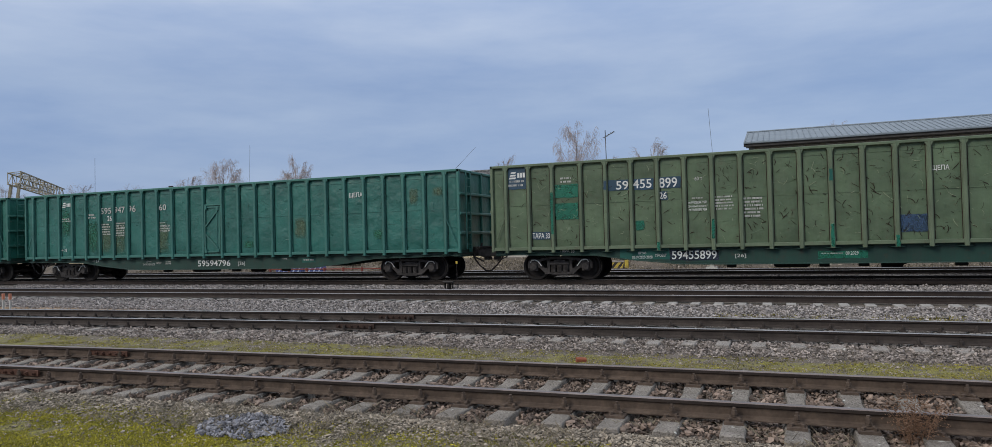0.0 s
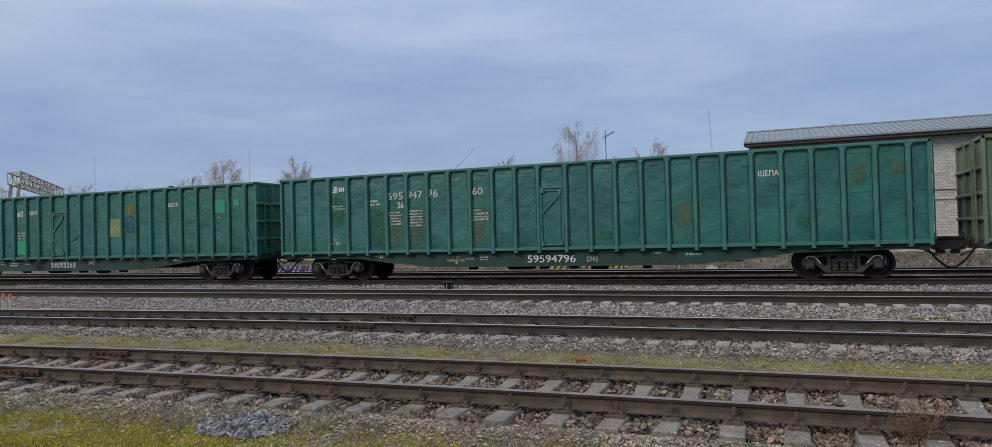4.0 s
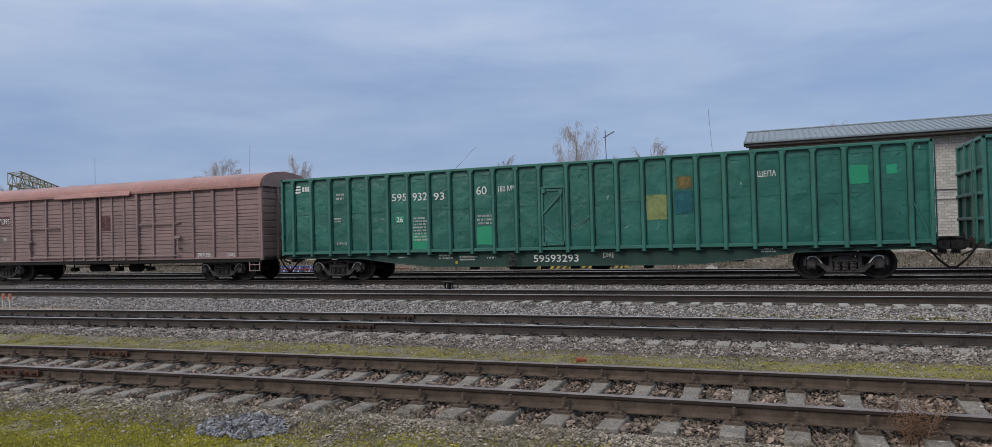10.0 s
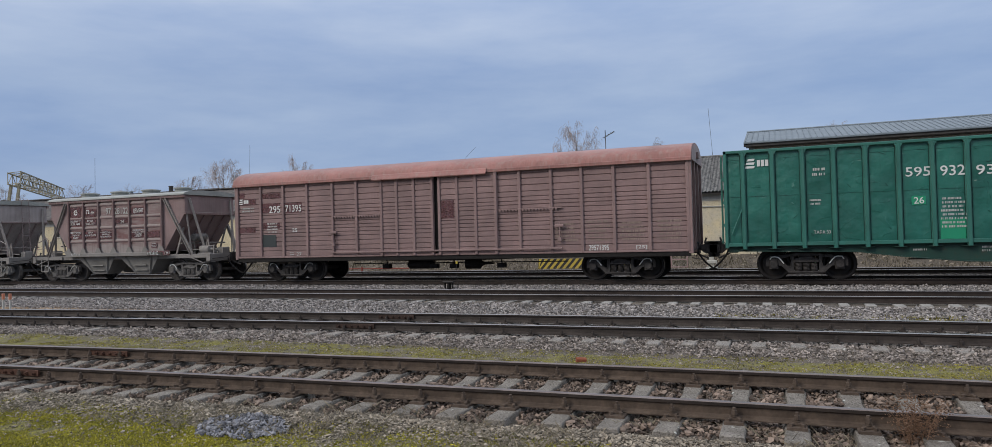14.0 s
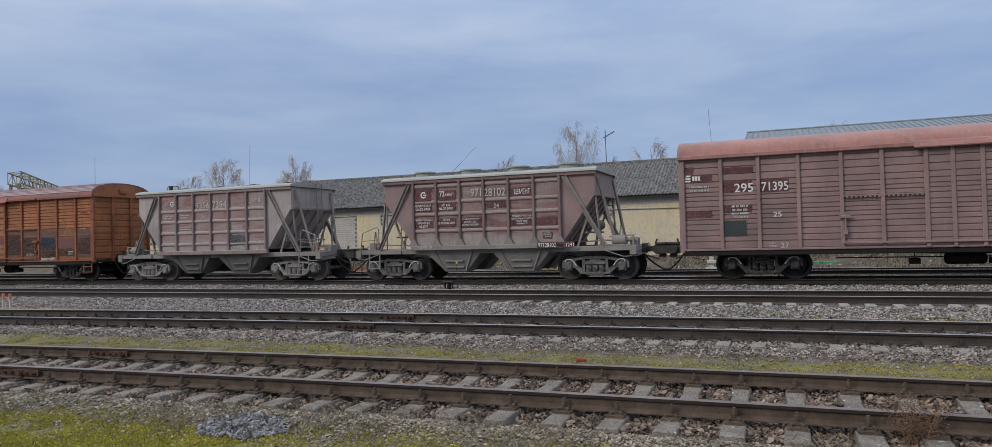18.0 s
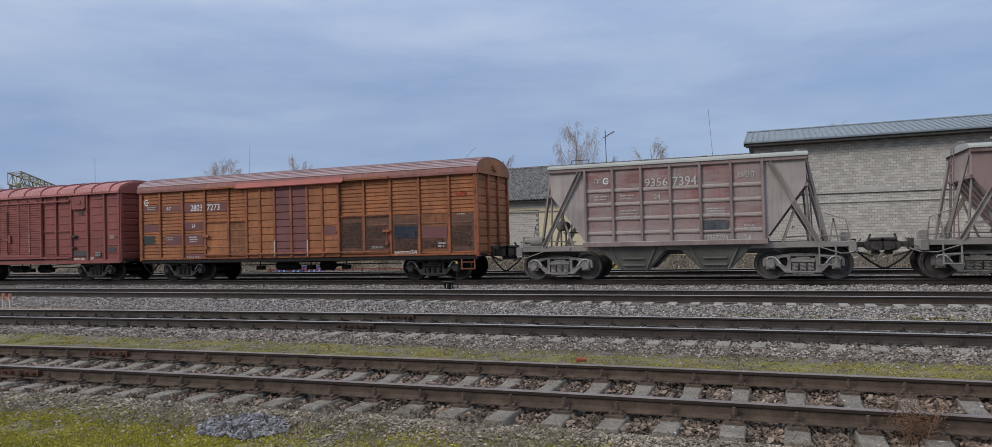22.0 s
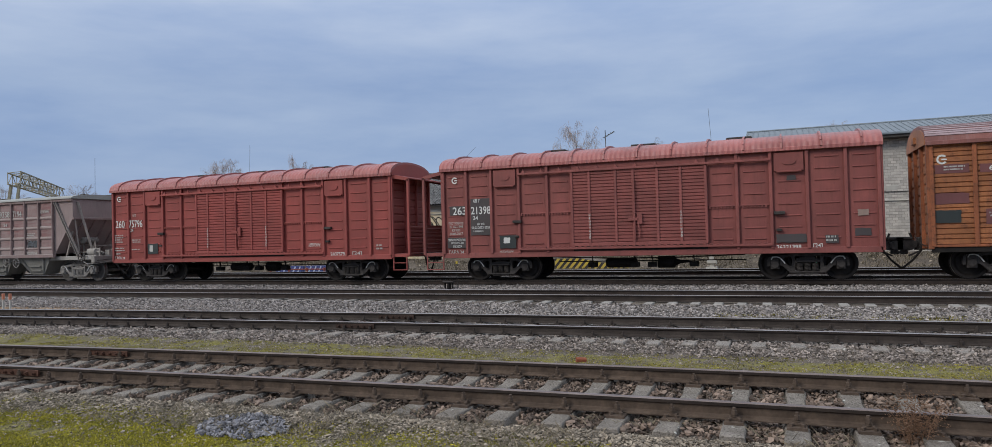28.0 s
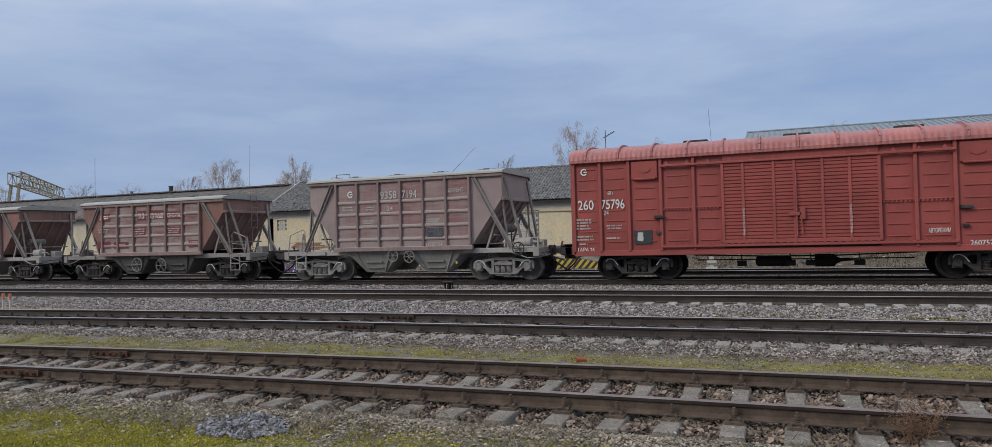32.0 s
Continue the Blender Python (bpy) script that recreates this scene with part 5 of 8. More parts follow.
# ---- cement hoppers ----
def hopper(label, mats, top, hatches, seed, gear, ribs=(1.53, 2.0, 2.48, 2.93), turn=1):
    m_wall, m_rib, m_roof, m_frame, m_chute, m_hull = mats
    w = thing("hopper_wagon", label, "freight wagon", group="goods train")
    BOT, P = 1.18, 2.78
    step = 2 * P / 6
    side = [(-4.0, top), (4.0, top), (4.0, 2.9), (2.84, 1.3), (-2.84, 1.3), (-4.0, 2.9)]
    hull = part("hull", Geo().prism(side, "y", -1.46, 1.46), m_hull, w)
    for s in (-1, 1):
        for i in range(6):
            a = -P + step * i
            g = dented(a, a + step, BOT + 0.1, top - 0.05, s * 1.49, seed * 20 + i + 3 * s, 5, 14, 0.008)
            p = part("side_panel", g, m_wall, w, smooth=True)
            for z in ribs:
                o, d = s * 1.482, 0.012 * noise.noise((a * 3, z * 3, seed))
                rb = Geo().prism([(o, z + 0.11), (o + s * 0.028, z + 0.07 + d), (o + s * 0.046, z + 0.02 + d), (o + s * 0.04, z - 0.015), (o, z - 0.05)], "x", a + 0.05, a + step - 0.05)
                part("pressed_rib", rb, m_rib, p)
        for i in range(7):
            x = -P + step * i
            part("post", Geo().cbox(x - 0.042, x + 0.042, *sorted((s * 1.48, s * 1.58)), BOT, top - 0.02, 0.012), m_rib, w)
            if seed == 8:
                part("gusset", Geo().prism([(x - 0.2, BOT + 0.09), (x + 0.2, BOT + 0.09), (x + 0.05, BOT + 0.34), (x - 0.05, BOT + 0.34)], "y", *sorted((s * 1.56, s * 1.585))), m_frame, w)
        part("bottom_rail", Geo().cbox(-P - 0.1, P + 0.1, *sorted((s * 1.46, s * 1.6)), BOT - 0.06, BOT + 0.1, 0.015), m_frame if seed == 8 else m_rib, w)
        part("top_rail", Geo().cbox(-4.05, 4.05, *sorted((s * 1.44, s * 1.56)), top - 0.1, top + 0.04, 0.015), m_rib, w)
        for e in (-1, 1):
            # a channel: a web with a flange along each edge
            p0, p1 = Vector((e * 2.95, s * 1.5, top - 0.1)), Vector((e * 4.3, s * 1.38, 1.15))
            d = (p1 - p0).normalized()
            n = Vector((-d.z, 0, d.x)) * 0.06
            g = Geo().bar(p0, p1, 0.02, 0.13)
            for q in (n, -n):
                g.bar(p0 + q + Vector((0, s * 0.04, 0)), p1 + q + Vector((0, s * 0.04, 0)), 0.08, 0.022)
            part("strut", g, STRUT, w)
            part("inner_strut", Geo().bar((e * 3.98, s * 1.35, 2.95), (e * 4.1, s * 1.2, 1.15), 0.045, 0.06), STRUT, w)
        part("side_sill", Geo().cbox(-4.4, 4.4, *sorted((s * 1.25, s * 1.36)), 0.98, 1.16, 0.012), m_frame, w)
        # discharge funnels
        for c in (-1.28, 1.28):
            t0, t1, b0, b1 = c - 1.2, c + 1.2, c - 0.42, c + 0.42
            ya, yb = s * 1.42, s * 0.1
            vs = [(t0, ya, 1.16), (t1, ya, 1.16), (t1, yb, 1.16), (t0, yb, 1.16), (b0, s * 1.16, 0.33), (b1, s * 1.16, 0.33), (b1, s * 0.5, 0.33), (b0, s * 0.5, 0.33)]
            f = part("funnel", Geo().add(vs, [(0, 1, 2, 3), (4, 5, 6, 7), (0, 1, 5, 4), (1, 2, 6, 5), (2, 3, 7, 6), (3, 0, 4, 7)]), m_chute, w)
            g = Geo()
            for z in (0.5, 0.72):
                yy = s * (1.19 + 0.31 * (z - 0.33))
                g.bar((c - 0.36, yy, z), (c + 0.36, yy, z), 0.06, 0.05)
            for xx in (-0.40, 0.40):
                g.bar((c + xx, s * 1.17, 0.34), (c + xx * 1.9, s * 1.43, 1.1), 0.05, 0.05)
            part("funnel_rib", g, m_chute, f)
    for e in (-1, 1):
        x = e * 4.4
        part("end_platform", Geo().cbox(*sorted((e * 3.4, e * 5.25)), -1.42, 1.42, 1.0, 1.14, 0.012), m_frame, w)
        part("end_sill", Geo().cbox(*sorted((e * 5.1, e * 5.3)), -1.45, 1.45, 0.86, 1.16, 0.015), m_frame, w)
        for y in (-0.7, 0.7):
            part("end_strut", Geo().bar((e * 4.03, y * 1.75, top - 0.12), (e * 4.55, y * 1.2, 1.14), 0.07, 0.09), STRUT, w)
        part("end_beam", Geo().cbox(*sorted((e * 3.98, e * 4.06)), -1.46, 1.46, 2.84, 2.94, 0.01), m_rib, w)
        g = Geo()
        for y in (-0.9, -0.3, 0.3, 0.9):
            g.bar((e * 4.0, y, 2.86), (e * 2.9, y, 1.36), 0.06, 0.08)
        part("slope_rib", g, m_rib, w)
        lad = Geo()
        for y in (0.05, 0.42):
            lad.tube((e * 4.2, y, 1.14), (e * 4.12, y, top + 0.2), 0.016, 6)
        for i in range(9):
            lad.tube((e * 4.17, 0.05, 1.35 + 0.29 * i), (e * 4.17, 0.42, 1.35 + 0.29 * i), 0.012, 5)
        lad.path([(e * 4.12, 0.05, top + 0.2), (e * 4.0, 0.05, top + 0.36), (e * 3.75, 0.05, top + 0.36), (e * 3.7, 0.05, top + 0.1)], 0.014, 5)
        lad.path([(e * 4.12, 0.42, top + 0.2), (e * 4.0, 0.42, top + 0.36), (e * 3.75, 0.42, top + 0.36), (e * 3.7, 0.42, top + 0.1)], 0.014, 5)
        if e == -turn:
            part("ladder", lad, m_rib, w)
        rl = Geo().path([(e * 4.35, -1.38, 1.14), (e * 4.35, -1.38, 1.95), (e * 4.45, -1.38, 2.02), (e * 5.05, -1.38, 1.8), (e * 5.15, -1.38, 1.14)], 0.018, 6)
        rl.path([(e * 4.35, -1.38, 1.55), (e * 5.1, -1.38, 1.5)], 0.014, 5)
        if e == -turn:
            part("handrail", rl, m_rib, w)
        st = Geo()
        for xx in (e * 4.3, e * 4.75):
            st.bar((xx, -1.42, 1.1), (xx, -1.42, 0.45), 0.04, 0.03)
        for z in (0.47, 0.74):
            st.bar((e * 4.3, -1.42, z), (e * 4.75, -1.42, z), 0.06, 0.03)
        if e == -turn:
            part("step", st, m_frame, w)
        coupler(w, e * 5.28, e, M_IRON, 0.84)
        for x0, x1 in ((4.62, 4.74), (4.86, 4.74)):
            part("brake_lever", Geo().bar((e * x0, -0.95, 1.14), (e * x1, -0.95, 1.86), 0.03, 0.045), STRUT, w)
        part("brake_rod", Geo().path([(e * 3.3, -0.9, 1.3), (e * 4.2, -0.92, 1.34), (e * 5.2, -0.85, 1.28)], 0.022, 6), m_frame, w)
        part("air_pipe", Geo().path([(e * 4.3, -1.44, 1.0), (e * 4.9, -1.46, 0.8), (e * 5.3, -1.3, 0.82), (e * 5.45, -0.6, 0.9)], 0.018, 6), m_frame, w)
        part("air_box", Geo().cbox(*sorted((e * 4.95, e * 5.22)), -0.6, -0.2, 1.14, 1.42, 0.03), m_frame, w)
        part("cross_pipe", Geo().tube((e * 3.62, -1.3, 1.62), (e * 3.62, 1.3, 1.62), 0.03, 8), STRUT, w)
        for y in (-1.25, 1.25):
            part("slope_prop", Geo().bar((e * 3.3, y, 1.14), (e * 3.72, y, 2.3), 0.05, 0.07), STRUT, w)
    # roof, hatches, walkway
    prof = arch(top + 0.02, top + 0.24, 1.6, 16)
    part("roof", Geo().prism(prof, "x", -4.08, 4.08), m_roof, w, smooth=True)
    for i in range(4):
        x = -2.85 + 1.9 * i
        if hatches == "round":
            g = Geo().lathe([(top + 0.1, 0.0), (top + 0.1, 0.36), (top + 0.36, 0.36), (top + 0.36, 0.42), (top + 0.41, 0.42), (top + 0.46, 0.0)], 18, "z", (x, -0.35, 0))
            part("hatch", g, m_roof, w, "round roof hatch", smooth=True)
        else:
            g = Geo().lathe([(top + 0.15, 0), (top + 0.15, 0.3), (top + 0.27, 0.3), (top + 0.29, 0.0)], 14, "z", (x, 0, 0))
            g.bar((x - 0.34, 0, top + 0.3), (x + 0.34, 0, top + 0.3), 0.05, 0.03)
            g.cbox(x - 0.1, x + 0.1, -0.08, 0.08, top + 0.28, top + 0.34, 0.02)
            part("hatch", g, M_MIDIRON, w, "low roof hatch with a clamp bar")
    if hatches == "flat":
        loop = Geo().path([(-3.6, -0.3, top + 0.2), (-3.55, -0.3, top + 0.42), (-2.95, -0.3, top + 0.42), (-2.9, -0.3, top + 0.2)], 0.014, 5)
        part("roof_handle", loop, M_IRON, w, "bent steel grab handle on the roof")
    # brake reservoir and cylinder on one end platform
    flip = -1 if turn < 0 else 1
    g = Geo().lathe([(-0.42, 0), (-0.4, 0.12), (-0.34, 0.17), (0.34, 0.17), (0.4, 0.12), (0.42, 0)], 14, "y", (3.86 * flip, -0.5, 1.86))
    for y in (-0.8, -0.2):
        g.bar((3.86 * flip, y, 1.14), (3.86 * flip, y, 1.7), 0.05, 0.05)
    part("brake_reservoir", g, M_MIDIRON, w, smooth=True)
    prof = [(-0.25, 0), (-0.25, 0.16), (0.2, 0.16), (0.24, 0.05), (0.6, 0.03)]
    g = Geo().lathe([(c * flip, r) for c, r in prof], 12, "x", (4.7 * flip, -1.0, 1.34))
    g.cbox(*sorted((4.4 * flip, 5.1 * flip)), -1.2, -0.8, 1.14, 1.2, 0.01)
    g.bar((4.9 * flip, -0.95, 1.4), (5.25 * flip, -0.9, 1.25), 0.04, 0.06)
    g.tube((4.35 * flip, -1.05, 1.46), (5.2 * flip, -1.05, 1.5), 0.022, 6)
    g.bar((5.15 * flip, -1.05, 1.14), (5.15 * flip, -1.05, 1.5), 0.06, 0.05)
    part("brake_cylinder", g, m_frame, w, smooth=True)
    part("centre_sill", Geo().cbox(-5.2, 5.2, -0.2, 0.2, 0.8, 1.05, 0.01), m_frame, w)
    for x in (-3.85, 3.85):
        bogie(w, x, gear)
    return w


# ---- the train ----
GREEN_W = paint("green_wagon_paint", (0.0135, 0.112, 0.09), 0.28, 0.02, dirt=0.3, dirtcol=(0.03, 0.096, 0.078), rough=0.42, dents=0.62, spec=0.48)
GREEN_P = paint("green_post_paint", (0.024, 0.132, 0.107), 0.22, 0.03, dirt=0.3, dirtcol=(0.09, 0.12, 0.1), spec=0.5)
GREEN3_W = paint("bright_green_wagon_paint", (0.0115, 0.112, 0.084), 0.28, 0.02, dirt=0.28, dirtcol=(0.024, 0.088, 0.068), rough=0.42, dents=0.62, spec=0.48)
GREEN3_P = paint("bright_green_post_paint", (0.02, 0.125, 0.096), 0.22, 0.03, dirt=0.3, dirtcol=(0.08, 0.11, 0.085), spec=0.5)
OLIVE_W = paint("faded_olive_paint", (0.082, 0.122, 0.069), 0.32, 0.05, dirt=0.25, dirtcol=(0.13, 0.14, 0.10), rough=0.5, dents=0.45)
OLIVE_P = paint("faded_olive_posts", (0.105, 0.142, 0.087), 0.25, 0.05, dirt=0.3, dirtcol=(0.16, 0.15, 0.11), rough=0.6)
SILL_G = paint("dark_green_sill", (0.012, 0.045, 0.033), 0.3, 0.06, dirt=0.5, dirtcol=(0.03, 0.036, 0.032), rough=0.55)
BROWN_W = paint("dusty_brown_boards", (0.228, 0.15, 0.14), 0.25, 0.04, dirt=0.35, dirtcol=(0.16, 0.12, 0.11), rough=0.7)
BROWN_P = paint("dusty_brown_posts", (0.235, 0.155, 0.144), 0.25, 0.05, dirt=0.35, dirtcol=(0.18, 0.14, 0.125), rough=0.7)
PINK_R = paint("faded_red_roof", (0.30, 0.14, 0.12), 0.3, 0.03, dirt=0.9, dirtcol=(0.30, 0.225, 0.195), rough=0.7)
ORANGE_W = paint("ochre_boards", (0.31, 0.12, 0.047), 0.32, 0.1, (0.09, 0.034, 0.022), 0.7, (0.15, 0.055, 0.035), 0.65)
ORANGE_P = paint("ochre_posts", (0.26, 0.086, 0.036), 0.35, 0.12, (0.06, 0.025, 0.016), 0.7, (0.09, 0.035, 0.025), 0.65)
MAROON = paint("maroon_boards", (0.145, 0.056, 0.056), 0.25, 0.04, dirt=0.3, dirtcol=(0.14, 0.07, 0.06), rough=0.65)
MAROON_R = paint("maroon_striped_roof", (0.205, 0.082, 0.07), 0.3, 0.03, dirt=0.5, dirtcol=(0.30, 0.22, 0.21), rough=0.65)
RED_W = paint("brick_red_paint", (0.262, 0.057, 0.048), 0.2, 0.03, (0.08, 0.03, 0.02), 0.3, (0.17, 0.06, 0.045), 0.6)
RED1_W = paint("dirty_brick_red_paint", (0.215, 0.064, 0.055), 0.25, 0.05, (0.06, 0.025, 0.018), 0.5, (0.12, 0.045, 0.038), 0.6)
RED1_P = paint("dirty_brick_red_posts", (0.226, 0.069, 0.06), 0.25, 0.06, (0.06, 0.025, 0.018), 0.5, (0.12, 0.05, 0.042), 0.6)
RED_P = paint("brick_red_posts", (0.275, 0.063, 0.053), 0.2, 0.04, (0.08, 0.03, 0.02), 0.35, (0.16, 0.065, 0.05), 0.6)
RED_R = paint("red_roof_paint", (0.33, 0.112, 0.102), 0.25, 0.03, (0.16, 0.05, 0.04), 0.7, (0.385, 0.21, 0.203), 0.45, waves=0.16)
CEM_W = hopper_panel("cement_dusted_maroon", (0.155, 0.062, 0.06), (0.29, 0.26, 0.24), 0.45)
CEM_RIB = dusty("cement_dusted_ribs", (0.18, 0.11, 0.105), (0.265, 0.235, 0.215))
STRUT = paint("dust_covered_struts", (0.235, 0.21, 0.19), 0.25, 0.03, dirt=0.5, dirtcol=(0.16, 0.11, 0.1), rough=0.9)
CEM_ROOF = paint("cement_grey_roof", (0.28, 0.285, 0.262), 0.15, 0.02, dirt=0.25, dirtcol=(0.2, 0.2, 0.19), rough=0.9)
CEM_F = paint("cement_dusted_frame", (0.3, 0.283, 0.258), 0.25, 0.03, dirt=0.5, dirtcol=(0.15, 0.13, 0.12), rough=0.9)
CEM_C = paint("cement_grey_funnels", (0.2, 0.196, 0.174), 0.3, 0.03, dirt=0.5, dirtcol=(0.105, 0.1, 0.088), rough=0.9)
DUSK_C = paint("dark_green_grey_funnels", (0.125, 0.125, 0.108), 0.3, 0.03, dirt=0.5, dirtcol=(0.07, 0.066, 0.058), rough=0.9)
MID_F = paint("dust_streaked_frame", (0.21, 0.194, 0.177), 0.25, 0.03, dirt=0.5, dirtcol=(0.2, 0.18, 0.165), rough=0.9)
DARK_C = paint("dark_oily_funnels", (0.085, 0.08, 0.072), 0.3, 0.05, dirt=0.5, dirtcol=(0.14, 0.13, 0.118), rough=0.85)
MID_C = paint("dark_dusted_funnels", (0.205, 0.194, 0.175), 0.3, 0.03, dirt=0.5, dirtcol=(0.18, 0.168, 0.15), rough=0.9)
RUSTY_W = paint("rusty_red_hopper", (0.205, 0.105, 0.085), 0.3, 0.04, dirt=0.75, dirtcol=(0.235, 0.19, 0.17), rough=0.85)

M_GLINT = stuff("pale_scrape_glints", (0.17, 0.21, 0.13), (0.26, 0.3, 0.2), 4, 0.7, 0.2)
# these two colour real nicks and scrapes, and the shade painted beside the posts
M_NICK_SHADE = stuff("dark_green_nicks_and_shade", (0.006, 0.025, 0.02), (0.012, 0.045, 0.036), 4, 0.6, 0.2)
M_SCRAPE_SHADE = stuff("bare_rusted_steel_and_shade", (0.012, 0.009, 0.007), (0.04, 0.022, 0.013), 4, 0.8, 0.2)
SYM = [round(s * (0.485 + 0.845 * i), 3) for s in (-1, 1) for i in range(13)]
SYM.sort()
W1P = [-10.63, -9.8, -8.96] + [round(-7.97 + 0.845 * i, 3) for i in range(23)]
TRAIN = []


def couple(w, x):
    """Sets a wagon at its place in the train, counted along the track."""
    TRAIN.append((w, x))
    return w


w1 = couple(chip_wagon("pale olive green high-sided gondola with scraped paint", OLIVE_W, OLIVE_P, SILL_G, W1P, False, 1, "goods train", M_SCRAPE_SHADE), 65.5)
w2 = couple(chip_wagon("dark green high-sided gondola for wood chips", GREEN_W, GREEN_P, SILL_G, SYM, True, 2, "goods train", M_NICK_SHADE), 41.9)
w3 = couple(chip_wagon("bright green high-sided gondola for wood chips", GREEN3_W, GREEN3_P, SILL_G, SYM, True, 3, "goods train", M_NICK_SHADE), 18.33)
zb = [0.98, 1.2, 1.38, 1.56, 1.74, 1.89, 2.03, 2.16, 2.3, 2.48, 2.62, 2.75, 2.9, 3.08, 3.3, 3.52, 3.70, 3.88]
b1 = couple(board_car("box_car", "dusty brown covered wagon with a faded red arched roof", 8.96,
                      [-7.77, -6.67, -5.54, -4.37, -3.3, -2.19, -1.54, -0.83, -0.08, 0.21, 0.91, 1.63, 2.39, 3.26, 4.4, 5.46, 6.55, 7.7],
                      zb, (-2.19, 2.39), (9, 9), (BROWN_W, BROWN_P, PINK_R, BROWN_W), (-6.62, 6.62), False, 4, hood=(-2.5, 2.1), gaps=(-0.08,), groove=0.03), -2.885)
zo = [0.98 + 0.29 * i + d for i in range(10) for d in (0.0, 0.16)] + [3.88]
o1 = couple(board_car("box_car", "rusty ochre covered wagon with maroon sliding doors", 7.9,
                      [-6.81, -5.56, -4.36, -3.13, -2.16, -1.49, -0.78, 0.02, 0.78, 1.47, 2.2, 3.3, 4.44, 5.63, 6.84],
                      zo, (-2.16, 2.2), (-0.78, 0.78), (ORANGE_W, ORANGE_P, MAROON_R, MAROON), (-5.95, 5.95), False, 5, hood=(-2.6, 2.5), groove=0.034, door_zs=[0.98 + 0.29 * i for i in range(11)]), -45.56)


def ochre_details(w):
    """Steel plates below the chutes, door hood, roof seams and guide strips of the ochre wagon."""
    plate = paint("weathered_ochre_plate", (0.23, 0.085, 0.03), 0.4, 0.14, (0.065, 0.03, 0.02), 0.8, (0.085, 0.045, 0.035), 0.7)
    worn = paint("dark_worn_plate", (0.085, 0.044, 0.033), 0.4, 0.16, (0.20, 0.07, 0.025), 0.7, (0.055, 0.04, 0.04), 0.7)
    for a, b, m in ((-4.36, -3.13, ORANGE_W), (-3.13, -2.16, plate), (2.2, 3.3, worn), (3.3, 4.44, worn), (4.44, 5.63, worn), (5.63, 6.84, plate), (6.84, 7.86, worn)):
        p = part("lower_plate", Geo().cbox(a + 0.05, b - 0.05, -1.516, -1.495, 1.1, 2.44, 0.004), m, w, "rust-streaked steel plate")
        for z in (1.42, 1.76, 2.1):
            part("pressed_rib", Geo().prism([(-1.532, z - 0.012), (-1.532, z + 0.012), (-1.514, z + 0.04), (-1.514, z - 0.04)], "x", a + 0.12, b - 0.12), m, p)
    red = paint("red_door_hood", (0.30, 0.075, 0.06), 0.2, 0.05, (0.12, 0.04, 0.03), 0.4, (0.22, 0.08, 0.06))
    for part_of in w.children:
        if part_of.name.startswith("door_hood"):
            part_of.data.materials[0] = red
    for a, b in ((-4.36, -2.6), (2.5, 4.44)):
        part("track_cover", Geo().prism([(-1.6, 3.93), (-1.72, 3.88), (-1.72, 3.81), (-1.6, 3.81)], "x", a, b), ORANGE_P, w, "narrow cover strip over the door track")
    # roof ribs coloured pale lilac: the sky's reflection on them is painted
    lilac = paint("lilac_sky_reflection", (0.29, 0.215, 0.225), 0.25, 0.03, (0.2, 0.09, 0.08), 0.5, (0.27, 0.15, 0.15))
    prof = arch(3.88, 4.5, 1.64, 60)
    for i in (5, 7, 9, 12, 15, 19, 24):
        (y, z), (y2, z2) = prof[i], prof[i + 1]
        part("roof_seam", Geo().bar((-8.0, y, z + 0.008), (8.0, y, z + 0.008), 0.07, 0.03, (0, -(z2 - z), y2 - y)), lilac, w, "roof seam with the sky's reflection painted pale lilac")
    for x in (-0.78, 0.78):
        part("guide_strip", Geo().cbox(x - 0.025, x + 0.025, -1.632, -1.622, 1.02, 1.62, 0.004), M_PALE, w, "worn white guide strip")


ochre_details(o1)
r1 = couple(louvre_car("brick red covered wagon with louvred doors", -1, (RED1_W, RED1_P, RED_R, M_IRON), 6), -61.7)
r2 = couple(louvre_car("clean brick red covered wagon with louvred doors", 1, (RED_W, RED_P, RED_R, M_IRON), 7), -77.85)
for w_ in (r1, r2):
    # small numbers painted upright on the door stiles
    for x_ in (-1.6, 1.36):
        ob_ = text(w_, "26321398" if w_ is r1 else "26075796", 0, 1, 0, 1, 0, M_PALE)
        ob_.matrix_basis = Matrix.Translation((x_ - 0.03, -1.648, 2.24)) @ Matrix.Rotation(radians(90), 4, "Y") @ Matrix.Diagonal((0.84, 1, 0.06, 1))
for xs_ in ([(-1.28, 2.28), (-1.0, 2.02), (-0.72, 1.9), (-0.55, 1.87)], [(0.55, 1.86), (0.8, 1.9), (1.05, 2.0), (1.28, 2.2)]):
    for d_ in (0.0, 0.05):
        part("crease", Geo().path([(x_, -1.53, z_ - d_) for x_, z_ in xs_], 0.012, 5), GREEN3_W, w3, smooth=True)
GREY_W = hopper_panel("heavily_dusted_maroon", (0.225, 0.1, 0.096), (0.29, 0.256, 0.242), 0.55)
GREY_RIB = dusty("heavily_dusted_ribs", (0.22, 0.16, 0.153), (0.295, 0.27, 0.25))
GREY_H = paint("dusted_grey_hull", (0.325, 0.285, 0.27), 0.25, 0.02, dirt=0.6, dirtcol=(0.165, 0.12, 0.115), rough=0.92)
ROSE_W = hopper_panel("dusted_rose_panels", (0.215, 0.1, 0.096), (0.27, 0.222, 0.21), 0.55)
ROSE_RIB = dusty("dusted_rose_ribs", (0.215, 0.15, 0.142), (0.29, 0.255, 0.235))
BUFF_W = hopper_panel("pale_dusted_panels", (0.17, 0.075, 0.07), (0.29, 0.25, 0.23), 0.6)
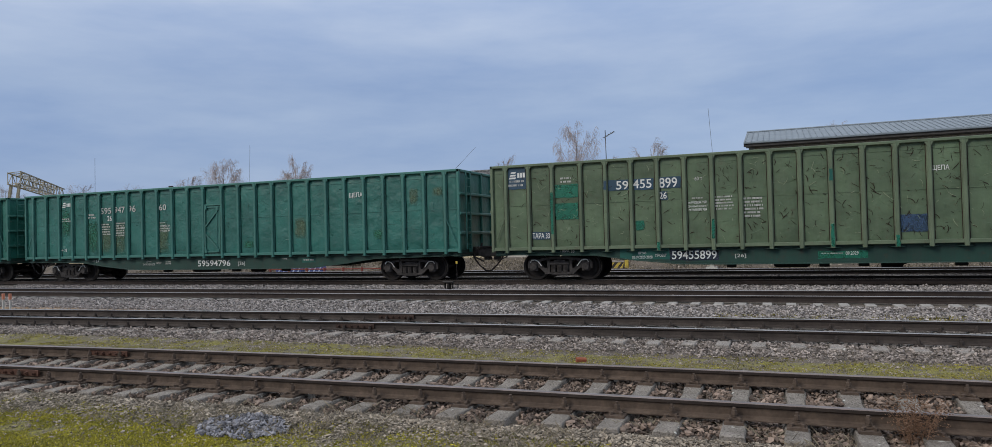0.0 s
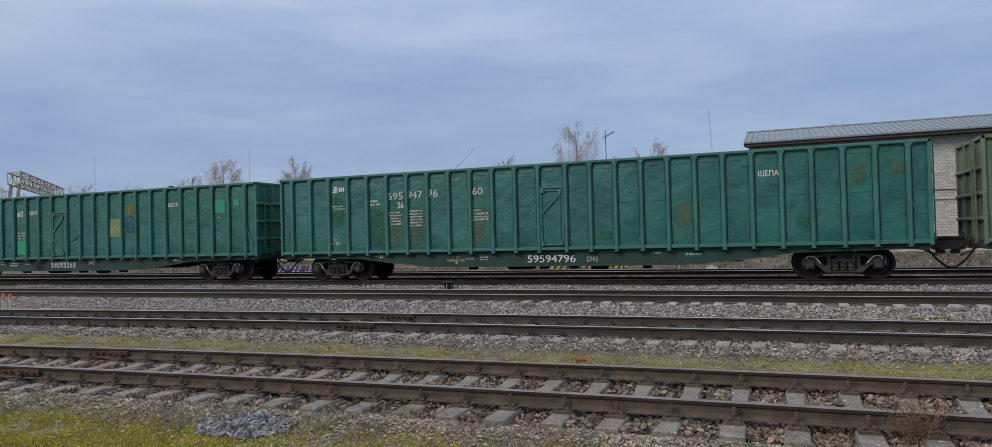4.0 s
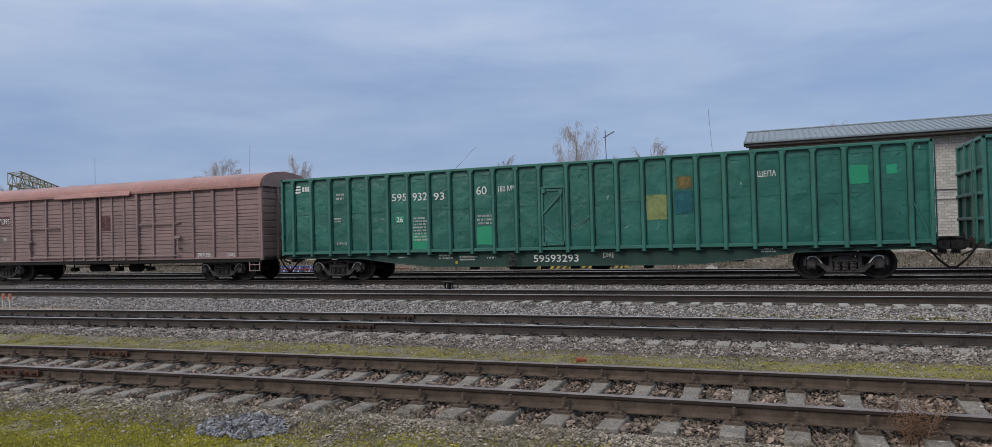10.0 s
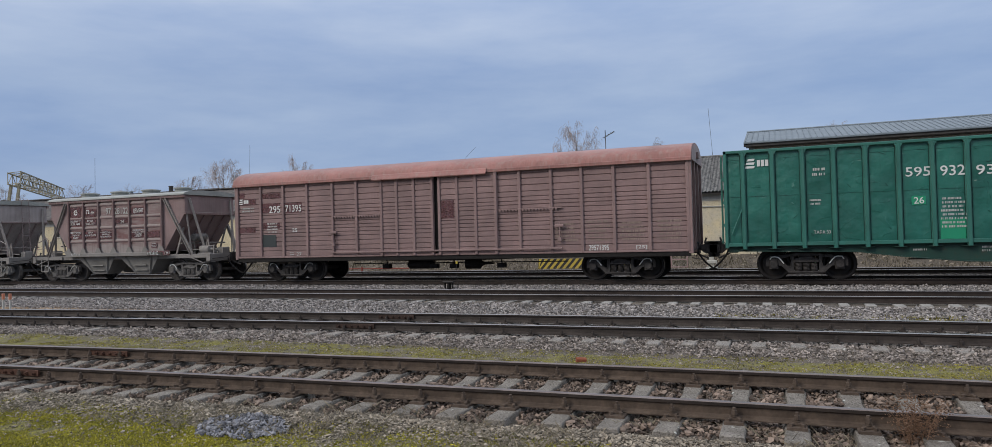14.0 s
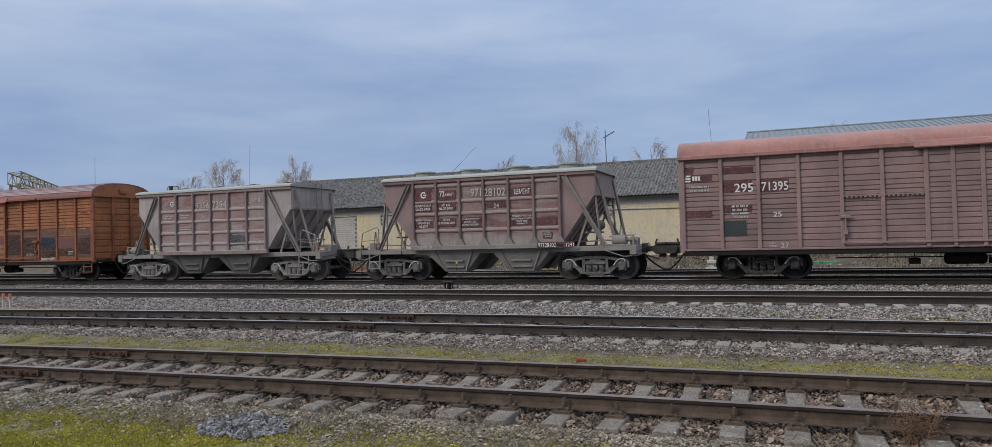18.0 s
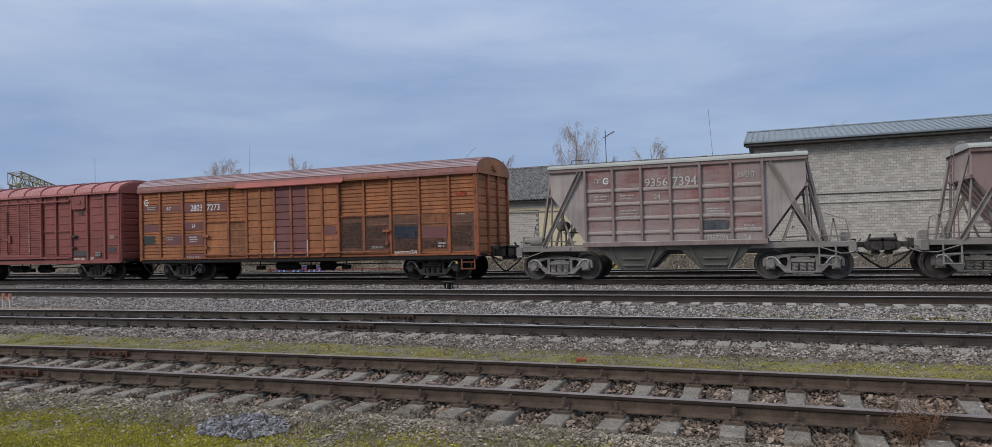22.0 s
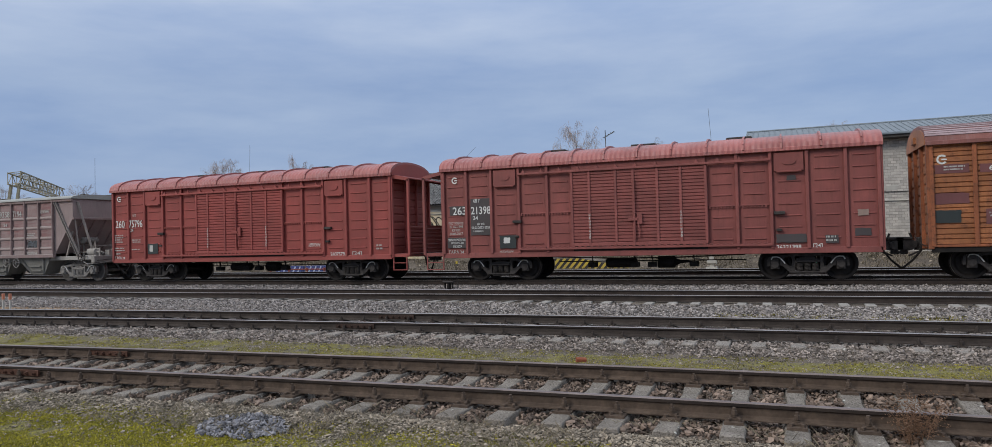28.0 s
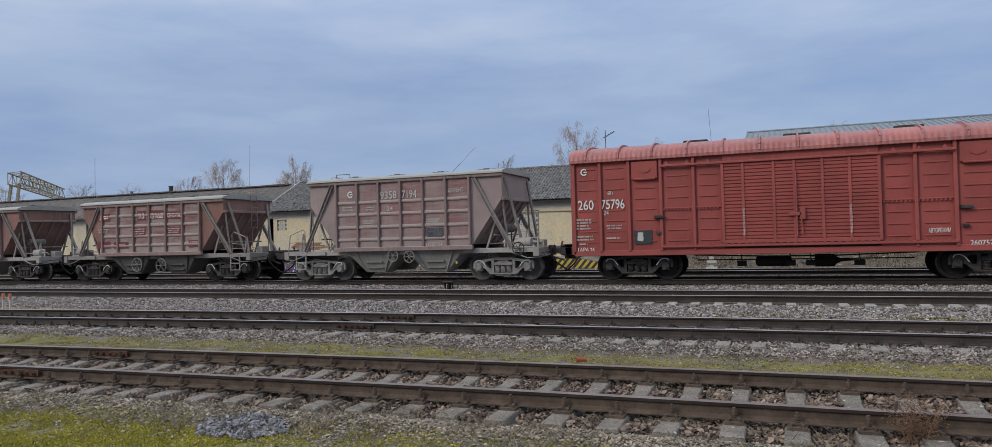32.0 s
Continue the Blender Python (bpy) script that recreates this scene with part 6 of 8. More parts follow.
BUFF_RIB = dusty("pale_dusted_ribs", (0.215, 0.14, 0.125), (0.29, 0.25, 0.225))
ROSE_H = paint("dusted_rose_hull", (0.265, 0.205, 0.195), 0.2, 0.02, dirt=0.6, dirtcol=(0.27, 0.23, 0.21), rough=0.9)
DUSK = paint("cement_dusted_plum", (0.235, 0.162, 0.154), 0.25, 0.03, dirt=0.55, dirtcol=(0.25, 0.215, 0.2), rough=0.9)
h1 = couple(hopper("maroon cement hopper wagon with round roof hatches", (CEM_W, CEM_RIB, CEM_ROOF, MID_F, MID_C, DUSK), 3.66, "round", 8, "mid", (1.78, 2.38, 2.83, 3.4)), -18.67)
h2 = couple(hopper("grey cement-dusted hopper wagon", (GREY_W, GREY_RIB, CEM_ROOF, MID_F, DUSK_C, GREY_H), 3.74, "flat", 9, "grey", turn=-1), -30.92)
h3 = couple(hopper("cement-dusted maroon hopper wagon", (ROSE_W, ROSE_RIB, CEM_ROOF, CEM_F, CEM_C, ROSE_H), 3.78, "flat", 10, "grey"), -91.45)
h4 = couple(hopper("rusty red hopper wagon with a low roof", (BUFF_W, BUFF_RIB, CEM_ROOF, MID_F, DARK_C, RUSTY_W), 3.4, "none", 11, "dark", (1.55, 1.95, 2.4, 2.85), turn=-1), -103.75)
couple(hopper("rusty red hopper wagon behind the others", (RUSTY_W, BUFF_RIB, CEM_ROOF, CEM_F, CEM_C, RUSTY_W), 3.4, "none", 12, "dark", (1.55, 1.95, 2.4, 2.85)), -116.0)


def motions():
    """The train rolls past to the right, slowly gaining speed; its wheels turn."""
    times = [0.5 * i for i in range(65)]
    for w, x in TRAIN:
        walk(w, [(t, pose(x + train_at(t), T4, ZT)) for t in times])
    fine_times = [i / 10 for i in range(321)]
    for w, x in WHEELSETS:
        walk(w, [(t, pose(x, 0, WHEEL_R, 0, math.degrees(train_at(t) / WHEEL_R) % 360, 0)) for t in fine_times])




# ---- buildings behind the yard ----
M_BRICK = stuff("pale_silicate_brick", (0.5, 0.475, 0.432), (0.415, 0.392, 0.355), 3, 0.92, 0.3, 25, spread=20.0, island=0.16)
M_MORTAR = stuff("grey_mortar", (0.19, 0.182, 0.17), (0.27, 0.258, 0.24), 3, 0.95, 0.4, 30)
M_ZINC = stuff("weathered_zinc_roof", (0.15, 0.18, 0.205), (0.20, 0.235, 0.26), 1.2, 0.6, 0.15, 20, 0.1)
M_EAVE = stuff("dark_eave_boards", (0.05, 0.047, 0.045), (0.08, 0.075, 0.07), 4, 0.8, 0.3)


def stained_plaster(name, col, grey, dark):
    """Old lime wash: large grey stains, runs from the eaves, small dark pits."""
    k = Nodes(name)
    c = k.coords()
    a = k.mix(k.ramp(k.noise(c, 0.55, 6, 0.65), 0.42, 0.62), col, grey)
    runs = k.noise(k.add("ShaderNodeMapping", Vector=c, Scale=(2.6, 2.6, 0.35)).outputs[0], 1.0, 6, 0.7)
    a = k.mix(k.ramp(runs, 0.5, 0.72, 0, 0.6), a, dark)
    a = k.mix(k.ramp(k.noise(c, 6, 6, 0.75), 0.5, 0.68, 0, 0.55), a, tuple(v * 0.62 for v in grey))
    a = k.mix(k.ramp(k.noise(c, 24, 4, 0.7), 0.58, 0.66, 0, 0.6), a, tuple(v * 0.45 for v in dark))
    k.bump(k.noise(c, 18, 5, 0.7), 0.6, 0.02)
    return k.done(a, 0.95, spec=0.2)


M_YELLOW = stained_plaster("stained_yellow_plaster", (0.60, 0.51, 0.33), (0.51, 0.465, 0.37), (0.37, 0.335, 0.27))
M_PLASTER = paint("grey_plaster_band", (0.42, 0.41, 0.37), 0.15, 0.0, dirt=0.4, dirtcol=(0.3, 0.29, 0.27), rough=0.95, bump=0.4, spread=0.0)
M_ETERNIT = stuff("lichen_grey_cement_sheet", (0.032, 0.032, 0.032), (0.27, 0.265, 0.255), 5.0, 0.95, 0.6, 26, spread=30.0)
M_BLACKPAINT = stuff("black_spray_paint", (0.03, 0.028, 0.028), (0.05, 0.046, 0.046), 4, 0.7, 0.1)
M_TAR = stuff("brown_tar_roof", (0.065, 0.059, 0.056), (0.165, 0.15, 0.14), 2.2, 0.9, 0.4, 9)


def brick_building():
    """Long low building of pale brick with a metal roof, its long side towards the tracks."""
    X0, X1, Y0, Y1, Z0, Z1 = -1.12, 24.0, 40.0, 48.0, 0.1, 6.04
    b = thing("brick_building", "long pale brick building with a low metal roof", "building")
    part("wall_core", Geo().box(X0 + 0.03, X1 - 0.03, Y0 + 0.03, Y1 - 0.03, Z0 - 0.5, Z1), M_MORTAR, b)
    wall = part("brick_front", Geo().box(X0 + 0.02, X1 - 0.02, Y0 + 0.012, Y0 + 0.03, Z0 - 0.5, Z1), M_MORTAR, b)
    rng = random.Random(5)
    L, H, g = 0.247, 0.125, 0.014
    one = Geo().cbox(0, L, 0, 0.05, 0, H, 0.006).mesh("brick")
    one.materials.append(M_BRICK)
    rest, made, row = Geo(), 0, 0
    z = Z0
    while z + H < Z1:
        x = X0 if row % 2 else X0 - 0.13
        while x < 14.0:
            a, c = max(x, X0), min(x + L, X1)
            if c - a > 0.05:
                dy = rng.uniform(-0.006, 0.006)
                if made < 300 and x < 0.9 and c - a > 0.2 and 1.0 < z < 4.6:
                    part("brick", one, None, wall, at=(a, Y0 + dy, z))
                    made += 1
                else:
                    rest.box(a, c, Y0 + dy, Y0 + 0.05, z, z + H)
            x += L + g
        z += H + g
        row += 1
    ob = part("brickwork", rest, M_BRICK, b, "courses of pale brick")
    tagged(ob, kind="stuff")
    # roof: front slope with standing seams, rear slope, eaves
    ridge, eave, yr, ye = 7.21, 6.16, 44.0, 39.38
    part("roof_front", Geo().prism([(ye, eave), (yr, ridge), (yr, ridge - 0.05), (ye, eave - 0.05)], "x", X0 - 0.5, X1 + 0.4), M_ZINC, b)
    part("roof_rear", Geo().prism([(yr, ridge), (48.6, eave), (48.6, eave - 0.05), (yr, ridge - 0.05)], "x", X0 - 0.5, X1 + 0.4), M_ZINC, b)
    seam = Geo().bar((0, ye - 0.01, eave + 0.015), (0, yr, ridge + 0.015), 0.022, 0.03).mesh("roof_seam")
    seam.materials.append(M_ZINC)
    for i in range(88):
        part("roof_seam", seam, None, b, at=(X0 - 0.42 + 0.285 * i, 0, 0))
    part("ridge_cap", Geo().tube((X0 - 0.5, yr, ridge + 0.02), (X1 + 0.4, yr, ridge + 0.02), 0.06, 8), M_ZINC, b)
    part("eave_board", Geo().cbox(X0 - 0.5, X1 + 0.4, ye - 0.03, ye + 0.03, eave - 0.26, eave - 0.06, 0.01), M_EAVE, b)
    part("gutter", Geo().cbox(X0 - 0.5, X1 + 0.4, ye - 0.12, ye - 0.03, eave - 0.12, eave - 0.02, 0.02), M_ZINC, b)
    part("soffit", Geo().box(X0 - 0.4, X1, ye + 0.03, Y0 + 0.02, eave - 0.27, eave - 0.24), M_EAVE, b)
    part("gable", Geo().prism([(Y0 + 0.05, Z1), (Y1, Z1), (yr, ridge - 0.1)], "x", X0 + 0.05, X0 + 0.2), M_EAVE, b)
    part("lintel", Geo().cbox(3.7, 5.4, Y0 - 0.012, Y0 + 0.02, 3.38, 3.6, 0.008), M_PLASTER, b)
    cable = [(X0 + 0.01 + 15 * i / 24, Y0 - 0.05, 3.36 + 0.24 * max(0, 1 - i / 3) - 0.06 * math.sin(i / 24 * 3.1)) for i in range(25)]
    part("cable", Geo().path(cable, 0.022, 5), M_EAVE, b, "black cable sagging along the wall")


brick_building()


def sheet_me(width, length, waves):
    """A corrugated sheet; its slope runs along y, the waves along x."""
    n, vs, fs = waves * 6, [], []
    for j, y in enumerate((0.0, length)):
        for i in range(n + 1):
            x = width * i / n
            vs.append((x, y, 0.03 * math.sin(2 * math.pi * waves * i / n) + 0.004 * j))
    fs = [(i, i + 1, n + 2 + i, n + 1 + i) for i in range(n)]
    me = Geo().add(vs, fs).mesh("roof_sheet", True)
    me.materials.append(M_ETERNIT)
    return me


def yellow_shed():
    """Low shed with stained yellow plaster and a roof of corrugated cement sheets."""
    X0, X1, Y0, Z1 = -32.3, -1.16, 40.02, 3.62
    b = thing("yellow_shed", "low shed with stained yellow plaster and a lichen-grey corrugated roof", "building")
    openings = [(-15.2, -13.06, 0.2, 3.1), (-9.65, -8.7, 2.45, 3.25), (-18.15, -17.3, 2.5, 3.1), (-23.65, -22.64, 2.5, 3.14), (-27.41, -25.41, 0.2, 3.15), (-31.7, -30.9, 2.4, 3.1)]
    xs = sorted({X0, X1, *[v for o in openings for v in o[:2]]})
    for a, c in zip(xs[:-1], xs[1:]):
        hole = next((o for o in openings if o[0] <= a and c <= o[1]), None)
        if hole:
            w = part("plaster_wall", Geo().box(a, c, Y0, Y0 + 0.4, -0.3, hole[2]), M_YELLOW, b)
            if hole[3] < 3.2:
                part("plaster_wall", Geo().box(a, c, Y0, Y0 + 0.4, hole[3], 3.22), M_YELLOW, b)
        else:
            w = part("plaster_wall", Geo().box(a, c, Y0, Y0 + 0.4, -0.3, 3.22), M_YELLOW, b)
    part("plaster_band", Geo().box(X0, X1, Y0 - 0.012, Y0 + 0.4, 3.222, Z1), M_PLASTER, b)
    one = Geo().cbox(0, 0.25, 0, 0.1, 0, 0.128, 0.006).mesh("brick")
    one.materials.append(M_BRICK)
    for o in openings:
        infill = part("bricked_opening", Geo().box(o[0], o[1], Y0 + 0.1, Y0 + 0.3, o[2], o[3]), M_MORTAR, b, "opening closed with pale brick")
        z, row = o[2] + 0.01, 0
        while z + 0.128 < o[3]:
            x = o[0] + (0.0 if row % 2 else 0.12)
            while x + 0.25 <= o[1] + 0.001:
                part("brick", one, None, infill, at=(x, Y0 + 0.06 + random.uniform(-0.005, 0.005), z))
                x += 0.26
            z += 0.138
            row += 1
    # roof sheets in four rows, each row overlapping the one below
    yr, zr, ye, ze = 44.0, 5.92, 39.5, 3.66
    slope = math.degrees(math.atan2(zr - ze, yr - ye))
    run = math.hypot(zr - ze, yr - ye)
    part("roof_deck", Geo().prism([(ye + 0.1, ze - 0.04), (yr, zr - 0.1), (48.5, ze - 0.04), (48.5, ze - 0.1), (yr, zr - 0.16), (ye + 0.1, ze - 0.1)], "x", X0 - 0.2, X1), M_EAVE, b)
    me = sheet_me(1.12, run / 4 + 0.14, 6)
    for r in range(4):
        for i in range(28):
            f = r / 4
            x = X0 - 0.3 + 1.12 * i + random.uniform(-0.02, 0.02)
            part("roof_sheet", me, None, b, at=pose(x, ye + (yr - ye) * f, ze + (zr - ze) * f + 0.02 + random.uniform(0, 0.02), slope + random.uniform(-0.6, 0.6), 0, random.uniform(-0.6, 0.6)))
    part("ridge_cap", Geo().tube((X0 - 0.3, yr, zr + 0.03), (X1, yr, zr + 0.03), 0.09, 8), M_ETERNIT, b)
    part("verge_board", Geo().bar((X0 - 0.34, ye - 0.05, ze), (X0 - 0.34, yr, zr + 0.04), 0.06, 0.2), M_PLASTER, b, "pale verge board along the roof edge")
    part("rear_roof", Geo().prism([(yr, zr), (48.5, ze), (48.5, ze - 0.05), (yr, zr - 0.05)], "x", X0 - 0.3, X1), M_ETERNIT, b)
    part("end_gable", Geo().prism([(Y0, -0.3), (48.2, -0.3), (48.2, ze), (yr, zr - 0.15), (Y0, ze)], "x", X0, X0 + 0.3), M_YELLOW, b)
    pipe = Geo().path([(-21.0, Y0 - 0.06, 3.1), (-2.0, Y0 - 0.06, 2.9), (X1 + 10, Y0 - 0.08, 2.86)], 0.03, 6)
    part("wall_pipe", pipe, M_PLASTER, b, "thin pale pipe along the wall")
    part("meter_box", Geo().cbox(-17.05, -16.5, Y0 - 0.2, Y0 - 0.005, 2.56, 3.06, 0.02), stuff("pale_blue_box", (0.25, 0.32, 0.40), (0.2, 0.26, 0.33), 3, 0.6, 0.1), b, "small pale blue meter box")
    rng = random.Random(3)
    for k in range(9):
        cx, cz, r = -20.9 + 0.3 * k, 2.2 + 0.35 * math.sin(k * 1.7), 0.26 + 0.2 * rng.random()
        n = 24
        pts = [(cx + r * 1.2 * math.cos(0.3 * i + k), Y0 - 0.004, cz + r * 1.5 * math.sin(0.37 * i + k * 2)) for i in range(n)]
        part("graffiti_stroke", Geo().path(pts, 0.032, 4), M_BLACKPAINT, b, "dark looping graffiti stroke")
    # patch of bare red brick where the plaster has come off
    red = stuff("bare_red_brick", (0.24, 0.12, 0.075), (0.32, 0.19, 0.12), 4, 0.95, 0.3, 20, spread=20.0)
    rb = Geo().cbox(0, 0.25, 0, 0.03, 0, 0.07, 0.004).mesh("brick")
    rb.materials.append(red)
    for bx, n in ((-20.9, 8), (-30.6, 11)):
        for r in range(6):
            for i in range(n):
                if abs(i - (n - 1) / 2) + abs(r - 2.5) * 0.9 + rng.uniform(-1, 1) < n / 2 + 0.2:
                    part("brick", rb, None, w, at=(bx + 0.26 * i + 0.13 * (r % 2), Y0 - 0.012, 1.05 + 0.08 * r))


yellow_shed()


def dark_roofed_store():
    b = thing("store_building", "long store with a low brown tar roof and yellow walls", "building")
    X0, X1 = -110.0, -32.32
    part("wall", Geo().box(X0, X1, 40.6, 50, -0.3, 3.8), M_YELLOW, b)
    part("roof_front", Geo().prism([(40.1, 3.85), (44.6, 5.85), (44.6, 5.75), (40.1, 3.75)], "x", X0, X1 - 0.5), M_TAR, b)
    part("roof_rear", Geo().prism([(44.6, 5.85), (50.5, 4.2), (50.5, 4.1), (44.6, 5.75)], "x", X0, X1 - 0.5), M_TAR, b)
    for i in range(20):
        part("ridge_tile", Geo().cbox(-36.2 - 2.2 * i, -34.1 - 2.2 * i, 44.35, 44.85, 5.84, 5.93 + 0.05 * random.random(), 0.02), M_TAR, b)
    one = Geo().cbox(0, 0.25, 0, 0.04, 0, 0.128, 0.006).mesh("brick")
    one.materials.append(M_BRICK)
    infill = part("bricked_opening", Geo().box(-42.6, -40.2, 40.575, 40.6, 0.2, 3.1), M_MORTAR, b, "opening closed with pale brick")
    for row in range(20):
        for i in range(9):
            part("brick", one, None, infill, at=(-42.58 + 0.26 * i + (0.0 if row % 2 else -0.1) + 0.1, 40.56, 0.22 + 0.14 * row))
    win = part("window", Geo().box(-53.6, -52.7, 40.56, 40.59, 2.45, 3.25), M_BELOW, b, "small dark window in a white frame")
    for x0, x1, z0, z1 in ((-53.66, -52.64, 3.2, 3.28), (-53.66, -52.64, 2.4, 2.48), (-53.66, -53.58, 2.48, 3.2), (-52.72, -52.64, 2.48, 3.2), (-53.18, -53.12, 2.48, 3.2)):
        part("window_frame", Geo().box(x0, x1, 40.54, 40.575, z0, z1), M_PLASTER, win)
    part("eave_band", Geo().box(X0, X1, 40.585, 40.6, 3.3, 3.78), M_PLASTER, b)
    ch = part("chimney", Geo().lathe([(5.4, 0.17), (6.3, 0.17), (6.3, 0.0)], 12, "z", (-45.62, 44.5, 0)), M_EAVE, b, "dark round chimney pipe")
    part("chimney_cap", Geo().lathe([(6.28, 0.0), (6.28, 0.19), (6.36, 0.19), (6.38, 0.0)], 12, "z", (-45.62, 44.5, 0)), M_EAVE, ch)
    part("roof_vent", Geo().lathe([(5.6, 0.12), (6.1, 0.12), (6.12, 0.2), (6.2, 0.0)], 10, "z", (-50.0, 44.6, 0)), M_ZINC, b)


dark_roofed_store()


# ---- crane, masts, lamp ----
def lattice_crane():
    m = stuff("pale_yellow_crane_paint", (0.33, 0.3, 0.215), (0.25, 0.23, 0.17), 2, 0.75, 0.2)
    c = thing("gantry_crane", "pale yellow lattice gantry crane beyond the sheds", "crane")
    A, B = Vector((-102.1, 70, 10.85)), Vector((-126.5, 95.5, 10.85))
    side, up = Vector((3.1, -0.3, 0)), Vector((0, 0, 1.62))
    cor = [Vector((0, 0, 0)), side, side + up, up]
    for k in cor:
        part("chord", Geo().bar(A + k, B + k, 0.15, 0.15), m, c)
    n = 13
    for f in range(4):
        a, b = cor[f], cor[(f + 1) % 4]
        for i in range(n):
            p0, p1 = A + (B - A) * (i / n), A + (B - A) * ((i + 1) / n)
            g = Geo().bar(p0 + a, p0 + b, 0.08, 0.08).bar(p0 + (a if i % 2 else b), p1 + (b if i % 2 else a), 0.08, 0.08)
            part("lattice_bay", g, m, c)
    for s in (0.4, 2.4):
        part("leg", Geo().bar(A + side * (s / 3.1) + (B - A) * 0.03, A + side * (s / 3.1) + (B - A) * 0.03 + Vector((-1.4, -0.8, -11)), 0.32, 0.32), m, c)
        part("leg", Geo().bar(B + side * (s / 3.1) - (B - A) * 0.05, B + side * (s / 3.1) + Vector((-1.0, 0.8, -11)), 0.4, 0.4), m, c)


lattice_crane()
M_POLE = stuff("grey_galvanised_pole", (0.14, 0.145, 0.15), (0.10, 0.105, 0.11), 3, 0.6, 0.1, 30, 0.5)


def mast(label, foot, top, r):
    f, t = Vector(foot), Vector(top)
    m = thing("antenna_mast", label, "antenna mast", Matrix.Translation(f))
    d = t - f
    part("lower_tube", Geo().tube((0, 0, 0), d * 0.55, r, 6), M_POLE, m)
    part("whip", Geo().tube(d * 0.55, d, r * 0.7, 6), M_POLE, m)


mast("thin grey whip aerial behind the store", (-60.8, 50, 0.3), (-60.69, 50, 10.13), 0.02)
mast("thin grey whip aerial behind the shed", (-42.6, 50, 0.3), (-42.29, 50, 10.04), 0.019)
mast("thin grey whip aerial behind the brick building", (-3.5, 46, 3.0), (-3.9, 46, 9.19), 0.015)
mast("thin leaning stay wire pole on the shed roof", (-20.6, 43, 5.3), (-18.2, 43, 7.45), 0.012)


def yard_lamp():
    m = thing("television_aerial", "small aerial with a tilted crossbar on a thin mast", "aerial", pose(-10.25, 46, 0.4))
    part("mast_tube", Geo().tube((0, 0, 0), (-0.1, 0, 7.9), 0.03, 6), M_POLE, m)
    part("boom", Geo().bar((-0.22, 0, 7.42), (0.5, 0, 7.78), 0.05, 0.05), M_POLE, m)
    for i in range(5):
        t = i / 4
        part("element", Geo().tube((-0.2 + 0.68 * t, -0.3, 7.43 + 0.34 * t), (-0.2 + 0.68 * t, 0.3, 7.43 + 0.34 * t), 0.012, 5), M_POLE, m)


yard_lamp()


# ---- bare winter trees ----
M_TWIG = stuff("pale_birch_twigs", (0.34, 0.285, 0.26), (0.44, 0.375, 0.345), 0.6, 0.9, 0.1, 8)
M_TRUNK = stuff("birch_bark", (0.32, 0.29, 0.26), (0.16, 0.14, 0.125), 2.5, 0.9, 0.4, 12)


def tree(label, x, y, top, width, seed, droop=0.5, lean=0.0):
    """A bare birch: tapered trunk, slender rising limbs, and a crown of many fine hanging twigs."""
    rng = random.Random(seed)
    t = thing("birch_tree", label, "tree", pose(x, y, 0.2))
    h = top - 0.2
    trunk = Geo()
    pts = [Vector((lean * h * (i / 8) ** 2 + 0.1 * math.sin(i + seed), 0.1 * math.cos(i * 1.3), h * 0.9 * i / 8)) for i in range(9)]
    for i in range(8):
        trunk.tube(pts[i], pts[i + 1], 0.13 * (1 - i / 8.5) + 0.012, 7, 0.13 * (1 - (i + 1) / 8.5) + 0.012)
    part("trunk", trunk, M_TRUNK, t)
    twigs = Geo()
    cz, rz, rx = h * 0.66, h * 0.34, width * 0.5
    for k in range(52):
        a, e = rng.uniform(0, 2 * math.pi), math.asin(rng.uniform(-0.35, 1.0))
        far = rng.uniform(0.62, 0.95) * (1 + 0.16 * math.sin(3 * a + seed) * math.cos(e))
        end = Vector((rx * far * math.cos(e) * math.cos(a) + lean * h * 0.5, rx * far * math.cos(e) * math.sin(a), cz + rz * far * math.sin(e)))
        f = min(0.9, max(0.3, (end.z - 1.0 * math.hypot(end.x, end.y) - rng.uniform(0.02, 0.16) * h) / (0.9 * h)))
        i = min(7, int(f * 8))
        p = pts[i].lerp(pts[i + 1], f * 8 - i)
        bow = Vector((math.cos(a), math.sin(a), -0.4)) * 0.12 * (end - p).length
        line = [p.lerp(end, s) + bow * 4 * s * (1 - s) * rng.uniform(0.5, 1) for s in (0, 0.35, 0.7, 1.0)]
        limb = Geo()
        for q, (u, v) in enumerate(zip(line[:-1], line[1:])):
            limb.tube(u, v, 0.02 - 0.006 * q, 4, 0.014 - 0.005 * q)
        part("limb", limb, M_TWIG, t)
        for _ in range(30):
            s = rng.uniform(0.3, 1.0) ** 0.7 * 2.999
            m = min(2, int(s))
            q = line[m].lerp(line[m + 1], s - m)
            b = a + rng.uniform(-1.3, 1.3)
            l2 = width * rng.uniform(0.05, 0.135)
            m1 = q + Vector((math.cos(b) * l2 * 0.6, math.sin(b) * l2 * 0.6, l2 * rng.uniform(0.3, 0.9)))
            m2 = m1 + Vector((math.cos(b) * l2 * 0.35, math.sin(b) * l2 * 0.35, l2 * (0.35 - droop * rng.uniform(0.2, 1.2))))
            m3 = m2 + Vector((math.cos(b) * l2 * 0.12, math.sin(b) * l2 * 0.12, l2 * (0.3 - droop * rng.uniform(0.6, 2.2))))
            twigs.twig((q, m1, m2, m3), 0.007)
            for _ in range(2):
                b2 = b + rng.uniform(-1.2, 1.2)
                q2 = m1.lerp(m2, rng.random())
                twigs.twig((q2, q2 + Vector((math.cos(b2) * l2 * 0.35, math.sin(b2) * l2 * 0.35, l2 * (rng.uniform(0.0, 0.5) - droop * 0.7)))), 0.005)
